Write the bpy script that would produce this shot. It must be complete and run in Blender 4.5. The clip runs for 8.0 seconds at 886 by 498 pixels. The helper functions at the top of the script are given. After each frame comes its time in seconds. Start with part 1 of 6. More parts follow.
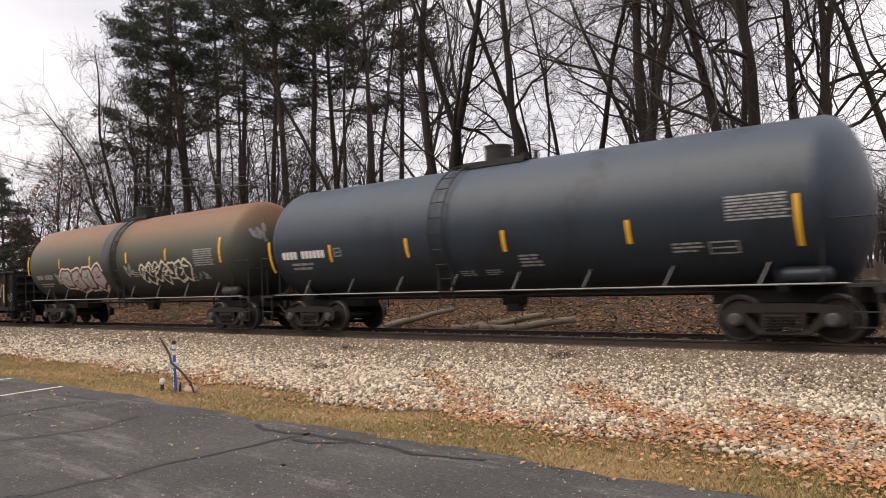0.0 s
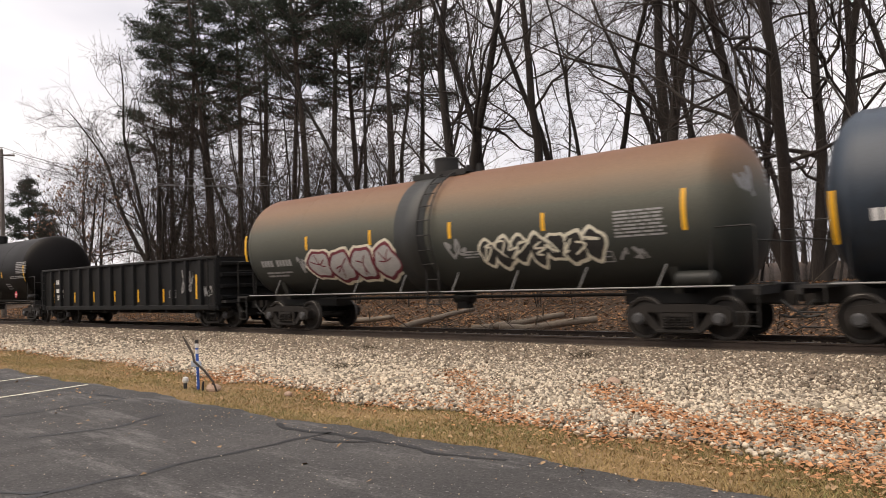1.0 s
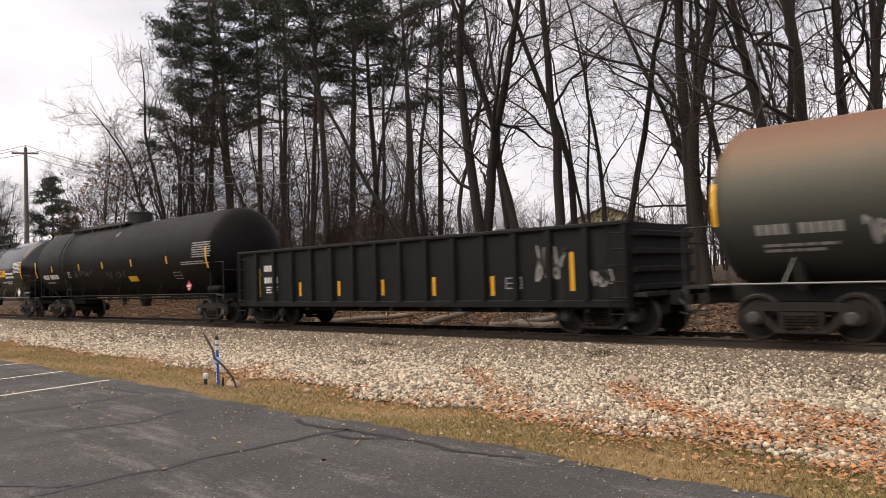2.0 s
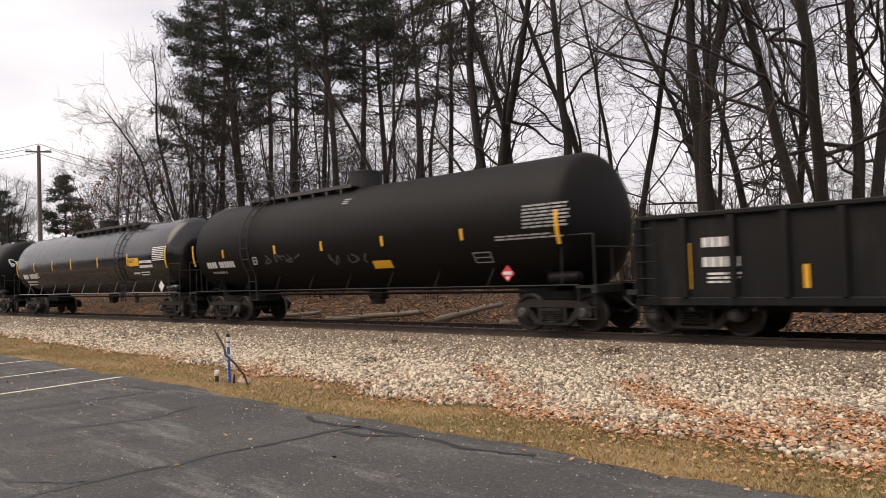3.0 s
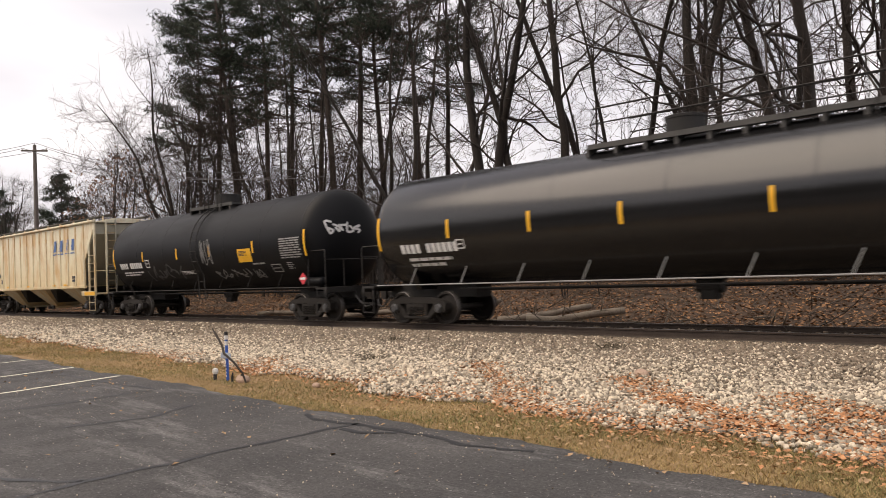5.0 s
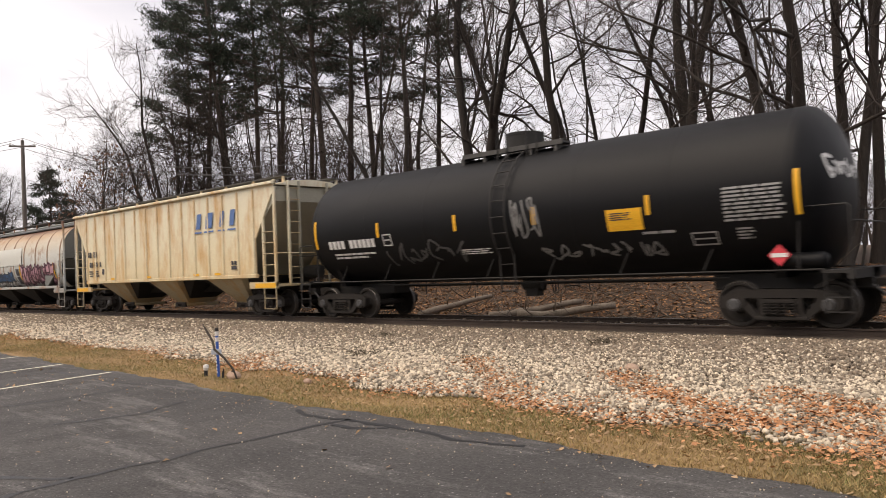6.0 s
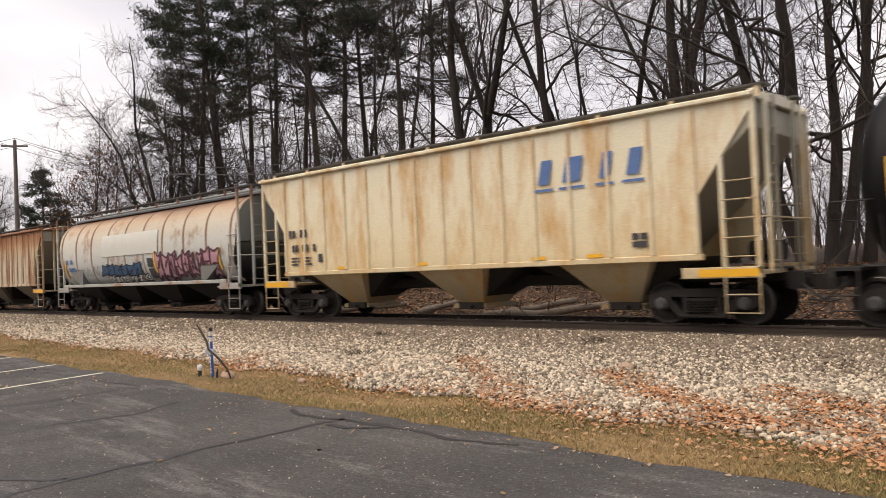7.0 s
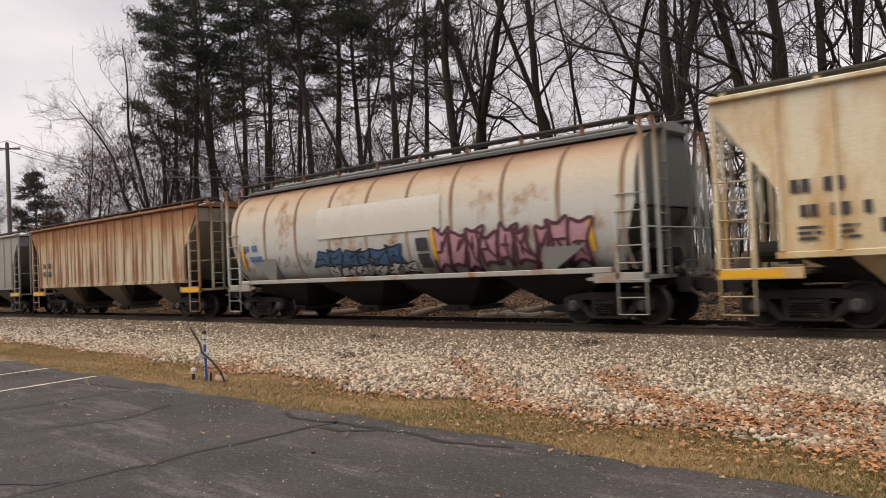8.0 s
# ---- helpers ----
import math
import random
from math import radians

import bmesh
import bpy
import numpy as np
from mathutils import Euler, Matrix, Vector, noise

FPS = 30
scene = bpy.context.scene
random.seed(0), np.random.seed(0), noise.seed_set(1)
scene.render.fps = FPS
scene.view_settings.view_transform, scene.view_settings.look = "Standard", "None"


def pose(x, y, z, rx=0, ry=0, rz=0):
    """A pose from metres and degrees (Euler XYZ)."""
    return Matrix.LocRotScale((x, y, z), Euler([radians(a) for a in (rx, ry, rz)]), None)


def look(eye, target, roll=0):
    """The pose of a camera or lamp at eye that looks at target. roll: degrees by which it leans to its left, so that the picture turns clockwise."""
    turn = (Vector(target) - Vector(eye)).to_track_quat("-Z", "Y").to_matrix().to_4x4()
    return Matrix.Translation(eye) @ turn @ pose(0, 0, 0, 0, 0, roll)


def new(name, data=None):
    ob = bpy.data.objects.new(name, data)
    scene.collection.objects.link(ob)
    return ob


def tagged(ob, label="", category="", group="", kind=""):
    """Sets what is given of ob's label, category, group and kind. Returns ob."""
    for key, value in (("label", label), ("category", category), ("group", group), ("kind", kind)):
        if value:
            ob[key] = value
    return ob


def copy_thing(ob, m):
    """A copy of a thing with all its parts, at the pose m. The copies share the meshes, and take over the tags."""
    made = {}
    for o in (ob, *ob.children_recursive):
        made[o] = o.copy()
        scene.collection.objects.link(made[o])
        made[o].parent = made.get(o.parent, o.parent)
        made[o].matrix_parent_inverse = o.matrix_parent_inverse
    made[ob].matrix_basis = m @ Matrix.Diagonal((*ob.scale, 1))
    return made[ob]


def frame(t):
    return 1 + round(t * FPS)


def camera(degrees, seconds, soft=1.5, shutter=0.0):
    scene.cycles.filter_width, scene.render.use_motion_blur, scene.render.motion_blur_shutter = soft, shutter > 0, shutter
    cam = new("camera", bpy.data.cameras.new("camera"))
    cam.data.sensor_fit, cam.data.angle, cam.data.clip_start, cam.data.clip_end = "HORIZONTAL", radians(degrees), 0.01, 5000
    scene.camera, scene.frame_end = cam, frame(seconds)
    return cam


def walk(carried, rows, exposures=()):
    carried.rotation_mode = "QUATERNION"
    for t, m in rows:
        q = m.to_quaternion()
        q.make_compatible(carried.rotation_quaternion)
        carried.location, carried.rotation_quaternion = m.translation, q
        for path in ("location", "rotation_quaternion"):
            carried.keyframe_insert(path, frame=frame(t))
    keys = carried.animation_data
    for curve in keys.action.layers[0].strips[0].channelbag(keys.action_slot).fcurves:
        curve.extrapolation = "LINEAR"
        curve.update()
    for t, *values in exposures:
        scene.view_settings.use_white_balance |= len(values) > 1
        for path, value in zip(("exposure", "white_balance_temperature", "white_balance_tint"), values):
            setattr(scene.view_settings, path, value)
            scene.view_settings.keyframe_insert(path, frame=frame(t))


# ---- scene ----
# ---------------------------------------------------------------- camera
EYE = (0.0, -16.322, 1.458)
cam = camera(60.46, 8.0, 0.8, 0.2)
TURNS = [
    (0.0, 39.913, 2.254, 2.048), (0.5, 40.736, 2.203, 2.121), (1.0, 41.45, 2.28, 2.034),
    (1.5, 42.078, 2.252, 2.004), (2.0, 42.827, 2.137, 1.891), (3.5, 43.814, 1.962, 1.991),
    (4.0, 43.985, 1.965, 2.096), (4.5, 43.775, 1.894, 2.156), (6.0, 42.757, 1.363, 2.371),
    (6.5, 42.517, 1.269, 2.418), (7.0, 42.329, 1.295, 2.50), (7.5, 42.072, 1.42, 2.53), (8.0, 41.888, 1.465, 2.57)]
walk(cam, [(t, pose(*EYE, 90 + pitch, roll, yaw)) for t, yaw, pitch, roll in TURNS], [(0, 0.63, 7250, 12), (3.5, 0.6, 7350, 13), (6, 0.66, 7350, 13), (7, 0.6, 7350, 13), (8, 0.3, 7450, 14)])

SPEED = 15.51          # train, metres a second
LOT_Z = -0.2           # parking lot, below the rail tops
LOT_EDGE = -10.6

# ---------------------------------------------------------------- world and sun: high overcast
SUN_EL, SUN_AZ = 57.0, 205.0
world = bpy.data.worlds.new("overcast")
scene.world = world
world.use_nodes = True
wn, wl = world.node_tree.nodes, world.node_tree.links
wn.clear()
w_out, w_bg = wn.new("ShaderNodeOutputWorld"), wn.new("ShaderNodeBackground")
w_sky = wn.new("ShaderNodeTexSky")
w_sky.sky_type, w_sky.sun_disc = "NISHITA", False
w_sky.sun_elevation, w_sky.sun_rotation = radians(SUN_EL), radians(SUN_AZ)
w_sky.dust_density, w_sky.air_density = 3.0, 1.0
w_scale = wn.new("ShaderNodeVectorMath")
w_scale.operation = "SCALE"
w_scale.inputs["Scale"].default_value = 0.1
w_tc, w_map = wn.new("ShaderNodeTexCoord"), wn.new("ShaderNodeMapping")
w_map.inputs["Scale"].default_value = (1.0, 1.0, 3.2)
w_noise = wn.new("ShaderNodeTexNoise")
w_noise.inputs["Scale"].default_value, w_noise.inputs["Detail"].default_value = 2.2, 4.0
w_ramp = wn.new("ShaderNodeValToRGB")
w_ramp.color_ramp.elements[0].position, w_ramp.color_ramp.elements[0].color = 0.35, (0.54, 0.56, 0.655, 1)
w_ramp.color_ramp.elements[1].position, w_ramp.color_ramp.elements[1].color = 0.62, (0.79, 0.80, 0.875, 1)
w_mix = wn.new("ShaderNodeMix")
w_mix.data_type = "RGBA"
w_mix.inputs["Factor"].default_value = 0.88
wl.new(w_tc.outputs["Generated"], w_map.inputs["Vector"])
wl.new(w_map.outputs["Vector"], w_noise.inputs["Vector"])
wl.new(w_noise.outputs["Fac"], w_ramp.inputs["Fac"])
wl.new(w_sky.outputs["Color"], w_scale.inputs[0])
wl.new(w_scale.outputs["Vector"], w_mix.inputs["A"])
wl.new(w_ramp.outputs["Color"], w_mix.inputs["B"])
wl.new(w_mix.outputs["Result"], w_bg.inputs["Color"])
w_bg.inputs["Strength"].default_value = 0.95
wl.new(w_bg.outputs["Background"], w_out.inputs["Surface"])

sun_data = bpy.data.lights.new("sun", "SUN")
sun_data.energy, sun_data.angle, sun_data.color = 1.65, radians(60), (1.0, 0.91, 0.80)
sun = new("sun", sun_data)
az, el = radians(SUN_AZ), radians(SUN_EL)
sun.matrix_world = look((0, 0, 30), (-math.sin(az) * math.cos(el), -math.cos(az) * math.cos(el), 30 - math.sin(el)))


# ---------------------------------------------------------------- materials
def material(name, low, high, rough=0.8, metal=0.0, scale=3.0, fine=40.0, bump=0.2, spots=None, spot_at=0.62,
             spot_scale=1.2, stretch=(1, 1, 1), random_tint=0.0, island=0.0, gloss=0.5, bump_dist=0.01):
    """Two-scale noise between low and high, optional stains, fine bump."""
    m = bpy.data.materials.new(name)
    m.use_nodes = True
    nodes, links = m.node_tree.nodes, m.node_tree.links
    bsdf = nodes["Principled BSDF"]
    bsdf.inputs["Metallic"].default_value = metal
    bsdf.inputs["Specular IOR Level"].default_value = gloss
    tc, mp = nodes.new("ShaderNodeTexCoord"), nodes.new("ShaderNodeMapping")
    mp.inputs["Scale"].default_value = stretch
    links.new(tc.outputs["Object"], mp.inputs["Vector"])

    def noise_node(size, detail=5.0, rough_=0.6):
        n = nodes.new("ShaderNodeTexNoise")
        n.inputs["Scale"].default_value, n.inputs["Detail"].default_value = size, detail
        n.inputs["Roughness"].default_value = rough_
        links.new(mp.outputs["Vector"], n.inputs["Vector"])
        return n.outputs["Fac"]

    def ramp(fac, a, b, ca, cb):
        r = nodes.new("ShaderNodeValToRGB")
        r.color_ramp.elements[0].position, r.color_ramp.elements[1].position = a, b
        r.color_ramp.elements[0].color, r.color_ramp.elements[1].color = (*ca, 1), (*cb, 1)
        links.new(fac, r.inputs["Fac"])
        return r.outputs["Color"]

    def mix(fac, a, b, mode="MIX"):
        x = nodes.new("ShaderNodeMix")
        x.data_type, x.blend_type = "RGBA", mode
        if isinstance(fac, float):
            x.inputs["Factor"].default_value = fac
        else:
            links.new(fac, x.inputs["Factor"])
        for sock, val in (("A", a), ("B", b)):
            if isinstance(val, tuple):
                x.inputs[sock].default_value = (*val, 1)
            else:
                links.new(val, x.inputs[sock])
        return x.outputs["Result"]

    colour = ramp(noise_node(scale), 0.3, 0.7, low, high)
    grain = noise_node(fine, 3.0)
    colour = mix(0.5, colour, ramp(grain, 0.25, 0.75, tuple(c * 0.7 for c in low), tuple(min(1, c * 1.2) for c in high)))
    if spots:
        mask = ramp(noise_node(spot_scale, 6.0, 0.65), spot_at - 0.06, spot_at + 0.06, (0, 0, 0), (1, 1, 1))
        colour = mix(mask, colour, spots)
    if random_tint or island:
        if island:
            rnd = nodes.new("ShaderNodeNewGeometry").outputs["Random Per Island"]
        else:
            rnd = nodes.new("ShaderNodeObjectInfo").outputs["Random"]
        k = island or random_tint
        colour = mix(1.0, colour, ramp(rnd, 0.0, 1.0, (1 - k,) * 3, (1.0, 1.0, 1.0)), "MULTIPLY")
    links.new(colour, bsdf.inputs["Base Color"])
    rr = nodes.new("ShaderNodeMapRange")
    rr.inputs["To Min"].default_value, rr.inputs["To Max"].default_value = max(0.03, rough - 0.12), min(1, rough + 0.12)
    links.new(grain, rr.inputs["Value"])
    links.new(rr.outputs["Result"], bsdf.inputs["Roughness"])
    if bump:
        b = nodes.new("ShaderNodeBump")
        b.inputs["Strength"].default_value, b.inputs["Distance"].default_value = bump, bump_dist
        links.new(grain, b.inputs["Height"])
        links.new(b.outputs["Normal"], bsdf.inputs["Normal"])
    return m


M = {}


def asphalt_material():
    """Worn asphalt: broad tone, pale scuffs, aggregate specks and a coarse relief."""
    m = bpy.data.materials.new("asphalt")
    m.use_nodes = True
    nodes, links = m.node_tree.nodes, m.node_tree.links
    bsdf = nodes["Principled BSDF"]
    tc = nodes.new("ShaderNodeTexCoord")

    def layer(size, detail, stretch, lo, hi, ca, cb, rough=0.6):
        mp, n, r = nodes.new("ShaderNodeMapping"), nodes.new("ShaderNodeTexNoise"), nodes.new("ShaderNodeValToRGB")
        mp.inputs["Scale"].default_value = stretch
        mp.inputs["Rotation"].default_value = (0, 0, 0.25)
        n.inputs["Scale"].default_value, n.inputs["Detail"].default_value, n.inputs["Roughness"].default_value = size, detail, rough
        links.new(tc.outputs["Object"], mp.inputs["Vector"])
        links.new(mp.outputs["Vector"], n.inputs["Vector"])
        links.new(n.outputs["Fac"], r.inputs["Fac"])
        r.color_ramp.elements[0].position, r.color_ramp.elements[1].position = lo, hi
        r.color_ramp.elements[0].color, r.color_ramp.elements[1].color = (*ca, 1), (*cb, 1)
        return n.outputs["Fac"], r.outputs["Color"]

    def blend(fac, a, b, mode="MIX"):
        x = nodes.new("ShaderNodeMix")
        x.data_type, x.blend_type = "RGBA", mode
        for sock, val in (("Factor", fac), ("A", a), ("B", b)):
            if isinstance(val, float):
                x.inputs[sock].default_value = val
            elif isinstance(val, tuple):
                x.inputs[sock].default_value = (*val, 1)
            else:
                links.new(val, x.inputs[sock])
        return x.outputs["Result"]

    black, white = (0, 0, 0), (1, 1, 1)
    _, tone = layer(0.7, 8.0, (0.7, 1, 1), 0.32, 0.68, (0.052, 0.049, 0.048), (0.105, 0.099, 0.094), 0.65)
    _, scuff = layer(1.1, 9.0, (0.35, 1.7, 1), 0.53, 0.7, black, white, 0.75)
    colour = blend(scuff, tone, (0.24, 0.23, 0.218))
    grain, shade = layer(38.0, 6.0, (1, 1, 1), 0.41, 0.59, (0.5, 0.5, 0.5), (1.4, 1.4, 1.4), 0.85)
    colour = blend(1.0, colour, shade, "MULTIPLY")
    _, speck = layer(30.0, 2.0, (1, 1, 1), 0.66, 0.7, black, white, 0.5)
    colour = blend(speck, colour, (0.33, 0.32, 0.3))
    links.new(colour, bsdf.inputs["Base Color"])
    bsdf.inputs["Roughness"].default_value = 0.82
    b = nodes.new("ShaderNodeBump")
    b.inputs["Strength"].default_value, b.inputs["Distance"].default_value = 0.7, 0.008
    links.new(grain, b.inputs["Height"])
    links.new(b.outputs["Normal"], bsdf.inputs["Normal"])
    return m


M["asphalt"] = asphalt_material()
M["crack"] = material("asphalt_sealer", (0.012, 0.012, 0.013), (0.022, 0.022, 0.024), 0.55, scale=4, fine=60)
M["line_paint"] = material("lot_line_paint", (0.5, 0.48, 0.36), (0.72, 0.7, 0.58), 0.8, scale=3, fine=50,
                           spots=(0.12, 0.12, 0.12), spot_at=0.6, spot_scale=14)
M["soil"] = material("leaf_soil", (0.03, 0.02, 0.013), (0.085, 0.05, 0.03), 0.95, scale=1.2, fine=25, bump=0.8, bump_dist=0.03)
M["turf"] = material("dry_turf", (0.17, 0.108, 0.05), (0.34, 0.22, 0.105), 0.95, scale=1.0, fine=60, bump=0.7,
                     spots=(0.11, 0.105, 0.04), spot_at=0.62, spot_scale=0.8, bump_dist=0.02)
# fines coloured dark to stand in for shade in the gaps between stones
M["ballast_bed"] = material("ballast_fines", (0.03, 0.023, 0.017), (0.1, 0.078, 0.058), 0.95, scale=2, fine=22, bump=1.0, bump_dist=0.03)
M["stone"] = material("ballast_stone", (0.6, 0.48, 0.36), (0.9, 0.765, 0.6), 0.9, scale=5, fine=60, bump=0.3, island=0.82)
M["stone_dark"] = material("grimy_ballast_stone", (0.15, 0.115, 0.085), (0.36, 0.285, 0.21), 0.9, scale=5, fine=60, bump=0.3, island=0.6)
M["grass_green"] = material("green_grass", (0.1, 0.11, 0.035), (0.25, 0.25, 0.085), 0.9, scale=0.9, fine=30, bump=0, island=0.5)
M["grass"] = material("dry_grass", (0.25, 0.175, 0.07), (0.54, 0.39, 0.18), 0.9, scale=0.9, fine=30, bump=0, island=0.5)
M["leaf"] = material("fallen_leaf", (0.34, 0.13, 0.045), (0.68, 0.35, 0.17), 0.85, scale=2.5, fine=40, bump=0, island=0.5)
M["wood_tie"] = material("creosote_wood", (0.02, 0.017, 0.014), (0.05, 0.042, 0.036), 0.9, scale=3, fine=40, stretch=(1, 0.2, 1), bump=0.5)
M["rail"] = material("rail_steel", (0.03, 0.022, 0.018), (0.07, 0.05, 0.04), 0.7, metal=0.3, scale=3, fine=50)
M["rail_top"] = material("rail_running_steel", (0.14, 0.13, 0.12), (0.24, 0.23, 0.22), 0.4, metal=1.0, scale=2, fine=30, bump=0.05)
M["truck"] = material("brake_dust_steel", (0.008, 0.007, 0.0062), (0.024, 0.019, 0.016), 0.8, metal=0.1, scale=3, fine=40)
M["wheel"] = material("wheel_steel", (0.012, 0.0105, 0.0095), (0.033, 0.027, 0.023), 0.7, metal=0.2, scale=4, fine=50)
M["tread"] = material("wheel_rim_steel", (0.1, 0.095, 0.09), (0.18, 0.17, 0.16), 0.4, metal=0.8, scale=3, fine=30)
M["hub"] = material("bearing_cap", (0.05, 0.05, 0.05), (0.11, 0.11, 0.115), 0.5, metal=0.4, scale=8, fine=60)
M["under"] = material("underframe_black", (0.007, 0.007, 0.007), (0.02, 0.018, 0.017), 0.7, scale=2, fine=30)
M["yellow"] = material("reflective_yellow", (0.75, 0.38, 0.02), (0.85, 0.46, 0.03), 0.5, scale=4, fine=40, bump=0)
M["white_mark"] = material("white_stencil", (0.55, 0.55, 0.55), (0.78, 0.78, 0.77), 0.6, scale=4, fine=40, bump=0)
M["grey_mark"] = material("grey_stencil", (0.22, 0.22, 0.22), (0.33, 0.33, 0.33), 0.6, scale=4, fine=40, bump=0)
M["dark_mark"] = material("dark_stencil", (0.03, 0.03, 0.035), (0.06, 0.06, 0.07), 0.7, scale=4, fine=40, bump=0)
M["blue_mark"] = material("blue_letter_paint", (0.06, 0.13, 0.32), (0.10, 0.19, 0.42), 0.6, scale=3, fine=40, bump=0)
M["red_mark"] = material("red_placard", (0.55, 0.03, 0.05), (0.65, 0.06, 0.08), 0.5, scale=6, fine=40, bump=0)
M["g_cream"] = material("spray_cream", (0.62, 0.58, 0.46), (0.75, 0.72, 0.6), 0.6, scale=4, fine=40, bump=0)
M["g_black"] = material("spray_black", (0.012, 0.012, 0.014), (0.03, 0.03, 0.03), 0.5, scale=4, fine=40, bump=0)
M["g_maroon"] = material("spray_maroon", (0.14, 0.02, 0.035), (0.22, 0.04, 0.06), 0.5, scale=4, fine=40, bump=0)
M["g_silver"] = material("spray_silver", (0.32, 0.31, 0.31), (0.47, 0.46, 0.45), 0.5, scale=4, fine=40, bump=0)
M["g_pink"] = material("spray_pink", (0.42, 0.22, 0.28), (0.6, 0.36, 0.42), 0.6, scale=3, fine=40, bump=0)
M["g_plum"] = material("spray_plum", (0.06, 0.02, 0.035), (0.12, 0.045, 0.07), 0.5, scale=4, fine=40, bump=0)
M["repaint"] = material("white_repaint", (0.56, 0.565, 0.52), (0.64, 0.65, 0.6), 0.5, scale=2, fine=30, bump=0.1)
M["g_blue"] = material("spray_blue", (0.03, 0.09, 0.2), (0.06, 0.16, 0.32), 0.5, scale=4, fine=40, bump=0)
M["g_dim"] = material("spray_dim_grey", (0.12, 0.12, 0.12), (0.2, 0.2, 0.2), 0.6, scale=4, fine=40, bump=0)
M["g_faint"] = material("spray_faint_grey", (0.045, 0.045, 0.047), (0.07, 0.07, 0.072), 0.6, scale=4, fine=40, bump=0)
M["bark"] = material("grey_brown_bark", (0.017, 0.0135, 0.0115), (0.058, 0.045, 0.037), 0.95, scale=3, fine=25, stretch=(1, 1, 0.15),
                     bump=0.9, random_tint=0.5, bump_dist=0.03)
M["pine_bark"] = material("pine_bark", (0.03, 0.0225, 0.018), (0.095, 0.069, 0.055), 0.95, scale=3, fine=25, stretch=(1, 1, 0.15),
                          bump=0.9, random_tint=0.4, bump_dist=0.03)
M["twig"] = material("fine_twigs", (0.024, 0.017, 0.014), (0.07, 0.048, 0.038), 0.95, scale=1, fine=10, bump=0, random_tint=0.4)
M["needle"] = material("pine_needles", (0.015, 0.025, 0.015), (0.045, 0.064, 0.036), 0.8, scale=0.8, fine=8, bump=0, island=0.6)
M["brown_leaf"] = material("withered_leaves", (0.14, 0.07, 0.04), (0.28, 0.15, 0.09), 0.9, scale=0.9, fine=8, bump=0, island=0.5)
M["dead_wood"] = material("weathered_dead_wood", (0.09, 0.072, 0.055), (0.25, 0.21, 0.17), 0.9, scale=2, fine=25, stretch=(0.2, 1, 1), bump=0.6)
M["brush"] = material("weathered_twigs", (0.05, 0.04, 0.032), (0.22, 0.18, 0.14), 0.9, scale=0.7, fine=12, bump=0, island=0.6)
M["pole_wood"] = material("utility_pole_wood", (0.10, 0.085, 0.075), (0.19, 0.165, 0.145), 0.9, scale=2, fine=25, stretch=(1, 1, 0.1), bump=0.5)
M["blue_paint"] = material("blue_post_paint", (0.02, 0.07, 0.33), (0.05, 0.14, 0.5), 0.5, scale=6, fine=40)
M["white_plastic"] = material("white_plastic", (0.6, 0.6, 0.58), (0.75, 0.75, 0.73), 0.4, scale=6, fine=40, bump=0.05)
M["black_plastic"] = material("black_plastic", (0.015, 0.015, 0.016), (0.035, 0.035, 0.036), 0.5, scale=6, fine=40)
M["leaf_pale"] = material("tan_leaf", (0.3, 0.17, 0.08), (0.55, 0.38, 0.22), 0.85, scale=2.5, fine=40, bump=0, island=0.4)
M["leaf_wood"] = material("wood_floor_leaf", (0.2, 0.088, 0.038), (0.5, 0.27, 0.13), 0.9, scale=0.8, fine=20, bump=0, island=0.8)
M["weed"] = material("withered_weed", (0.04, 0.033, 0.022), (0.1, 0.08, 0.05), 0.9, scale=6, fine=40, bump=0)
M["tag"] = material("faded_blue_plate", (0.25, 0.3, 0.4), (0.4, 0.45, 0.52), 0.5, scale=12, fine=60, bump=0)
M["stick"] = material("bare_stick_bark", (0.018, 0.014, 0.012), (0.06, 0.046, 0.036), 0.9, scale=6, fine=40)
M["rock"] = material("tan_rock", (0.26, 0.17, 0.12), (0.45, 0.33, 0.25), 0.9, scale=8, fine=50, bump=0.4)
M["grating"] = material("grey_grating", (0.035, 0.035, 0.035), (0.075, 0.073, 0.07), 0.7, scale=3, fine=30)
M["belt"] = material("shaded_tree_belt", (0.025, 0.025, 0.018), (0.06, 0.055, 0.04), 0.95, scale=0.3, fine=2.5, bump=0)
M["siding"] = material("pale_yellow_siding", (0.62, 0.55, 0.3), (0.75, 0.68, 0.42), 0.7, scale=2, fine=14, stretch=(0.2, 0.2, 3), bump=0.3)
M["shingle"] = material("grey_shingle", (0.12, 0.12, 0.125), (0.24, 0.235, 0.235), 0.9, scale=3, fine=12, bump=0.4)
M["wire"] = material("dark_cable", (0.03, 0.03, 0.035), (0.06, 0.06, 0.065), 0.6, bump=0)


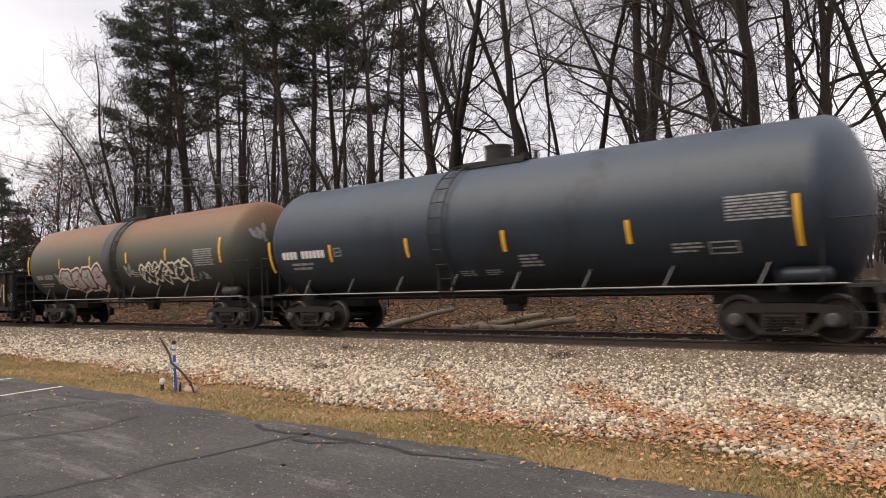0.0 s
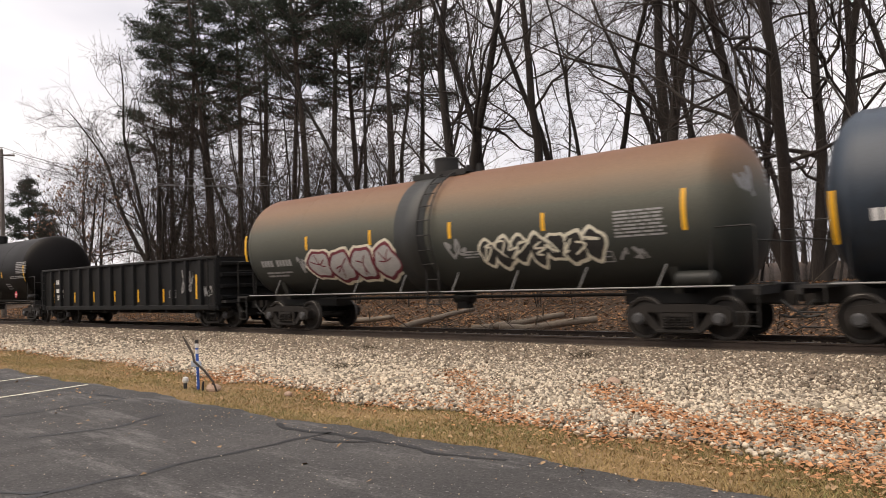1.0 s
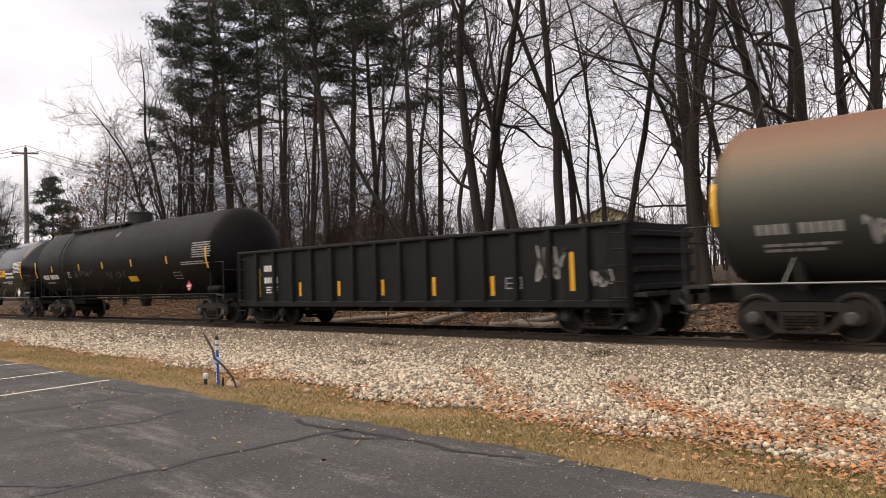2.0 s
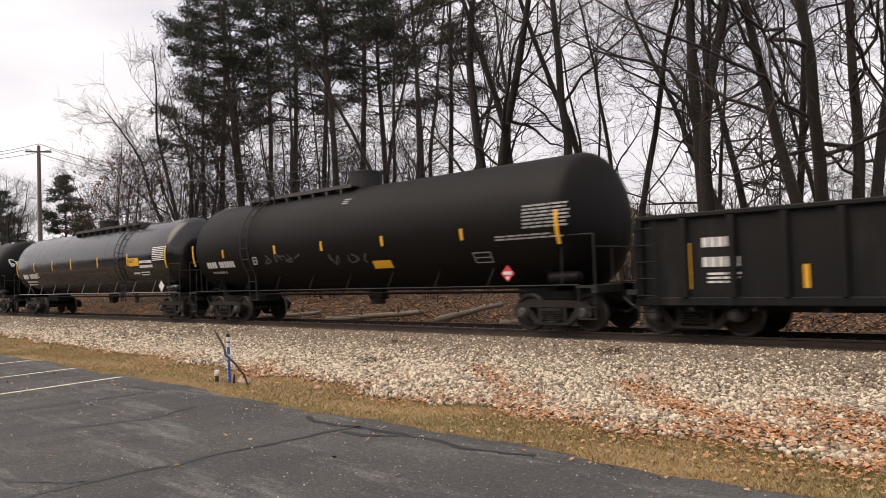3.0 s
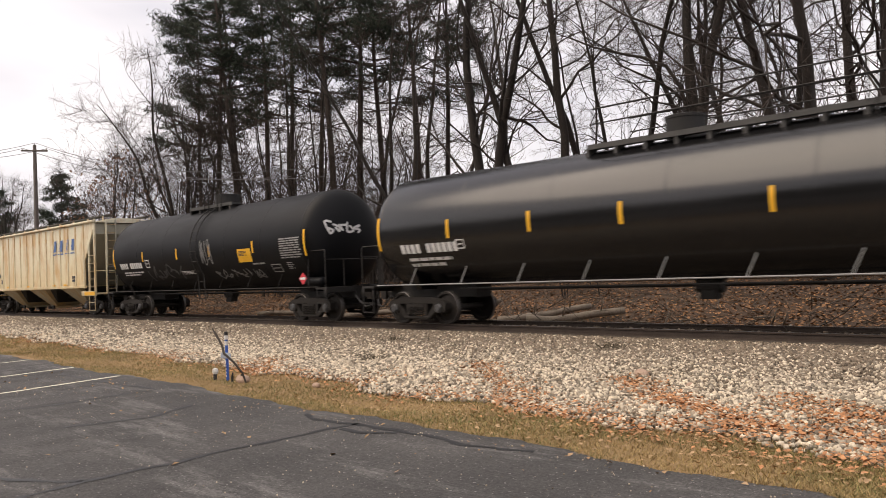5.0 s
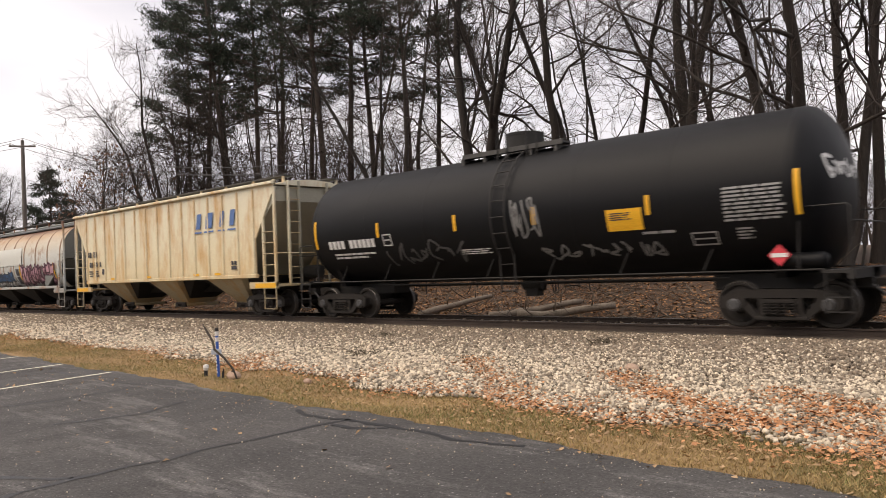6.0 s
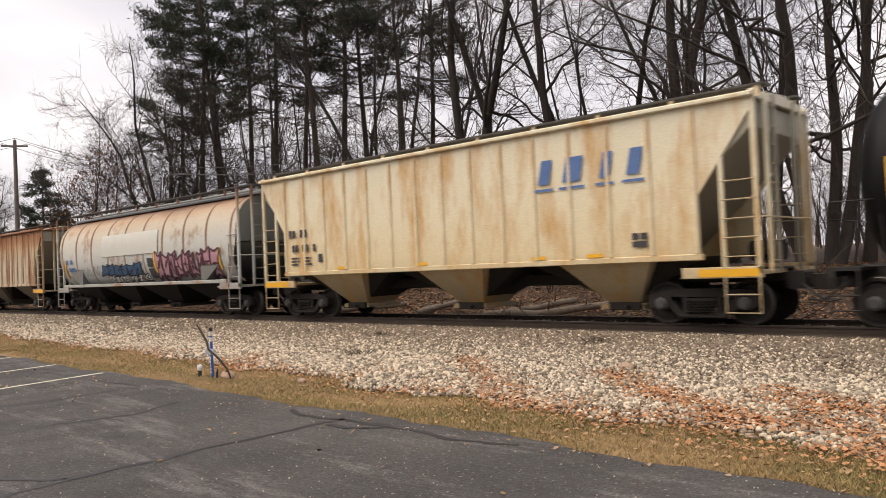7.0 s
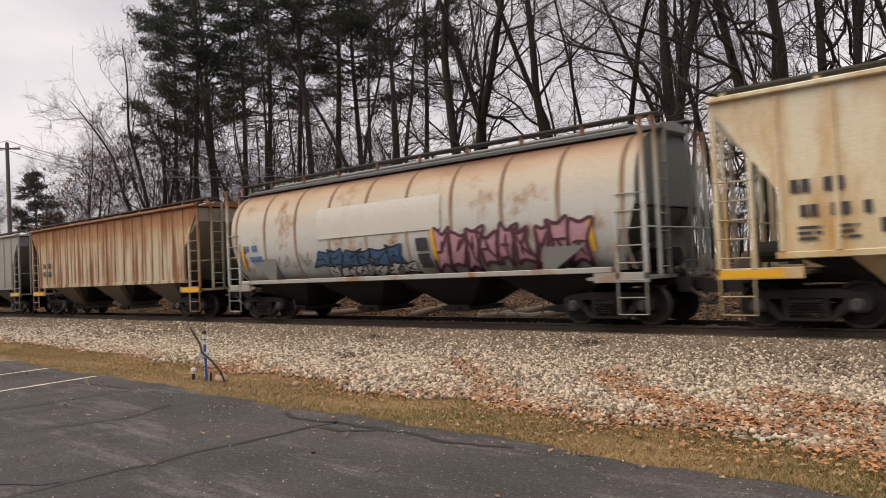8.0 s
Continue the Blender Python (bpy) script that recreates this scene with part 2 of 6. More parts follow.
def graded(name, bands, rough=0.5, wobble=0.35, streak=(0.25, 1, 1), fine=30.0, stains=None, stain_at=0.6, stain_scale=0.7,
           stain_stretch=(1, 1, 0.25), gloss=0.5, stain_soft=0.09):
    """Paint whose colour changes with height on the car (rust and dust wear, on tanks also painted shading), wobbling;
    bands: (height, colour).
    """
    m = bpy.data.materials.new(name)
    m.use_nodes = True
    nodes, links = m.node_tree.nodes, m.node_tree.links
    bsdf = nodes["Principled BSDF"]
    bsdf.inputs["Specular IOR Level"].default_value = gloss
    tc, mp, sep = nodes.new("ShaderNodeTexCoord"), nodes.new("ShaderNodeMapping"), nodes.new("ShaderNodeSeparateXYZ")
    mp.inputs["Scale"].default_value = streak
    links.new(tc.outputs["Object"], mp.inputs["Vector"])
    links.new(tc.outputs["Object"], sep.inputs["Vector"])
    big, small = nodes.new("ShaderNodeTexNoise"), nodes.new("ShaderNodeTexNoise")
    big.inputs["Scale"].default_value, big.inputs["Detail"].default_value = 1.3, 7.0
    small.inputs["Scale"].default_value, small.inputs["Detail"].default_value = fine, 4.0
    links.new(mp.outputs["Vector"], big.inputs["Vector"])
    links.new(tc.outputs["Object"], small.inputs["Vector"])
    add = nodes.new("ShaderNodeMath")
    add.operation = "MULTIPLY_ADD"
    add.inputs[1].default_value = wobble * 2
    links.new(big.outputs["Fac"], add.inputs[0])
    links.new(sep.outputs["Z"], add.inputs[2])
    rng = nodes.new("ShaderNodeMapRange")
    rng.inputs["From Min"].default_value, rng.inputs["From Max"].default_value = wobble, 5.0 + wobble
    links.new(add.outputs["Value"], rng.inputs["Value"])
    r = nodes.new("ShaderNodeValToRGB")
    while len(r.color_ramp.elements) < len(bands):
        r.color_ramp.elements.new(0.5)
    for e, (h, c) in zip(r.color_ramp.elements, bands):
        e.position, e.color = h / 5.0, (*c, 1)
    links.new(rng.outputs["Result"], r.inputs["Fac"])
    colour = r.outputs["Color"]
    if stains:
        mp2, n2, r2 = nodes.new("ShaderNodeMapping"), nodes.new("ShaderNodeTexNoise"), nodes.new("ShaderNodeValToRGB")
        mp2.inputs["Scale"].default_value = stain_stretch
        n2.inputs["Scale"].default_value, n2.inputs["Detail"].default_value, n2.inputs["Roughness"].default_value = stain_scale, 8.0, 0.68
        links.new(tc.outputs["Object"], mp2.inputs["Vector"])
        links.new(mp2.outputs["Vector"], n2.inputs["Vector"])
        r2.color_ramp.elements[0].position, r2.color_ramp.elements[1].position = stain_at - stain_soft, stain_at + stain_soft
        links.new(n2.outputs["Fac"], r2.inputs["Fac"])
        x = nodes.new("ShaderNodeMix")
        x.data_type = "RGBA"
        x.inputs["B"].default_value = (*stains, 1)
        links.new(r2.outputs["Color"], x.inputs["Factor"])
        links.new(colour, x.inputs["A"])
        colour = x.outputs["Result"]
    g = nodes.new("ShaderNodeMix")
    g.data_type, g.blend_type = "RGBA", "MULTIPLY"
    g.inputs["Factor"].default_value = 1.0
    gr = nodes.new("ShaderNodeValToRGB")
    gr.color_ramp.elements[0].position, gr.color_ramp.elements[1].position = 0.3, 0.7
    gr.color_ramp.elements[0].color, gr.color_ramp.elements[1].color = (0.78, 0.78, 0.78, 1), (1, 1, 1, 1)
    links.new(small.outputs["Fac"], gr.inputs["Fac"])
    links.new(colour, g.inputs["A"])
    links.new(gr.outputs["Color"], g.inputs["B"])
    links.new(g.outputs["Result"], bsdf.inputs["Base Color"])
    rr = nodes.new("ShaderNodeMapRange")
    rr.inputs["To Min"].default_value, rr.inputs["To Max"].default_value = rough - 0.1, rough + 0.12
    links.new(big.outputs["Fac"], rr.inputs["Value"])
    links.new(rr.outputs["Result"], bsdf.inputs["Roughness"])
    b = nodes.new("ShaderNodeBump")
    b.inputs["Strength"].default_value, b.inputs["Distance"].default_value = 0.12, 0.01
    links.new(big.outputs["Fac"], b.inputs["Height"])
    links.new(b.outputs["Normal"], bsdf.inputs["Normal"])
    return m


# slate shell: pale top to dark belly, overhead light put into the paint
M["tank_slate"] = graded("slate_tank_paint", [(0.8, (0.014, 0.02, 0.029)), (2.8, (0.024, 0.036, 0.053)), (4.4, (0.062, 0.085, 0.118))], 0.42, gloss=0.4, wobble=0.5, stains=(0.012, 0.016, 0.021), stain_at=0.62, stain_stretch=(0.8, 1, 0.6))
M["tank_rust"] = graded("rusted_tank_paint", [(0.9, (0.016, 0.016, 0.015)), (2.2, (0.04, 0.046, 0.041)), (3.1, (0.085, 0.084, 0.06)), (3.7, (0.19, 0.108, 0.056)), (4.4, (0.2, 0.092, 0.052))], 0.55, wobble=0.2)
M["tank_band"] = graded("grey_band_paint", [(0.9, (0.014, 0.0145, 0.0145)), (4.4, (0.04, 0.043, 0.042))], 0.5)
# these three shells lift slightly upwards, sky light put into their colour
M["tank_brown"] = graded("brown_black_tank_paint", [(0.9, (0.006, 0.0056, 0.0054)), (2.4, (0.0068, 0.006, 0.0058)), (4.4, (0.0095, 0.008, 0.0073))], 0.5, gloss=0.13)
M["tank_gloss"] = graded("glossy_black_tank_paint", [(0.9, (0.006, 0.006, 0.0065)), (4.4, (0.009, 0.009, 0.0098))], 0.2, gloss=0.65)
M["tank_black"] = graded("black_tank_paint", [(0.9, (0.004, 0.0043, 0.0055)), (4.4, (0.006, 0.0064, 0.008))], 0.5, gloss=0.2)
# gondola: darker towards the bottom, with worn stains
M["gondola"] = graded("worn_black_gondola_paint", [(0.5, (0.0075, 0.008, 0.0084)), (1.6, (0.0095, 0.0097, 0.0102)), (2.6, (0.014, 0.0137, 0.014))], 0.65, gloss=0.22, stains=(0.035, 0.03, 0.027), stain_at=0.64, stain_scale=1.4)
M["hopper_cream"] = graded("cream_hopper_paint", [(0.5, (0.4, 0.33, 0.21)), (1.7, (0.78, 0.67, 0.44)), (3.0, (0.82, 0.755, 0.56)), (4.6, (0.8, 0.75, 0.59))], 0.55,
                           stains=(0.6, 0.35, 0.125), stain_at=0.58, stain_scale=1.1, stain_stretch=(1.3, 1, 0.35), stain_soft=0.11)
M["hopper_white"] = graded("faded_white_hopper_paint", [(0.9, (0.33, 0.32, 0.29)), (1.7, (0.5, 0.54, 0.54)), (2.9, (0.64, 0.65, 0.61)), (3.4, (0.62, 0.57, 0.47)), (3.95, (0.47, 0.33, 0.21)), (4.3, (0.17, 0.08, 0.055))], 0.55,
                           wobble=0.3, stains=(0.33, 0.145, 0.05), stain_at=0.6, stain_scale=0.95, stain_stretch=(1, 1, 0.75), stain_soft=0.07)
M["hopper_rust"] = graded("rusty_cream_hopper_paint", [(0.9, (0.48, 0.42, 0.3)), (2.2, (0.62, 0.56, 0.42)), (3.3, (0.6, 0.45, 0.28)), (3.6, (0.46, 0.25, 0.12)), (4.2, (0.3, 0.13, 0.06))], 0.6,
                          wobble=0.5, stains=(0.27, 0.1, 0.035), stain_at=0.52, stain_scale=1.6, stain_stretch=(1.6, 1, 0.1), stain_soft=0.06)
M["bay_dust"] = graded("dusty_bay_paint", [(0.4, (0.12, 0.1, 0.08)), (1.5, (0.3, 0.26, 0.2))], 0.7)
M["rust_band"] = graded("rust_stained_seam_paint", [(0.9, (0.36, 0.33, 0.29)), (2.2, (0.44, 0.36, 0.28)), (3.2, (0.33, 0.2, 0.12)), (4.3, (0.15, 0.075, 0.05))], 0.6, wobble=0.3)
M["hopper_grey"] = graded("grey_hopper_paint", [(0.9, (0.2, 0.2, 0.18)), (2.0, (0.33, 0.34, 0.31)), (4.4, (0.38, 0.38, 0.35))], 0.55)
# end paints: darker than the sides, the ends' shade put into the colour
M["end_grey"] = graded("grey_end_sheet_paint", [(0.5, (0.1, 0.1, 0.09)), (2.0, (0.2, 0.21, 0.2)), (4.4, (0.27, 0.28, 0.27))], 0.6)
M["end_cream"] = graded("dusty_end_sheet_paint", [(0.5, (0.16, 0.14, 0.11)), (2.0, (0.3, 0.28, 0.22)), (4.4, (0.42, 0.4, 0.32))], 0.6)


# ---------------------------------------------------------------- mesh helpers
def part(name, bm, mat, parent=None, label="", smooth=False):
    me = bpy.data.meshes.new(name)
    bm.to_mesh(me)
    bm.free()
    me.materials.append(mat)
    if smooth:
        me.polygons.foreach_set("use_smooth", [True] * len(me.polygons))
    ob = new(name, me)
    if parent:
        ob.parent = parent
    return tagged(ob, label)


def share(ob, parent, m=None, name=""):
    """Another part on the same mesh."""
    o = new(name or ob.name.split(".")[0], ob.data)
    o.parent = parent
    if m:
        o.matrix_basis = m
    if ob.get("label"):
        o["label"] = ob["label"]
    return o


def thing(name, label, category, group="", m=None):
    ob = new(name)
    ob.empty_display_size = 0.5
    if m:
        ob.matrix_basis = m
    return tagged(ob, label, category, group)


def prism(bm, pts, axis, a, b):
    """A polygon of 2D points swept along an axis ('x', 'y' or 'z') from a to b."""
    def at(p, k):
        return {"x": (k, p[0], p[1]), "y": (p[0], k, p[1]), "z": (p[0], p[1], k)}[axis]
    lo, hi = [bm.verts.new(at(p, a)) for p in pts], [bm.verts.new(at(p, b)) for p in pts]
    n = len(pts)
    bm.faces.new(lo[::-1])
    bm.faces.new(hi)
    for i in range(n):
        bm.faces.new((lo[i], lo[(i + 1) % n], hi[(i + 1) % n], hi[i]))


def box(bm, x0, x1, y0, y1, z0, z1, c=0.0):
    """A box, its long edges chamfered by c."""
    if c <= 0:
        prism(bm, [(x0, y0), (x1, y0), (x1, y1), (x0, y1)], "z", z0, z1)
        return
    ax = max((("x", x1 - x0), ("y", y1 - y0), ("z", z1 - z0)), key=lambda k: k[1])[0]
    (p0, p1), (q0, q1), (a, b) = {"x": ((y0, y1), (z0, z1), (x0, x1)), "y": ((x0, x1), (z0, z1), (y0, y1)), "z": ((x0, x1), (y0, y1), (z0, z1))}[ax]
    c = min(c, (p1 - p0) * 0.4, (q1 - q0) * 0.4)
    prism(bm, [(p0 + c, q0), (p1 - c, q0), (p1, q0 + c), (p1, q1 - c), (p1 - c, q1), (p0 + c, q1), (p0, q1 - c), (p0, q0 + c)], ax, a, b)


def tube(bm, pts, radii, seg=8, cap=True):
    """A round bar along points; radii: one number or one for each point."""
    pts = [Vector(p) for p in pts]
    if not isinstance(radii, (list, tuple)):
        radii = [radii] * len(pts)
    rings, side = [], None
    for i, p in enumerate(pts):
        d = (pts[min(i + 1, len(pts) - 1)] - pts[max(i - 1, 0)]).normalized()
        if side is None or abs(side.dot(d)) > 0.95:
            side = d.cross(Vector((0, 0, 1)) if abs(d.z) < 0.9 else Vector((1, 0, 0)))
        side = (side - d * side.dot(d)).normalized()
        up = d.cross(side)
        rings.append([bm.verts.new(p + (side * math.cos(k * math.tau / seg) + up * math.sin(k * math.tau / seg)) * radii[i]) for k in range(seg)])
    for a, b in zip(rings, rings[1:]):
        for k in range(seg):
            bm.faces.new((a[k], a[(k + 1) % seg], b[(k + 1) % seg], b[k]))
    if cap:
        bm.faces.new(rings[0][::-1])
        bm.faces.new(rings[-1])


def lathe_x(bm, prof, seg=48, cy=0.0, cz=0.0, axis="x"):
    """A solid of revolution round x (or y): prof is (along, radius)."""
    rings = []
    for a, r in prof:
        if r < 1e-5:
            rings.append([bm.verts.new((a, cy, cz) if axis == "x" else (cy, a, cz))])
        else:
            ring = []
            for k in range(seg):
                u, w = r * math.cos(k * math.tau / seg), r * math.sin(k * math.tau / seg)
                ring.append(bm.verts.new((a, cy + u, cz + w) if axis == "x" else (cy + u, a, cz + w)))
            rings.append(ring)
    for a, b in zip(rings, rings[1:]):
        for k in range(seg):
            j = (k + 1) % seg
            if len(a) == 1 and len(b) == 1:
                continue
            if len(a) == 1:
                bm.faces.new((a[0], b[k], b[j]))
            elif len(b) == 1:
                bm.faces.new((a[k], b[0], a[j]))
            else:
                bm.faces.new((a[k], b[k], b[j], a[j]))


def raw_mesh(name, verts, faces, mat, parent=None, label="", smooth=False):
    """A mesh of its own from arrays of vertices and of equal-sided faces."""
    verts, faces = np.asarray(verts, np.float32), np.asarray(faces, np.int32)
    me = bpy.data.meshes.new(name)
    k = faces.shape[1]
    me.vertices.add(len(verts))
    me.vertices.foreach_set("co", verts.ravel())
    me.loops.add(faces.size)
    me.loops.foreach_set("vertex_index", faces.ravel())
    me.polygons.add(len(faces))
    me.polygons.foreach_set("loop_start", np.arange(0, faces.size, k, dtype=np.int32))
    me.polygons.foreach_set("loop_total", np.full(len(faces), k, np.int32))
    if smooth:
        me.polygons.foreach_set("use_smooth", np.ones(len(faces), bool))
    me.update(calc_edges=True)
    me.validate()
    me.materials.append(mat)
    ob = new(name, me)
    if parent:
        ob.parent = parent
    return tagged(ob, label)
# ---------------------------------------------------------------- ground, lot, ballast, track
rng = np.random.default_rng(4)


def ground_z(x, y):
    """The ground's height: lot bank, shallow swale, ballast shoulder, wood floor behind the track."""
    z = np.interp(y, [-60, -11.2, LOT_EDGE, -9.4, -8.0, -5.0, -2.7, -1.6, 1.6, 2.6, 4.2, 9.0, 14.0, 26.0, 80.0, 3000.0],
                  [-0.26, -0.26, -0.215, -0.27, -0.31, -0.27, -0.2, -0.185, -0.185, -0.25, -0.5, 0.1, 0.85, 1.5, 2.0, 2.0])
    bumps = 0.035 * np.sin(x * 1.3 + 0.7 * y) * np.sin(y * 1.9 + 0.4 * x) + 0.05 * np.sin(x * 0.31 + 1) * np.sin(y * 0.47)
    return z + bumps * np.clip((np.abs(y) - 2.2) / 2.0, 0, 1) * np.clip((y - LOT_EDGE) / 1.0, 0, 1)


def edge_y(x):
    """The uneven edge of the asphalt."""
    return LOT_EDGE + 0.037 * np.clip(-x - 4, 0, 30) + 0.07 * np.sin(x * 0.9) + 0.05 * np.sin(x * 2.7 + 1) + 0.025 * np.sin(x * 9.0) + 0.012 * np.sin(x * 23.0)


def turf_y(x):
    """Where the grass gives way to ballast."""
    return np.interp(-x, [-2, 1.7, 4.0, 6.1, 9.5, 14.3, 20.9, 34, 70], [-9.6, -9.45, -8.85, -8.75, -8.35, -8.05, -7.65, -6.7, -6.3]) + 0.16 * np.sin(x * 1.7) + 0.1 * np.sin(x * 3.9 + 2)


def sheet(name, xs, ys, zf, mat, label, parent=None):
    X, Y = np.meshgrid(xs, ys)
    V = np.stack([X, Y, zf(X, Y)], -1).reshape(-1, 3)
    n, k = len(xs), len(ys)
    i = (np.arange(k - 1)[:, None] * n + np.arange(n - 1)[None]).ravel()
    return raw_mesh(name, V, np.stack([i, i + 1, i + n + 1, i + n], 1), mat, parent, label, True)


gx = np.concatenate([[-3000, -1200, -500, -250], np.arange(-140, -40, 4), np.arange(-40, 12, 0.5), np.arange(12, 60, 4), [90, 200, 600, 3000]])
gy = np.concatenate([[-3000, -800, -200, -60, -30, -14], np.arange(-11.4, 6, 0.2), np.arange(6, 40, 1.0), [50, 80, 150, 400, 1200, 3000]])
tagged(sheet("ground", gx, gy, ground_z, M["soil"], "brown leaf-littered earth reaching back under the woods"), kind="structure")

# turf strip and ballast bed lie on the earth
tx = np.arange(-70, 14, 0.25)


def strip(name, lo, hi, lift, mat, label, n=14):
    k = np.linspace(0, 1, n)[:, None]
    Y = lo(tx)[None] * (1 - k) + hi(tx)[None] * k
    X = np.repeat(tx[None], n, 0)
    V = np.stack([X, Y, ground_z(X, Y) + lift], -1).reshape(-1, 3)
    m = len(tx)
    i = (np.arange(n - 1)[:, None] * m + np.arange(m - 1)[None]).ravel()
    return tagged(raw_mesh(name, V, np.stack([i, i + 1, i + m + 1, i + m], 1), mat, None, label, True), kind="structure")


strip("verge", lambda x: edge_y(x) - 0.12, lambda x: turf_y(x) + 0.15, 0.012, M["turf"], "strip of short dry yellow-green grass beside the asphalt")
strip("ballast_bed", lambda x: turf_y(x) - 0.1, lambda x: 0 * x + 2.9, 0.02, M["ballast_bed"], "bed of pale crushed-stone ballast under the track", 40)

# parking lot: a slab with an uneven edge
lx = np.concatenate([[-400, -120], np.arange(-70, 14, 0.12), [30, 120, 400]])
ey = edge_y(lx)
lv = np.concatenate([np.stack([lx, 0 * lx - 300, 0 * lx + LOT_Z], 1), np.stack([lx, ey, 0 * lx + LOT_Z], 1), np.stack([lx, ey + 0.04, 0 * lx + LOT_Z - 0.1], 1)])
n = len(lx)
i = np.arange(n - 1)
lf = np.concatenate([np.stack([i, i + 1, i + 1 + n, i + n], 1), np.stack([i + n, i + 1 + n, i + 1 + 2 * n, i + 2 * n], 1)])
lot = tagged(raw_mesh("parking_lot", lv, lf, M["asphalt"], None, "worn dark grey asphalt parking lot with pale scuffs"), kind="structure")


def ribbon(name, pts, width, mat, parent, z, label="", jitter=0.0):
    """A flat painted or poured band along points on the lot."""
    pts = [Vector((*p, 0)) for p in pts]
    dense = []
    for a, b in zip(pts, pts[1:]):
        m = max(1, int((b - a).length / 0.12))
        dense += [a.lerp(b, k / m) for k in range(m)]
    dense.append(pts[-1])
    bm = bmesh.new()
    prev = None
    for k, p in enumerate(dense):
        d = (dense[min(k + 1, len(dense) - 1)] - dense[max(k - 1, 0)]).normalized()
        s = Vector((-d.y, d.x, 0))
        w = width * 0.5 * (1 + jitter * random.uniform(-1, 1))
        o = s * jitter * width * random.uniform(-0.8, 0.8)
        cur = [bm.verts.new((p.x + o.x + s.x * w, p.y + o.y + s.y * w, z)), bm.verts.new((p.x + o.x - s.x * w, p.y + o.y - s.y * w, z))]
        if prev:
            bm.faces.new((prev[0], prev[1], cur[1], cur[0]))
        prev = cur
    return part(name, bm, mat, parent, label)


for x, y in ((-13.87, -10.32), (-16.3, -10.22), (-19.15, -10.12), (-22.0, -10.02), (-24.9, -9.95), (-27.8, -9.9)):
    ribbon("stall_line", [(x, y), (x + 1.05, y - 6.0)], 0.11, M["line_paint"], lot, LOT_Z + 0.005, "worn cream stall line", 0.08)

# rails and ties
track = thing("railway_track", "railway track of rusty rails on dark ties in pale ballast", "railway track")
tagged(track, kind="structure")
for y in (-0.755, 0.755):
    bm = bmesh.new()
    prism(bm, [(y - 0.075, -0.172), (y + 0.075, -0.172), (y + 0.07, -0.158), (y + 0.012, -0.14), (y + 0.01, -0.045), (y + 0.034, -0.036), (y + 0.034, -0.004),
               (y - 0.034, -0.004), (y - 0.034, -0.036), (y - 0.01, -0.045), (y - 0.012, -0.14), (y - 0.07, -0.158)], "x", -260, 60)
    r = part("rail", bm, M["rail"], track, "rust-brown steel rail")
    bm = bmesh.new()
    box(bm, -260, 60, y - 0.029, y + 0.029, -0.0035, 0.0)
    part("running_surface", bm, M["rail_top"], r, "polished rail top")
bm = bmesh.new()
box(bm, -0.115, 0.115, -1.3, 1.3, -0.36, -0.176, 0.012)
tie = part("tie", bm, M["wood_tie"], track)
tie.location.x = 8.0
for k in range(1, 230):
    share(tie, track, pose(8.0 - k * 0.5 + random.uniform(-0.03, 0.03), random.uniform(-0.03, 0.03), 0, 0, 0, random.uniform(-1, 1)))

# sealed cracks
for path in (
    [(-6.66, -14.21), (-6.73, -13.75), (-6.73, -13.39), (-6.67, -12.93), (-6.72, -12.43), (-6.67, -11.78), (-6.67, -11.07), (-6.6, -10.8)],
    [(-7.66, -10.78), (-7.22, -10.93), (-6.54, -10.85), (-5.88, -10.83), (-5.43, -10.82), (-4.91, -10.93), (-4.53, -10.86), (-4.22, -10.75)],
    [(-6.56, -11.11), (-6.11, -11.08), (-5.88, -10.9)],
    [(-11.58, -12.85), (-11.4, -12.26), (-11.5, -11.53), (-11.46, -10.85)],
    [(-7.6, -14.17), (-7.32, -14.09), (-6.88, -13.88), (-6.76, -13.73)],
    [(-15.41, -10.8), (-14.27, -10.85), (-12.96, -10.83), (-11.47, -10.78)],
    [(-6.66, -14.21), (-6.5, -15.2), (-6.9, -16.5)],
    [(-9.5, -12.9), (-9.2, -12.0), (-9.6, -11.2)],
):
    ribbon("sealed_crack", path, 0.07, M["crack"], lot, LOT_Z + 0.004, "black sealed crack", 0.45)
# ---------------------------------------------------------------- the train: marks on a car's near side
def round_side(r, cz):
    return lambda x, z, o: (x, -math.sqrt(max(1e-4, (r + o) ** 2 - (z - cz) ** 2)), z)


def head_side(end, r, cz):
    """The right-hand domed head; the first coordinate runs across the car."""
    head = r * 0.42
    return lambda u, z, o: (end - head + (head + o) * math.sqrt(max(0.01, 1 - (u * u + (z - cz) ** 2) / (r * r))) + 0.004, u, z)


def flat_side(y):
    return lambda x, z, o: (x, y - o, z)


class Sheets:
    """Collects marks, each in a mesh of its own."""
    def __init__(self):
        self.made = []

    def sub(self, fine=False):
        self.made.append((bmesh.new(), fine))
        return self.made[-1][0]


def rect(bm, side, x0, x1, z0, z1, o=0.006, slant=0.0):
    """A painted or stuck-on patch; slant shifts its top along the car."""
    if isinstance(bm, Sheets):
        bm = bm.sub()
    m = max(1, int((z1 - z0) / 0.1))
    rows = []
    for k in range(m + 1):
        z = z0 + (z1 - z0) * k / m
        s = slant * k / m
        rows.append((bm.verts.new(side(x0 + s, z, o)), bm.verts.new(side(x1 + s, z, o))))
    for a, b in zip(rows, rows[1:]):
        bm.faces.new((a[0], a[1], b[1], b[0]))


def blocks(bm, side, x, z, n, h, gap=0.28, o=0.006, slant=0.0):
    """A row of n plain bars, one for each character that stands there (spaces given as '-')."""
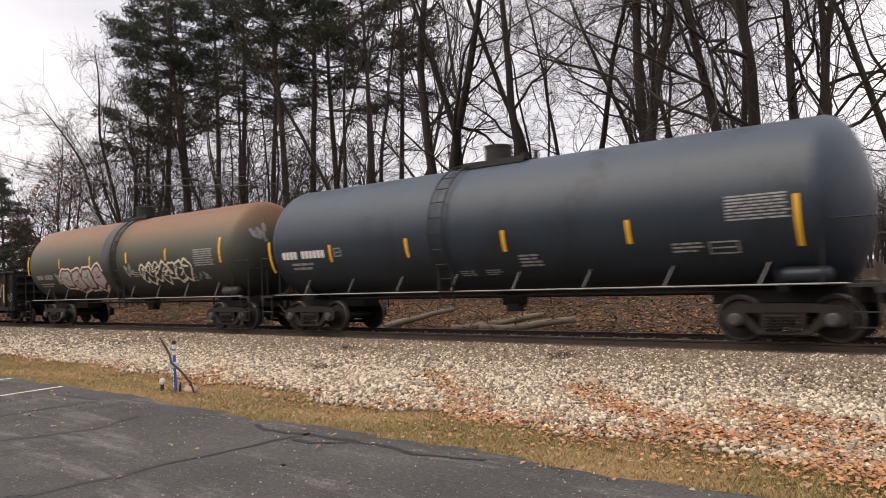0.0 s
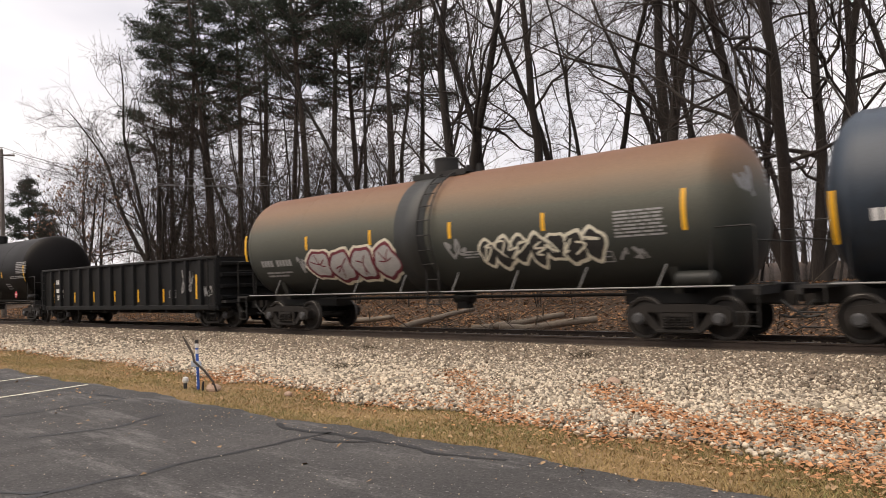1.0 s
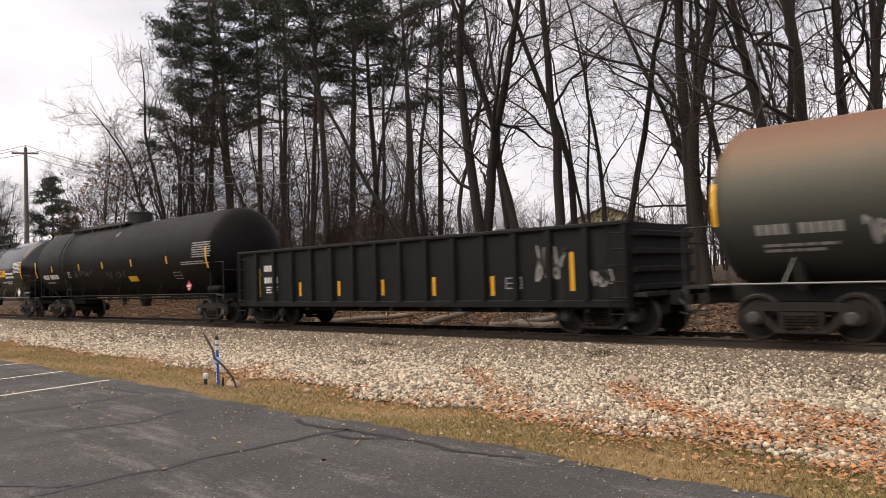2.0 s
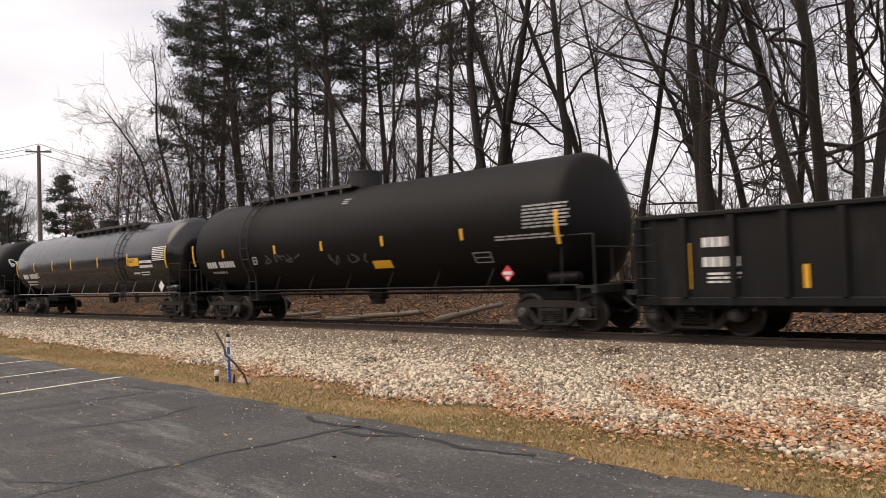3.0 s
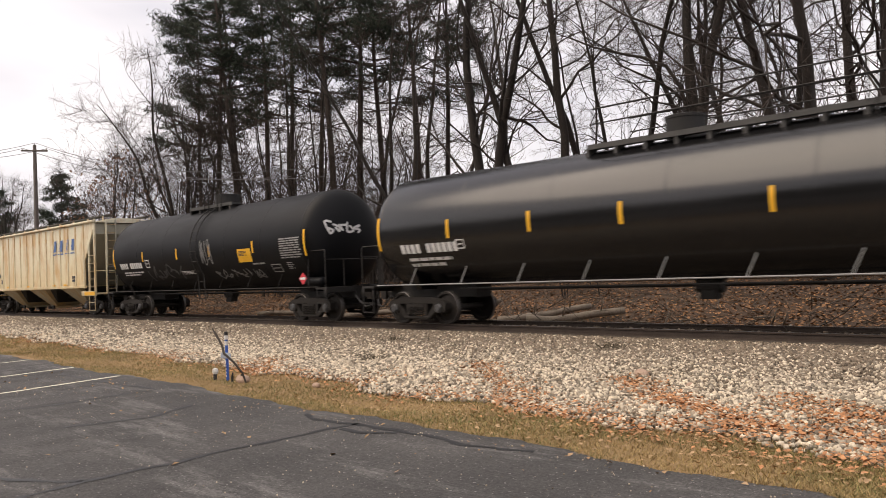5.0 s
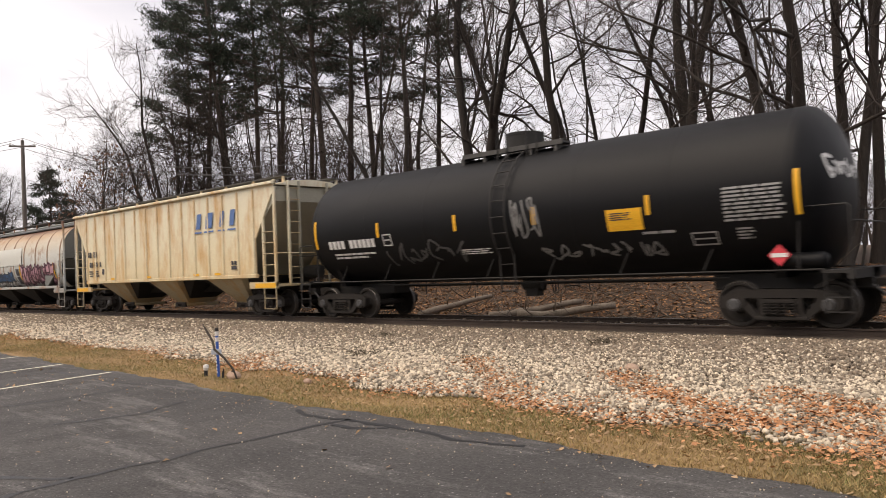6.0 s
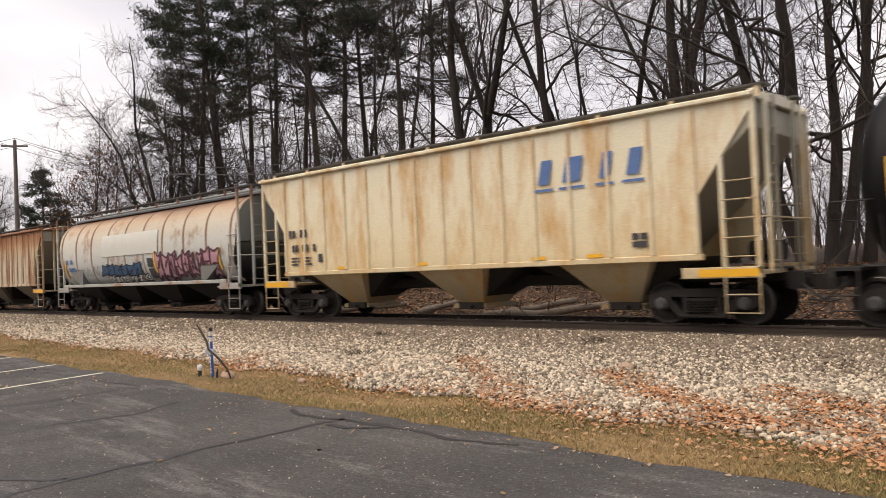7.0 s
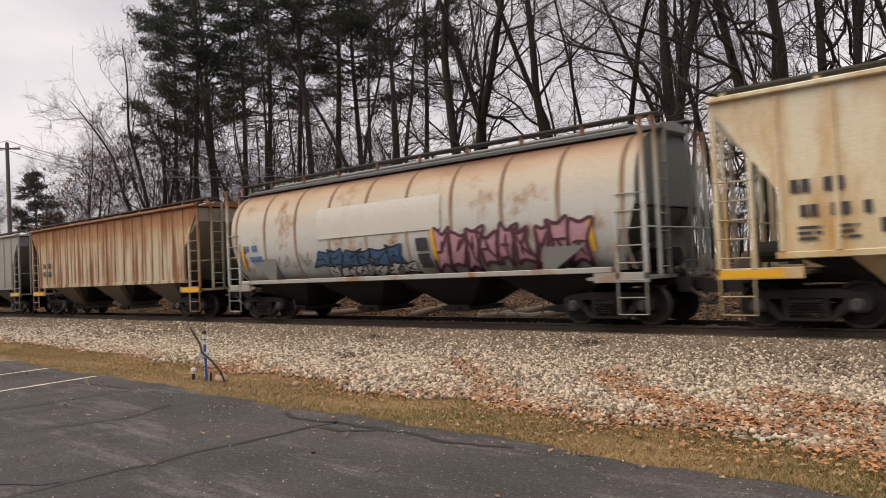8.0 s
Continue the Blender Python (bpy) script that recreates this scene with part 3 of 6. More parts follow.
    w = h * 0.62
    marks = n if isinstance(n, str) else "x" * n
    for k, c in enumerate(marks):
        if c != "-":
            rect(bm, side, x + k * w * (1 + gap), x + k * w * (1 + gap) + w, z, z + h, o, slant)


def notice(bm, side, x0, x1, z0, z1, lines, o=0.006, ragged=0.3, seed=1):
    """Small unreadable lines of stencil, too fine to pick apart."""
    if isinstance(bm, Sheets):
        bm = bm.sub(True)
    rn = random.Random(seed)
    step = (z1 - z0) / lines
    for k in range(lines):
        z = z1 - (k + 1) * step + step * 0.25
        x = x0
        end = x1 - rn.random() * ragged * (x1 - x0)
        while x < end - 0.03:
            w = min(rn.uniform(0.12, 0.4), end - x)
            rect(bm, side, x, x + w, z, z + step * 0.55, o)
            x += w + 0.04


def smooth_line(pts, m=8):
    out = []
    P = [pts[0]] + list(pts) + [pts[-1]]
    for a, b, c, d in zip(P, P[1:], P[2:], P[3:]):
        for k in range(m):
            t = k / m
            out.append(tuple(0.5 * (2 * b[i] + (c[i] - a[i]) * t + (2 * a[i] - 5 * b[i] + 4 * c[i] - d[i]) * t * t + (3 * b[i] - a[i] - 3 * c[i] + d[i]) * t ** 3) for i in (0, 1)))
    out.append(pts[-1])
    return out


def stroke(bm, side, pts, w, o, taper=True):
    """A sprayed line along 2D points of the car's side."""
    pts = smooth_line(pts)
    prev, n = None, len(pts)
    for k, (x, z) in enumerate(pts):
        a, b = pts[max(k - 1, 0)], pts[min(k + 1, n - 1)]
        dx, dz = b[0] - a[0], b[1] - a[1]
        d = math.hypot(dx, dz) or 1
        t = min(k, n - 1 - k)
        h = w * 0.5 * (min(1, 0.55 + 0.2 * t) if taper else 1)
        nx, nz = -dz / d * h, dx / d * h
        cur = (bm.verts.new(side(x + nx, z + nz, o)), bm.verts.new(side(x - nx, z - nz, o)))
        if prev:
            bm.faces.new((prev[0], cur[0], cur[1], prev[1]))
        prev = cur


def chunk(bm, side, pts, o, rings=3):
    """A filled star-shaped patch that follows the car's side."""
    cx, cz = sum(p[0] for p in pts) / len(pts), sum(p[1] for p in pts) / len(pts)
    loops = [[bm.verts.new(side(cx + (x - cx) * k / rings, cz + (z - cz) * k / rings, o)) for x, z in pts] for k in range(1, rings + 1)]
    c, n = bm.verts.new(side(cx, cz, o)), len(pts)
    for i in range(n):
        j = (i + 1) % n
        bm.faces.new((c, loops[0][i], loops[0][j]))
        for a, b in zip(loops, loops[1:]):
            bm.faces.new((a[i], b[i], b[j], a[j]))


def scrawl(side, x0, x1, z0, z1, n, layers, parent, label, seed, style="lines"):
    """Graffiti as plain abstract shapes. lines: loose loops; blobs: rounded swellings; shards: slanting angular patches.
    layers: (material, swell or line width, lift)."""
    rn = random.Random(seed)
    w, hz = (x1 - x0) / n, z1 - z0
    shapes = []
    for k in range(n):
        cx, cz = x0 + (k + 0.5) * w, (z0 + z1) / 2 + rn.uniform(-0.06, 0.06) * hz
        if style == "lines":
            shapes.append([(cx + rn.uniform(-0.6, 0.6) * w, rn.uniform(z0, z1)) for _ in range(5)])
        elif style == "blobs":
            q = rn.uniform(0, 6)
            a, b = w * rn.uniform(0.46, 0.58), hz * rn.uniform(0.4, 0.52)
            shapes.append([(cx + a * math.cos(t) * (1 + 0.16 * math.sin(3 * t + q)), cz + b * math.sin(t) * (1 + 0.13 * math.sin(4 * t + q))) for t in np.linspace(0, math.tau, 18, endpoint=False)])
        else:
            sl, a, b = rn.uniform(-0.25, 0.35) * w, w * rn.uniform(0.38, 0.62), hz * rn.uniform(0.38, 0.55)
            j = lambda: rn.uniform(-0.12, 0.12) * w
            shapes.append([(cx - a - sl + j(), cz - b), (cx - sl * 0.4 + j(), cz - b * rn.uniform(0.6, 0.8)), (cx + a - sl + j(), cz - b * rn.uniform(0.85, 1.1)), (cx + a * 0.8 + j(), cz + j()),
                           (cx + a + sl + j(), cz + b), (cx + sl + j(), cz + b * rn.uniform(0.65, 0.9)), (cx - a + sl + j(), cz + b * rn.uniform(0.8, 1.15)), (cx - a * 0.75 + j(), cz + j())])
    for m, width, lift in layers:
        for q, s in enumerate(shapes):
            bm = bmesh.new()
            o = lift + 0.0006 * q
            if style == "lines":
                stroke(bm, side, s, width, o)
            elif width > 0:
                stroke(bm, side, s + [s[0]], width, o, False)
                mx, mz = sum(p[0] for p in s) / len(s), sum(p[1] for p in s) / len(s)
                for _ in range(2):
                    a, b = rn.choice(s), rn.choice(s)
                    stroke(bm, side, [(mx + (a[0] - mx) * 0.8, mz + (a[1] - mz) * 0.8), (mx, mz), (mx + (b[0] - mx) * 0.6, mz + (b[1] - mz) * 0.6)], width * 0.8, o + 0.0003)
            else:
                mx, mz = sum(p[0] for p in s) / len(s), sum(p[1] for p in s) / len(s)
                chunk(bm, side, [(mx + (x - mx) * -width, mz + (z - mz) * -width) for x, z in s], o)
            part("graffiti", bm, m, parent, label)


# ---------------------------------------------------------------- the train: running gear
WHEEL_R = 0.457
wheelsets = []
GEAR = {}


def truck_meshes():
    """Meshes of one four-wheel truck, made once."""
    if GEAR:
        return GEAR
    tmp = {}
    for sgn in (-1, 1):
        bm = bmesh.new()
        y0, y1 = (-1.11, -0.93) if sgn < 0 else (0.93, 1.11)
        prism(bm, [(-1.15, 0.6), (-1.0, 0.7), (-0.5, 0.76), (0.5, 0.76), (1.0, 0.7), (1.15, 0.6), (0.6, 0.59), (-0.6, 0.59)], "y", y0, y1)
        for q in (-1, 1):
            prism(bm, [(q * 1.15, 0.61), (q * 0.66, 0.61), (q * 0.68, 0.42), (q * 0.76, 0.34), (q * 1.0, 0.32), (q * 1.13, 0.4)][::q], "y", y0 - 0.01, y1 + 0.01)
            prism(bm, [(q * 0.7, 0.6), (q * 0.86, 0.5), (q * 0.5, 0.17), (q * 0.34, 0.17)][::q], "y", y0 + 0.02, y1 - 0.02)
            box(bm, q * 0.36 - 0.05, q * 0.36 + 0.05, y0 + 0.01, y1 - 0.01, 0.2, 0.6)
        box(bm, -0.48, 0.48, y0 - 0.015, y1 + 0.015, 0.15, 0.235, 0.02)
        ob = part("side_frame", bm, M["truck"])
        tmp["frame%d" % sgn] = ob
        bm = bmesh.new()
        yc = sgn * 1.06
        for x in (0.0,):
            pts = [(x + 0.06 * math.cos(a), yc + sgn * 0.07 + 0.06 * math.sin(a), 0.25 + 0.23 * a / (math.tau * 4)) for a in np.linspace(0, math.tau * 4, 33)]
            tube(bm, pts, 0.016, 5)
        tmp["spring%d" % sgn] = part("spring", bm, M["truck"])
        bm = bmesh.new()
        box(bm, -0.3, 0.3, sgn * 1.1 - 0.03, sgn * 1.1 + 0.03, 0.5, 0.57)
        tmp["rib%d" % sgn] = part("bolster_end", bm, M["truck"])
        for x in (-0.889, 0.889):
            bm = bmesh.new()
            a, b = sorted((sgn * 1.0, sgn * 1.17))
            e = sgn * 1.185
            prof = [(sgn * 1.0, 0.0), (sgn * 1.0, 0.13), (sgn * 1.15, 0.13), (sgn * 1.16, 0.1), (e, 0.085), (e, 0.0)]
            lathe_x(bm, prof, 16, x, WHEEL_R, "y")
            tmp["cap%d%d" % (sgn, x > 0)] = part("bearing_cap", bm, M["hub"])
    bm = bmesh.new()
    box(bm, -0.2, 0.2, -1.0, 1.0, 0.45, 0.7, 0.04)
    box(bm, -0.3, 0.3, -0.3, 0.3, 0.7, 0.78, 0.02)
    tmp["bolster"] = part("bolster", bm, M["truck"])
    bm = bmesh.new()
    for x in (-0.36, 0.36):
        box(bm, x - 0.05, x + 0.05, -0.85, 0.85, 0.36, 0.46)
    tmp["brake_beam"] = part("brake_beam", bm, M["truck"])
    # one axle and its wheels, the axle at the origin
    bm = bmesh.new()
    lathe_x(bm, [(-1.05, 0), (-1.05, 0.075), (-0.8, 0.085), (0.8, 0.085), (1.05, 0.075), (1.05, 0)], 14, axis="y")
    tmp["axle"] = part("wheelset", bm, M["wheel"])
    for s in (-1, 1):
        bm = bmesh.new()
        lathe_x(bm, [(s * 0.83, 0.09), (s * 0.835, 0.16), (s * 0.77, 0.2), (s * 0.76, 0.36), (s * 0.815, 0.385), (s * 0.82, WHEEL_R - 0.012), (s * 0.81, WHEEL_R),
                     (s * 0.72, WHEEL_R + 0.002), (s * 0.705, WHEEL_R + 0.025), (s * 0.685, WHEEL_R + 0.02), (s * 0.68, 0.385), (s * 0.73, 0.36), (s * 0.74, 0.2), (s * 0.69, 0.15), (s * 0.69, 0.09)], 40, axis="y")
        w = part("wheel", bm, M["wheel"])
        w.data.materials.append(M["tread"])
        for f in w.data.polygons:
            if 0.43 < math.hypot(f.center.x, f.center.z) < 0.462 and abs(f.normal.y) < 0.9:
                f.material_index = 1
        tmp["wheel%d" % s] = w
    for k, o in tmp.items():
        GEAR[k] = o.data
        scene.collection.objects.unlink(o)
        bpy.data.objects.remove(o)
    return GEAR


def put(name, data, parent, m=None, label=""):
    o = new(name, data)
    o.parent = parent
    if m:
        o.matrix_basis = m
    return tagged(o, label)


def truck(car, x):
    g = truck_meshes()
    t = put("truck", g["bolster"], car, pose(x, 0, 0), "grimy four-wheel freight truck")
    for s in (-1, 1):
        put("side_frame", g["frame%d" % s], t)
        for dx in (-0.24, -0.08, 0.08, 0.24):
            put("spring", g["spring%d" % s], t, pose(dx, 0, 0))
        put("bolster_end", g["rib%d" % s], t)
        for k in (0, 1):
            put("bearing_cap", g["cap%d%d" % (s, k)], t, None, "pale round bearing cap")
    put("brake_beam", g["brake_beam"], t)
    for dx in (-0.889, 0.889):
        w = put("wheelset", g["axle"], car, pose(x + dx, 0, WHEEL_R), "worn steel wheels on an axle")
        for s in (-1, 1):
            put("wheel", g["wheel%d" % s], w)
        wheelsets.append((w, x + dx))


def coupler(car, x, s):
    """Knuckle coupler and its shank at the end x; s is the end's side."""
    bm = bmesh.new()
    box(bm, min(x - s * 0.5, x + s * 0.45), max(x - s * 0.5, x + s * 0.45), -0.08, 0.08, 0.76, 0.92, 0.02)
    prism(bm, [(x + s * 0.4, -0.18), (x + s * 0.42, 0.16), (x + s * 0.62, 0.17), (x + s * 0.7, 0.05), (x + s * 0.6, 0.0), (x + s * 0.68, -0.1), (x + s * 0.6, -0.2)][::1 if s > 0 else -1], "z", 0.68, 0.98)
    part("coupler", bm, M["truck"], car, "rusty knuckle coupler")
    bm = bmesh.new()
    tube(bm, [(x, -0.3, 0.8), (x + s * 0.2, -0.3, 0.62), (x + s * 0.45, -0.26, 0.45), (x + s * 0.7, -0.22, 0.5)], 0.03, 6)
    part("air_hose", bm, M["black_plastic"], car, "black brake hose")


def bar(name, car, pts, r, mat, label="", seg=6):
    bm = bmesh.new()
    tube(bm, pts, r, seg)
    return part(name, bm, mat, car, label)


RUNG = {}


def rung(parent, x0, x1, y, z, mat, r=0.016):
    """One rung along the car."""
    key = (round(x1 - x0, 3), mat.name, r)
    if key not in RUNG:
        bm = bmesh.new()
        tube(bm, [(0, 0, 0), (x1 - x0, 0, 0)], r, 6)
        o = part("rung", bm, mat)
        RUNG[key] = o.data
        bpy.data.objects.remove(o)
    put("rung", RUNG[key], parent, pose(x0, y, z))


def ladder(car, x0, x1, y, z0, z1, n, mat, name="ladder", depth=0.0, r=0.022, stile="flat"):
    """Two stiles and n rungs in the plane y (leaning inwards by depth at the top)."""
    bm = bmesh.new()
    for x in (x0, x1):
        if stile == "flat":
            prism(bm, [(y - 0.03, z0), (y + 0.03, z0), (y + depth + 0.03, z1), (y + depth - 0.03, z1)], "x", x - 0.035, x + 0.035)
        else:
            tube(bm, [(x, y, z0), (x, y + depth, z1)], r, 6)
    l = part(name, bm, mat, car)
    for k in range(n):
        f = (k + 0.5) / n
        rung(l, min(x0, x1), max(x0, x1), y + depth * f, z0 + (z1 - z0) * f, mat)
    return l


# ---------------------------------------------------------------- tank cars
def tank_car(x0, half_truck, left, right, r, cz, paint, label, stripes, stripe_h=0.42, end_stripe=0.75, dome=0.0, dome_size=0.36,
             top="collar", ladder_x=0.0, stripe_z=2.6, band=None, rail_paint="grey_mark"):
    """A stub-sill tank car, its middle at x0 at the start; left and right: the tank's ends from there."""
    car = thing("tank_car", label, "tank car", "freight train cars", pose(x0, 0, 0))
    side = round_side(r, cz)
    head = r * 0.42
    prof = [(left + head * (1 - math.sin(a)), r * math.cos(a)) for a in np.linspace(math.pi / 2, 0, 12)]
    prof[0] = (left, 0.0)
    body = [(left + head + (right - left - 2 * head) * k / 10, r) for k in range(1, 10)]
    prof2 = [(right - head * (1 - math.sin(a)), r * math.cos(a)) for a in np.linspace(0, math.pi / 2, 12)]
    prof2[-1] = (right, 0.0)
    bm = bmesh.new()
    lathe_x(bm, prof + body + prof2, 64, 0, cz)
    tank = part("tank", bm, paint, car, "long cylindrical steel tank with domed heads", True)
    # weld seams round the shell
    for k in range(1, 6):
        x = left + head + (right - left - 2 * head) * k / 6
        bm = bmesh.new()
        lathe_x(bm, [(x - 0.025, r - 0.004), (x - 0.012, r + 0.005), (x + 0.012, r + 0.005), (x + 0.025, r - 0.004)], 64, 0, cz)
        part("weld_seam", bm, paint, tank, "", True)
    for x in (left + head, right - head):
        bm = bmesh.new()
        lathe_x(bm, [(x - 0.035, r - 0.006), (x - 0.015, r + 0.007), (x + 0.015, r + 0.007), (x + 0.035, r - 0.006)], 64, 0, cz)
        part("head_seam", bm, paint, tank, "", True)
    if band:
        for x, w in band:
            bm = bmesh.new()
            lathe_x(bm, [(x - w, r - 0.004), (x - w, r + 0.022), (x + w, r + 0.022), (x + w, r - 0.004)], 64, 0, cz)
            part("jacket_band", bm, M["tank_band"], tank, "dull grey band round the tank", True)
    # reflective stripes
    for k, sx in enumerate(stripes):
        h = end_stripe if k in (0, len(stripes) - 1) else stripe_h
        bm = bmesh.new()
        rect(bm, side, sx - 0.05, sx + 0.05, stripe_z - h / 2, stripe_z + h / 2, 0.007)
        part("reflective_stripe", bm, M["yellow"], tank, "yellow reflective stripe")
    # sills, saddles, end platforms
    for s, end, tx in ((-1, left, -half_truck), (1, right, half_truck)):
        strike = end + s * 0.35
        bm = bmesh.new()
        box(bm, min(strike, tx - s * 1.6), max(strike, tx - s * 1.6), -0.32, 0.32, 0.72, 1.12, 0.03)
        sill = part("stub_sill", bm, M["under"], car)
        bm = bmesh.new()
        prism(bm, [(-0.95, 0.98), (0.95, 0.98), (1.38, cz - r * 0.42), (1.28, cz - r * 0.5), (0.8, cz - r * 0.82), (0.0, cz - r * 0.99), (-0.8, cz - r * 0.82), (-1.28, cz - r * 0.5), (-1.38, cz - r * 0.42)], "x", tx - 0.1, tx + 0.1)
        part("saddle", bm, paint, car, "flared tank saddle over the truck")
        bm = bmesh.new()
        box(bm, min(strike, strike - s * 0.55), max(strike, strike - s * 0.55), -1.5, 1.5, 1.06, 1.12)
        box(bm, min(strike, strike - s * 0.12), max(strike, strike - s * 0.12), -1.5, 1.5, 0.95, 1.06)
        part("end_platform", bm, M["under"], car, "black end platform grating")
        for y in (-1.48, 1.48):
            bar("grab_rail", car, [(strike - s * 0.04, y, 1.1), (strike - s * 0.04, y, 2.25), (strike - s * 0.1, y * 0.98, 2.3), (strike - s * 0.9, y, 2.3), (strike - s * 0.95, y, 1.15)], 0.02, M["under"])
            bm = bmesh.new()
            for z in (0.35, 0.62):
                tube(bm, [(strike - s * 0.05, y, z), (strike - s * 0.5, y, z)], 0.016, 5)
            for dx in (0.05, 0.5):
                tube(bm, [(strike - s * dx, y, 0.32), (strike - s * dx, y, 1.06)], 0.02, 5)
            part("step", bm, M["under"], car)
        bar("grab_rail", car, [(strike, -1.45, 2.0), (strike, 1.45, 2.0)], 0.018, M["under"])
        for y in (-0.75, 0.75):
            bar("end_post", car, [(strike - s * 0.02, y, 1.1), (strike - s * 0.02, y, 2.0)], 0.018, M["under"])
        coupler(car, strike, s)
        truck(car, tx)
    # handrail along the sill with slanted braces, and the pipes under it
    for y in (-1.36, 1.36):
        bar("side_rail", car, [(left + 0.2, y, 1.13), (right - 0.2, y, 1.13)], 0.02, M[rail_paint], "thin grey side rail", 6)
        k = left + 1.6
        while k < right - 1.2:
            bar("rail_brace", car, [(k, y, 1.13), (k + 0.2, y * 0.95, cz - r * 0.66)], 0.016, M[rail_paint])
            k += 1.9
    bm = bmesh.new()
    tube(bm, [(-half_truck + 1.2, -0.55, 0.98), (half_truck - 1.2, -0.55, 0.98)], 0.025, 6)
    tube(bm, [(-half_truck + 1.2, 0.4, 0.92), (half_truck - 1.2, 0.4, 0.92)], 0.03, 6)
    part("brake_pipe", bm, M["under"], car)
    bm = bmesh.new()
    lathe_x(bm, [(-0.3, 0.0), (-0.3, 0.16), (0.0, 0.2), (0.3, 0.16), (0.3, 0.0)], 16, 0, cz - r - 0.12)
    box(bm, -0.2, 0.2, -0.16, 0.16, cz - r - 0.42, cz - r + 0.1, 0.03)
    part("bottom_outlet", bm, M["under"], car)
    # air reservoir near the B end
    bm = bmesh.new()
    xr = half_truck + 0.5
    lathe_x(bm, [(xr - 0.45, 0), (xr - 0.43, 0.12), (xr - 0.36, 0.16), (xr + 0.36, 0.16), (xr + 0.43, 0.12), (xr + 0.45, 0)], 16, -1.2, 1.3)
    part("air_reservoir", bm, paint, car, "small horizontal air tank", True)
    # top fittings
    zt = cz + r
    bm = bmesh.new()
    rr = dome_size
    seg, rows = 28, []
    for dz, q in [(-0.2, rr), (0.44, rr), (0.44, rr + 0.015), (0.5, rr + 0.015), (0.52, rr * 0.9), (0.53, 0.001)]:
        rows.append([bm.verts.new((dome + q * math.cos(a * math.tau / seg), q * math.sin(a * math.tau / seg), zt + dz)) for a in range(seg)])
    for a, b in zip(rows, rows[1:]):
        for k in range(seg):
            bm.faces.new((a[k], a[(k + 1) % seg], b[(k + 1) % seg], b[k]))
    part("manway_housing", bm, M["under"], car, "round manway housing on the tank top")
    if top == "collar":
        bm = bmesh.new()
        box(bm, dome - 0.75, dome + 1.2, -0.62, 0.62, zt - 0.02, zt + 0.02)
        box(bm, dome - 0.75, dome + 1.2, -0.64, -0.6, zt - 0.1, zt + 0.06)
        plat = part("top_platform", bm, M["under"], car, "small dark platform round the manway")
        for x in (dome + 0.7, dome + 1.1):
            bar("valve", plat, [(x, 0.1, zt), (x, 0.1, zt + 0.26)], 0.07, M["under"], "", 10)
    else:
        a, b = top
        for y in (-0.62, 0.62):
            bm = bmesh.new()
            box(bm, a, b, y - 0.2, y + 0.2, zt - 0.02, zt + 0.03)
            box(bm, a, b, y - 0.22 if y < 0 else y + 0.18, y - 0.18 if y < 0 else y + 0.22, zt - 0.06, zt + 0.06)
            k = a
            while k <= b:
                box(bm, k - 0.04, k + 0.04, y - 0.2, y + 0.2, zt - 0.35, zt - 0.02)
                k += 0.75
            part("running_board", bm, M["grating"], car, "dark grated top walkway")
        for x in (ladder_x - 0.32, ladder_x + 0.32):
            for y in (-0.86, 0.86):
                hoop = [(x + 0.3 * math.sin(t) * (1 if x > ladder_x else -1), y, zt + 0.2 + 0.42 * math.cos(t)) for t in np.linspace(0.2, 1.5, 6)]
                bar("grab_hoop", car, [(x, y, zt - 0.25)] + [(x, y, zt + 0.4)] + hoop + [(hoop[-1][0], y, zt - 0.25)], 0.02, M["under"], "black bent grab rail")
    # side ladder over the shell
    for s in (-1, 1):
        bm = bmesh.new()
        for x in (ladder_x - 0.22, ladder_x + 0.22):
            arc = [(x, s * (r + 0.1) * math.cos(t), cz + (r + 0.1) * math.sin(t)) for t in np.linspace(-0.62, 1.35, 14)]
            tube(bm, [(x, s * 1.4, 0.75)] + arc, 0.024, 5)
        lad = part("ladder", bm, M["under"] if paint is not M["tank_gloss"] else paint, car, "steel side ladder curving over the tank")
        for z in np.arange(0.8, 1.6, 0.33):
            rung(lad, ladder_x - 0.22, ladder_x + 0.22, s * 1.4, z, M["under"])
        for t in np.linspace(-0.5, 1.3, 9):
            rung(lad, ladder_x - 0.22, ladder_x + 0.22, s * (r + 0.1) * math.cos(t), cz + (r + 0.1) * math.sin(t), M["under"])
    return car, tank, side


def stencil(parent, side, mat, draw, label="", name="stencil"):
    """Painted marks; each one drawn becomes a part."""
    sheets = Sheets()
    draw(sheets)
    for bm, fine in sheets.made:
        tagged(part(name, bm, mat, parent, label), kind="stuff" if fine else "")
# ---------------------------------------------------------------- gondola and hoppers
def gondola_car(x0, half, half_truck, label):
    car = thing("gondola_car", label, "gondola", "freight train cars", pose(x0, 0, 0))
    zb, zt, w = 0.78, 2.48, 1.42
    p = M["gondola"]
    for s in (-1, 1):
        bm = bmesh.new()
        box(bm, -half, half, s * w - 0.02, s * w + 0.02, zb, zt)
        box(bm, -half, half, min(s * (w - 0.03), s * (w + 0.12)), max(s * (w - 0.03), s * (w + 0.12)), zt, zt + 0.1, 0.02)
        box(bm, -half, half, min(s * w, s * (w + 0.1)), max(s * w, s * (w + 0.1)), zb - 0.12, zb + 0.06, 0.02)
        wall = part("side_wall", bm, p, car, "dented black steel side")
        n = 16
        bm = bmesh.new()
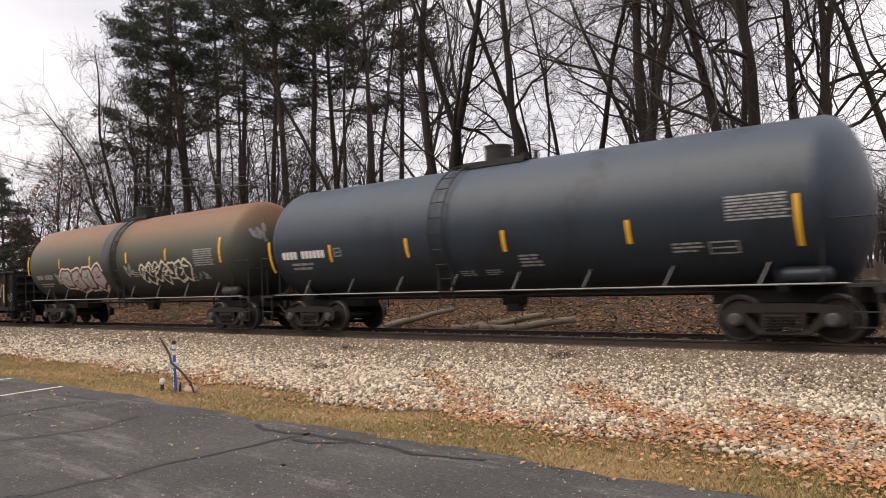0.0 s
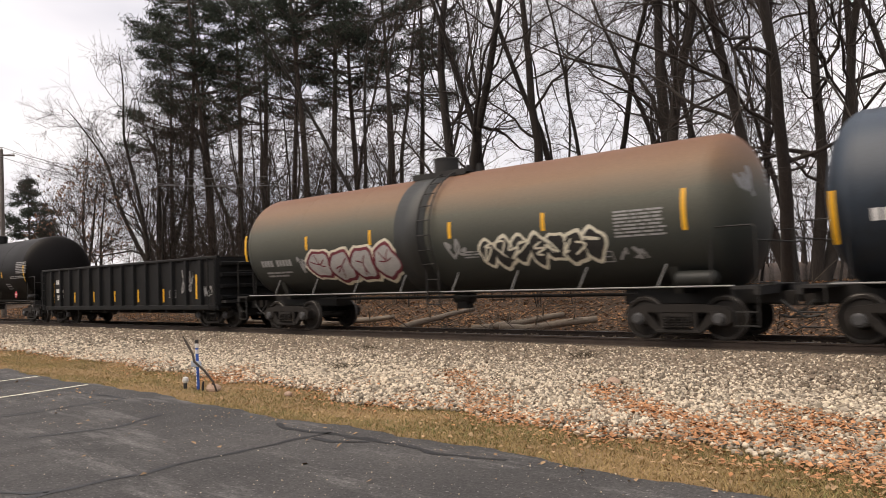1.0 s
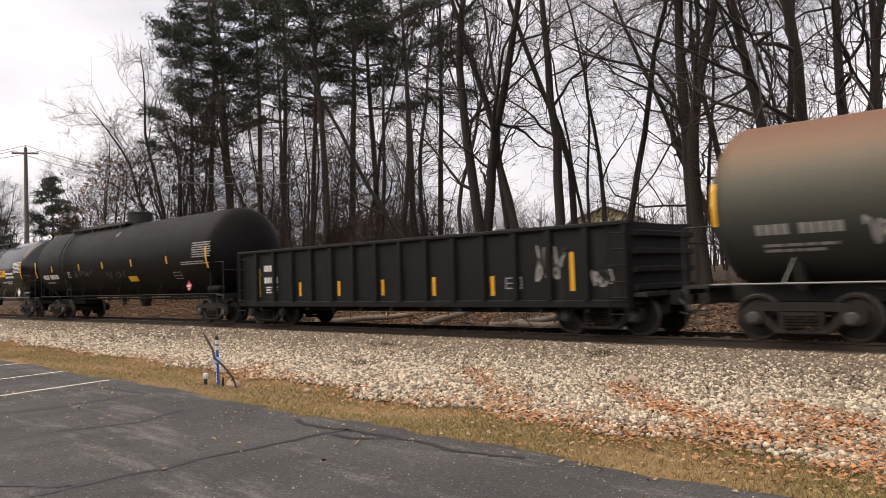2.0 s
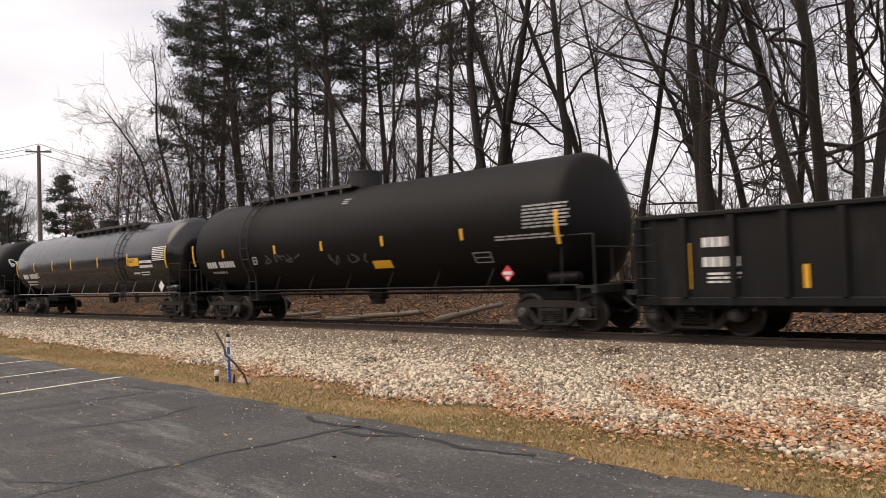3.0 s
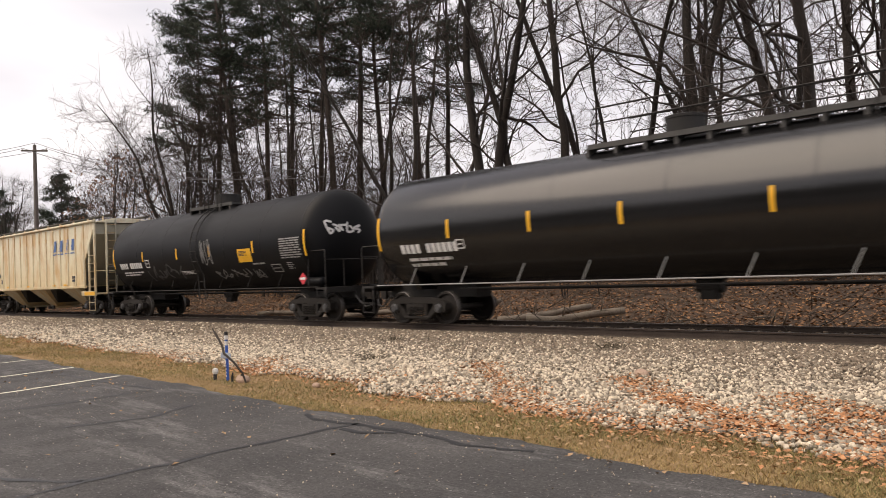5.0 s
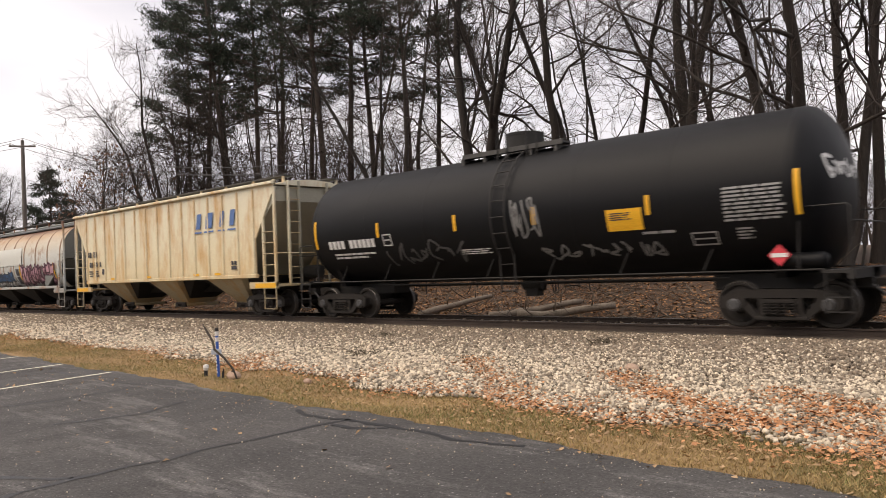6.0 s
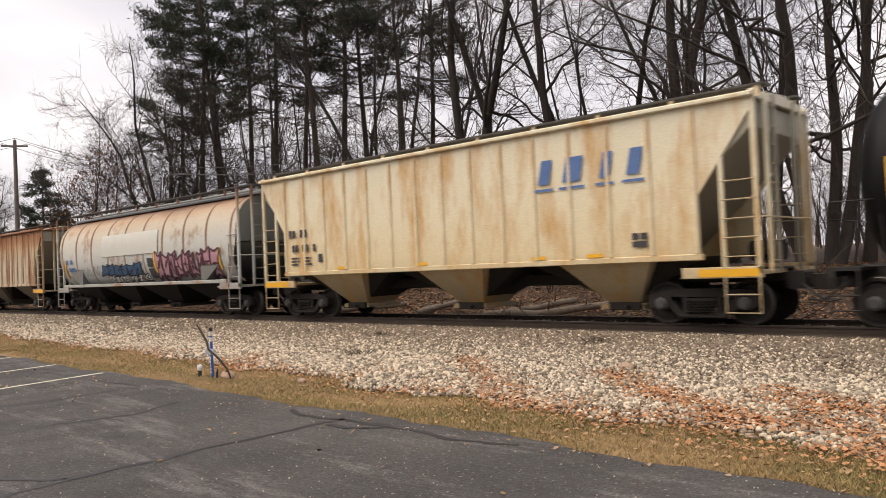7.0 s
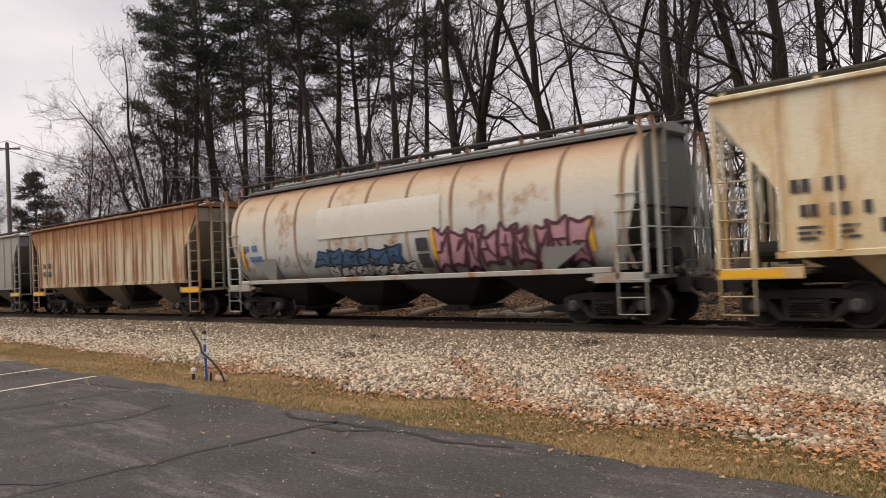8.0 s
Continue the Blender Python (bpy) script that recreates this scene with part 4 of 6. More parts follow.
        prism(bm, [(-0.09, s * (w + 0.02)), (0.09, s * (w + 0.02)), (0.06, s * (w + 0.14)), (-0.06, s * (w + 0.14))][::s], "z", zb + 0.06, zt)
        post = part("side_post", bm, p, wall)
        post.location.x = -half + 0.1
        for k in range(1, n):
            share(post, wall, pose(-half + 0.1 + (2 * half - 0.2) * k / (n - 1), 0, 0))
        bm = bmesh.new()
        x = s * half
        box(bm, min(x, x - s * 0.06), max(x, x - s * 0.06), -w, w, zb, zt + 0.06)
        for z in (1.1, 1.5, 1.9, 2.3):
            box(bm, min(x, x + s * 0.12), max(x, x + s * 0.12), -w, w, z - 0.07, z + 0.07, 0.02)
        part("end_wall", bm, p, car, "ribbed black end wall")
        bm = bmesh.new()
        box(bm, min(x, x + s * 0.55), max(x, x + s * 0.55), -0.3, 0.3, 0.68, 1.0, 0.03)
        box(bm, min(x, x + s * 0.3), max(x, x + s * 0.3), -1.4, 1.4, 0.9, 1.0)
        part("end_sill", bm, M["under"], car)
        ladder(car, x - s * 0.5, x - s * 0.06, -w - 0.17, 0.35, zt, 6, p, r=0.02, stile="round")
        coupler(car, x + s * 0.5, s)
        truck(car, s * half_truck)
    bm = bmesh.new()
    box(bm, -half, half, -w, w, zb - 0.06, zb)
    box(bm, -half, half, -0.35, 0.35, zb - 0.3, zb - 0.06)
    for k in range(-5, 6):
        box(bm, k * 1.3 - 0.06, k * 1.3 + 0.06, -w, w, zb - 0.22, zb - 0.06)
    part("floor", bm, M["under"], car)
    return car


def hopper_car(x0, half, bottom, half_truck, paint, endpaint, label, zs=1.45, ze=4.5, w=1.58, ribs=16, bays=3, curved=False, sill_z=1.06, bay_paint=None, cut=1.2):
    """A covered hopper: half is its half length at the eaves, bottom that of the side sheet's foot."""
    car = thing("covered_hopper_car", label, "hopper car", "freight train cars", pose(x0, 0, 0))
    zc = zs + cut
    if curved:
        hz = (ze - 1.0) / 2
        cz = 1.0 + hz
        p = 2.6
        def side(x, z, o):
            return (x, -(w + o) * max(0.02, 1 - min(0.999, abs((z - cz) / hz)) ** p) ** (1 / p), z)
        zl = [1.25 + (ze - 0.03 - 1.25) * k / 22 for k in range(23)]
    else:
        side = flat_side(-w)
        zl = [zs, zc, ze]
    for s in (-1, 1):
        bm = bmesh.new()
        if curved:
            e = lambda z: half - 0.25 if z > 2.7 else half - 0.25 - (2.7 - z) * 0.35
            prev = None
            for z in zl:
                y = side(0, z, 0)[1]
                cur = [bm.verts.new((-e(z) + 2 * e(z) * k / 12, -s * y * -1 if False else (y if s < 0 else -y), z)) for k in range(13)]
                if prev:
                    for k in range(12):
                        bm.faces.new((prev[k], prev[k + 1], cur[k + 1], cur[k]))
                prev = cur
        else:
            prism(bm, [(-bottom, zs), (bottom, zs), (bottom, zc), (half, ze - 0.15), (half, ze), (-half, ze), (-half, ze - 0.15), (-bottom, zc)], "y", s * w - 0.025, s * w + 0.025)
        wall = part("side_sheet", bm, paint, car, "barrel-curved steel side" if curved else "ribbed steel side sheet", curved)
        if curved:
            for k in range(10):
                x = -half + 0.55 + (2 * half - 1.1) * k / 9
                bm = bmesh.new()
                prev = None
                for z in zl:
                    y = side(0, z, 0.03)[1]
                    y = y if s < 0 else -y
                    cur = [bm.verts.new((x - 0.06, y + s * -0.02, z)), bm.verts.new((x - 0.04, y, z)), bm.verts.new((x + 0.04, y, z)), bm.verts.new((x + 0.06, y - s * 0.02, z))]
                    if prev:
                        for q in range(3):
                            bm.faces.new((prev[q], prev[q + 1], cur[q + 1], cur[q]))
                    prev = cur
                part("side_band", bm, M["rust_band"], wall, "rust-streaked seam band", True)
        else:
            bm = bmesh.new()
            y0, y1 = s * (w + 0.025), s * (w + 0.075)
            prism(bm, [(-0.055, y0), (0.055, y0), (0.035, y1), (-0.035, y1)][::s], "z", zs + 0.04, ze - 0.12)
            rib = part("side_rib", bm, paint, wall)
            rib.location.x = -bottom + 0.05
            for k in range(1, ribs):
                share(rib, wall, pose(-bottom + 0.05 + (2 * bottom - 0.1) * k / (ribs - 1), 0, 0))
        bm = bmesh.new()
        box(bm, -bottom - 0.05, bottom + 0.05, s * w - 0.05, s * w + 0.05, zs - 0.1, zs + 0.03, 0.015)
        if not curved:
            box(bm, -half, half, s * w - 0.14, s * w + 0.05, ze - 0.05, ze + 0.05, 0.02)
        part("side_sill", bm, paint, wall)
    # roof: low ridge, running boards on brackets, hatch trough
    bm = bmesh.new()
    ew = w if not curved else w * 0.5
    prism(bm, [(-ew, ze - 0.06), (ew, ze - 0.06), (ew * 0.5, ze + 0.12), (0, ze + 0.17), (-ew * 0.5, ze + 0.12)], "x", -half, half)
    roof = part("roof", bm, paint if not curved else endpaint, car, "shallow ridged roof")
    bm = bmesh.new()
    box(bm, -half + 1, half - 1, -0.3, 0.3, ze + 0.15, ze + 0.24, 0.03)
    part("hatch_cover", bm, endpaint, roof, "long roof hatch")
    for s in (-1, 1):
        bm = bmesh.new()
        y = s * (ew * 0.62 if not curved else 0.8)
        box(bm, -half - 0.05, half + 0.05, y - 0.22, y + 0.22, ze + 0.24, ze + 0.28)
        part("running_board", bm, M["grating"], roof, "dark grey roof running board")
        n = 10
        bm = bmesh.new()
        box(bm, -0.05, 0.05, y + s * 0.16 - 0.025, y + s * 0.16 + 0.025, ze + 0.02, ze + 0.25)
        br = part("bracket", bm, paint, roof)
        br.location.x = -half + 0.1
        for k in range(1, n):
            share(br, roof, pose(-half + 0.1 + (2 * half - 0.2) * k / (n - 1), 0, 0))
    # hopper bays
    bp = bay_paint or endpaint
    for k in range(bays):
        span = 2 * bottom / bays
        xc = -bottom + span * (k + 0.5)
        bm = bmesh.new()
        a, b = (1.2 if not curved else span * 0.46), 0.38
        lo = [bm.verts.new((xc + q * b, yy * 0.55, 0.42)) for q, yy in ((-1, -1), (1, -1), (1, 1), (-1, 1))]
        hi = [bm.verts.new((xc + q * a, yy * (w - 0.04), zs - 0.02)) for q, yy in ((-1, -1), (1, -1), (1, 1), (-1, 1))]
        bm.faces.new(lo[::-1])
        bm.faces.new(hi)
        for q in range(4):
            bm.faces.new((lo[q], lo[(q + 1) % 4], hi[(q + 1) % 4], hi[q]))
        box(bm, xc - 0.55, xc + 0.55, -0.7, 0.7, 0.3, 0.42, 0.02)
        if not curved:
            # inner sheet in black, standing in for the shade between bays
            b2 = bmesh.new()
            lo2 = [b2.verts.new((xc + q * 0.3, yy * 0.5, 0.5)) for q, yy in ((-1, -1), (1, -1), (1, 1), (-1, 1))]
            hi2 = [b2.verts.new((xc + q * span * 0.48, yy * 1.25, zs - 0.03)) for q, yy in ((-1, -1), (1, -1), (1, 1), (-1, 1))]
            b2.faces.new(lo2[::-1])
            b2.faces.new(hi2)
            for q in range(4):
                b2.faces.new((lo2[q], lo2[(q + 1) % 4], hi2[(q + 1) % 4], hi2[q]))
            part("slope_sheet", b2, M["under"], car, "sloping sheet between the bays, painted dark for shade")
        bay = part("hopper_bay", bm, bp, car, "dusty tapering discharge bay")
        bm = bmesh.new()
        tube(bm, [(xc + 0.2, -0.95, 0.36), (xc + 0.2, 0.95, 0.36)], 0.04, 8)
        box(bm, xc - 0.3, xc + 0.5, -0.78, -0.7, 0.28, 0.46, 0.01)
        part("gate", bm, M["truck"], bay)
    bm = bmesh.new()
    box(bm, -half, half, -0.28, 0.28, 0.85, 1.15, 0.03)
    part("centre_sill", bm, M["under"], car)
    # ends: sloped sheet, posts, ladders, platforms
    # end sheets take the darker paint that stands in for their shade
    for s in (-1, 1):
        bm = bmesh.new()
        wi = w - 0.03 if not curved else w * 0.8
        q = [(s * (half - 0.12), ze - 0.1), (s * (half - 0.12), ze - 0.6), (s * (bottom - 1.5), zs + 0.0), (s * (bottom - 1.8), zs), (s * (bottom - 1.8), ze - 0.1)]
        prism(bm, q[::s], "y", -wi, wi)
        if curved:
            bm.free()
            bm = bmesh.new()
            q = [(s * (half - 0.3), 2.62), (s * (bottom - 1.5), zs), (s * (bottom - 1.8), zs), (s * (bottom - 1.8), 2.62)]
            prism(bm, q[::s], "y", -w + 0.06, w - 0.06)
        part("end_slope", bm, endpaint, car, "sloping end sheet, shade put into its colour")
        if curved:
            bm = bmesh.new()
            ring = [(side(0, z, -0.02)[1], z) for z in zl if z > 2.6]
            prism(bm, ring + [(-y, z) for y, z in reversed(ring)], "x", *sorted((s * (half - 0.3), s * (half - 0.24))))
            part("end_panel", bm, endpaint, car, "upper end wall, shade put into its grey")
        bm = bmesh.new()
        xe = s * half
        box(bm, min(xe, xe - s * 1.5), max(xe, xe - s * 1.5), -w, w, sill_z - 0.02, sill_z + 0.05)
        for y in (-w, w):
            box(bm, min(xe, xe - s * (half - bottom + 0.4)), max(xe, xe - s * (half - bottom + 0.4)), y - 0.04, y + 0.04, sill_z - 0.08, sill_z + 0.14, 0.01)
        part("end_platform", bm, paint, car)
        for y in (-w - 0.045, w + 0.045) if not curved else ():
            bm = bmesh.new()
            rx = sorted((xe - s * 0.05, xe - s * 1.25))
            box(bm, rx[0], rx[1], y - 0.004, y + 0.004, sill_z - 0.05, sill_z + 0.1)
            part("reflective_stripe", bm, M["yellow"], car, "yellow reflective strip on the end sill")
        for y in (-w, w):
            bm = bmesh.new()
            x1 = xe - s * 0.05
            box(bm, x1 - 0.05, x1 + 0.05, y - 0.04, y + 0.04, sill_z, ze + 0.1, 0.01)
            part("corner_post", bm, paint, car)
            bm = bmesh.new()
            x2 = xe - s * 0.72
            top = ze - 0.15 - (0.72 / max(0.1, half - bottom)) * (ze - 0.15 - zc) * 0.95 if not curved else 2.6
            box(bm, x2 - 0.045, x2 + 0.045, y - 0.04, y + 0.04, sill_z, max(zc, top), 0.01)
            part("brace_post", bm, paint, car)
            lx = sorted((xe - s * 0.05, xe - s * 0.72))
            bm = bmesh.new()
            tube(bm, [(lx[0], y * 1.02, sill_z), (lx[0], y * 1.02, 0.3), (lx[1], y * 1.02, 0.3), (lx[1], y * 1.02, sill_z)], 0.022, 5)
            step = part("stirrup_step", bm, paint, car)
            for z in np.arange(0.66, 3.1, 0.37):
                rung(step, lx[0], lx[1], y * 1.02, z, paint)
        for y in (-1.05, -0.6, 0.6, 1.05):
            bm = bmesh.new()
            box(bm, xe - 0.04, xe + 0.04, y - 0.04, y + 0.04, sill_z, ze + 0.1, 0.01)
            part("end_post", bm, endpaint if abs(y) < 1 else paint, car)
        rail = bar("crossover_rail", car, [(xe + s * 0.03, -w, 2.15), (xe + s * 0.03, w, 2.15)], 0.018, paint)
        bm = bmesh.new()
        tube(bm, [(0, -1.05, 0), (0, -0.6, 0)], 0.015, 5)
        er = part("rung", bm, paint, rail)
        er.location = (xe + s * 0.03, 0, 1.3)
        for z in np.arange(1.68, ze, 0.38):
            share(er, rail, pose(xe + s * 0.03, 0, z))
        bm = bmesh.new()
        lathe_x(bm, [(xe - s * 0.9, 0), (xe - s * 0.9, 0.22), (xe - s * 0.2, 0.22), (xe - s * 0.2, 0)], 16, 0.35, 1.5)
        part("brake_cylinder", bm, M["under"], car)
        bm = bmesh.new()
        box(bm, min(xe, xe + s * 0.35), max(xe, xe + s * 0.35), -0.3, 0.3, 0.7, 1.05, 0.03)
        part("end_sill", bm, M["under"], car)
        coupler(car, xe + s * 0.3, s)
        truck(car, s * half_truck)
    return car, side


def outline(bm, side, x0, x1, z0, z1, t=0.03):
    """A stencilled frame with a bar in it."""
    if isinstance(bm, Sheets):
        bm = bm.sub()
    for a, b, c, d in ((x0, x1, z0, z0 + t), (x0, x1, z1 - t, z1), (x0, x0 + t, z0 + t, z1 - t), (x1 - t, x1, z0 + t, z1 - t), (x0 + 2 * t, x1 - 2 * t, (z0 + z1) / 2 - t / 2, (z0 + z1) / 2 + t / 2)):
        rect(bm, side, a, b, c, d)


def diamond(bm, side, x, z, h, o=0.01):
    """A placard standing on its corner."""
    if isinstance(bm, Sheets):
        bm = bm.sub()
    chunk(bm, side, [(x - h, z), (x, z - h), (x + h, z), (x, z + h)], o, 3)


# ---------------------------------------------------------------- the ten cars
CARS = []

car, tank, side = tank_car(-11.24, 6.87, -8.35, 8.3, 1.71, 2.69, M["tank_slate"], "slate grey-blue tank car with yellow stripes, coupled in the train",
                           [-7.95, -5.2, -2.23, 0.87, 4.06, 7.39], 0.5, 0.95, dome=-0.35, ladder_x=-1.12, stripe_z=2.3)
stencil(tank, side, M["white_mark"], lambda b: blocks(b, side, -7.35, 2.2, "xxxx-xxxxxx", 0.22), "white reporting mark bars")
stencil(tank, side, M["grey_mark"], lambda b: (notice(b, side, -7.0, -6.0, 1.85, 2.1, 2), notice(b, side, -0.7, -0.2, 1.5, 1.65, 3, seed=11), notice(b, side, 0.1, 0.6, 1.5, 1.65, 3, seed=12), notice(b, side, 1.2, 1.85, 1.66, 1.97, 4, seed=3), notice(b, side, 4.95, 5.6, 1.8, 2.02, 3, seed=4)), "small grey stencilled lines")
stencil(tank, side, M["grey_mark"], lambda b: (outline(b, side, 5.7, 6.28, 1.75, 2.0), outline(b, side, -5.05, -4.75, 2.2, 2.45)), "grey stencilled frame")
stencil(tank, side, M["grey_mark"], lambda b: notice(b, side, 6.1, 7.3, 2.35, 2.85, 8, seed=5, ragged=0.1), "grey stencilled data panel")
CARS.append((car, -11.24))

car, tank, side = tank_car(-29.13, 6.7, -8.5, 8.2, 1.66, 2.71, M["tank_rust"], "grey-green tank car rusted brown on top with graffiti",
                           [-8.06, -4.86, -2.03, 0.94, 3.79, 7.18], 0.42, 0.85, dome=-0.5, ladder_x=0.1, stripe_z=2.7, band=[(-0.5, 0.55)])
scrawl(side, 1.85, 5.3, 1.75, 2.42, 7, [(M["g_cream"], -1.25, 0.008), (M["g_black"], -0.98, 0.014)], tank, "black and cream bubble graffiti", 4, "blobs")
scrawl(side, 1.95, 5.2, 1.85, 2.32, 9, [(M["g_cream"], 0.05, 0.022)], tank, "cream inner lines of the graffiti", 17)
scrawl(side, -4.85, -1.05, 1.55, 2.45, 4, [(M["g_cream"], -1.32, 0.008), (M["g_maroon"], -1.14, 0.016), (M["g_silver"], -0.93, 0.024), (M["g_maroon"], 0.045, 0.03)], tank, "silver bubble graffiti outlined in maroon and cream", 6, "blobs")
scrawl(side, 0.75, 1.4, 1.95, 2.45, 3, [(M["grey_mark"], 0.07, 0.01)], tank, "small grey scrawl", 2)
scrawl(side, 5.6, 6.3, 1.75, 2.0, 4, [(M["grey_mark"], 0.05, 0.01)], tank, "small grey scrawl", 12)
scrawl(side, -5.4, -5.05, 1.7, 2.3, 3, [(M["grey_mark"], 0.06, 0.01)], tank, "small grey scrawl", 15)
stencil(tank, side, M["grey_mark"], lambda b: (blocks(b, side, -7.3, 2.05, "xxxx-xxxxx", 0.2), notice(b, side, -7.2, -5.8, 1.7, 1.9, 2)), "faded stencil bars")
stencil(tank, side, M["grey_mark"], lambda b: (notice(b, side, 5.6, 6.8, 2.2, 2.8, 8, seed=5, ragged=0.1), notice(b, side, 1.3, 1.85, 1.95, 2.15, 3), outline(b, side, 5.0, 5.45, 1.7, 1.95)), "grey stencilled data panel")
hd = head_side(8.2, 1.66, 2.71)
scrawl(hd, -1.05, -0.35, 2.95, 3.5, 3, [(M["grey_mark"], 0.09, 0.008)], tank, "pale green-white scrawl on the tank head", 14)
stencil(tank, hd, M["grey_mark"], lambda b: (notice(b, hd, 0.35, 0.8, 3.2, 3.6, 4, seed=3),), "small stencilled lines on the head")
CARS.append((car, -29.13))

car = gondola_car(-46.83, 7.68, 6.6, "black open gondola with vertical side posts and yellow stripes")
gs = flat_side(-1.44)
stencil(car, gs, M["yellow"], lambda b: [rect(b, gs, x - 0.05, x + 0.05, z, z + h) for x, z, h in ((-6.5, 1.0, 0.95), (-4.2, 1.0, 0.45), (-2.25, 1.0, 0.45), (-0.28, 1.0, 0.45), (1.75, 0.97, 0.5), (3.78, 0.95, 0.5), (6.15, 1.05, 0.9))], "yellow reflective stripe", "reflective_stripe")
stencil(car, gs, M["white_mark"], lambda b: (blocks(b, gs, -6.2, 1.85, 4, 0.2), blocks(b, gs, -6.2, 1.45, 5, 0.2), notice(b, gs, -6.1, -5.4, 1.1, 1.35, 3)), "white reporting mark bars")
scrawl(gs, 5.15, 5.95, 1.3, 2.15, 5, [(M["grey_mark"], 0.06, 0.01)], car, "white scrawled graffiti", 3)
scrawl(gs, 6.6, 7.2, 1.15, 1.5, 4, [(M["grey_mark"], 0.05, 0.01)], car, "white scrawled graffiti", 5)
stencil(car, gs, M["grey_mark"], lambda b: outline(b, gs, 4.2, 4.7, 1.12, 1.4), "stencilled grey frame")
CARS.append((car, -46.83))

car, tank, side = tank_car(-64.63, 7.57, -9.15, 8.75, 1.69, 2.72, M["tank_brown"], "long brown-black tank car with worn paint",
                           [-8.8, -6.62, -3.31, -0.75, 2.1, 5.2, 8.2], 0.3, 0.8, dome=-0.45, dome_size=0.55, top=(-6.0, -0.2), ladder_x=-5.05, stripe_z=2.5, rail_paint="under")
stencil(tank, side, M["white_mark"], lambda b: (blocks(b, side, -7.9, 2.0, "xxxx-xxxxxx", 0.22), outline(b, side, -4.75, -4.5, 2.05, 2.3)), "white reporting mark bars")
stencil(tank, side, M["yellow"], lambda b: rect(b, side, 1.47, 2.28, 1.72, 1.95), "dull yellow notice", "notice_panel")
stencil(tank, side, M["grey_mark"], lambda b: (notice(b, side, 7.2, 8.6, 2.5, 3.1, 7, seed=5, ragged=0.1), notice(b, side, 6.3, 8.6, 2.25, 2.4, 2, seed=6), outline(b, side, 5.45, 6.05, 1.74, 2.02), notice(b, side, -0.1, 0.25, 3.75, 3.95, 3), notice(b, side, -7.7, -6.5, 1.75, 1.9, 1, seed=9)), "grey stencilled data panel")
stencil(tank, side, M["red_mark"], lambda b: diamond(b, flat_side(-1.42), 6.5, 1.45, 0.21), "red and white placard", "placard")
stencil(tank, side, M["white_mark"], lambda b: (rect(b, flat_side(-1.42), 6.36, 6.64, 1.42, 1.50, 0.016), diamond(b, flat_side(-1.42), 6.5, 1.34, 0.06, 0.016)), "white band on the placard", "placard_band")
scrawl(side, -4.0, -2.0, 2.05, 2.35, 5, [(M["g_faint"], 0.05, 0.01)], tank, "faint grey scrawl", 3)
scrawl(side, -0.5, 1.3, 1.9, 2.2, 5, [(M["g_faint"], 0.05, 0.01)], tank, "faint grey scrawl", 8)
CARS.append((car, -64.63))

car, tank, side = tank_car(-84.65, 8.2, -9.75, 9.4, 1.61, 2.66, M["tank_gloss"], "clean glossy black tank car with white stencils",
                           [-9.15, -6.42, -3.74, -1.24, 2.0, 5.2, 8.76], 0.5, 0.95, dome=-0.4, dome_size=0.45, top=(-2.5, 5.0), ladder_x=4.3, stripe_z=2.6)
stencil(tank, side, M["white_mark"], lambda b: (blocks(b, side, -8.3, 2.0, "xxxx-xxxxxx", 0.25), notice(b, side, -8.1, -6.4, 1.6, 1.9, 2)), "white reporting mark bars")
stencil(tank, side, M["yellow"], lambda b: rect(b, side, 5.3, 6.3, 2.3, 2.65), "yellow notice panel", "notice_panel")
stencil(tank, side, M["dark_mark"], lambda b: notice(b, side, 5.4, 6.0, 2.44, 2.6, 3, 0.012, 0.3), "dark unreadable lines on the yellow panel", "notice_lines")
stencil(tank, side, M["white_mark"], lambda b: outline(b, side, -6.2, -5.9, 2.05, 2.3), "white stencilled frame")
stencil(tank, side, M["white_mark"], lambda b: (notice(b, side, 6.35, 7.6, 2.15, 2.55, 2, seed=2, ragged=0.05), notice(b, side, 6.3, 7.2, 1.85, 2.05, 2, seed=3), notice(b, side, 5.6, 6.2, 1.9, 2.05, 1)), "white stencilled notice")
stencil(tank, side, M["white_mark"], lambda b: notice(b, side, 7.6, 8.7, 2.45, 3.05, 8, seed=5, ragged=0.08), "white stencilled data panel")
stencil(tank, side, M["white_mark"], lambda b: diamond(b, flat_side(-1.47), 8.15, 1.4, 0.24), "white diamond placard", "placard")
for a, bb in ((-2.3, 5.0),):
    for y in (-0.86, 0.86):
        bar("walkway_rail", car, [(a, y, 4.4), (a, y, 5.15), (bb, y, 5.15), (bb, y, 4.4)], 0.022, M["under"], "black walkway handrail")
        bar("walkway_rail", car, [(a, y, 4.8), (bb, y, 4.8)], 0.018, M["under"])
        for k in range(1, 5):
            bar("rail_post", car, [(a + (bb - a) * k / 5, y, 4.3), (a + (bb - a) * k / 5, y, 5.15)], 0.02, M["under"])
hd = head_side(9.4, 1.61, 2.66)
stencil(tank, hd, M["white_mark"], lambda b: (notice(b, hd, 0.1, 0.8, 3.3, 3.65, 3, seed=3), notice(b, hd, 0.45, 0.85, 2.2, 2.75, 5, seed=4)), "small white stencilled lines on the head")
CARS.append((car, -84.65))

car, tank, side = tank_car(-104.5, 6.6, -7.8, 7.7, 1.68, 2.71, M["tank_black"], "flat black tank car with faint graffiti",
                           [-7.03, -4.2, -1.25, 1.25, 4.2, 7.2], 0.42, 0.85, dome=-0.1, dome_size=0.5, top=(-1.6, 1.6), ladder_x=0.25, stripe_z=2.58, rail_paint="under")
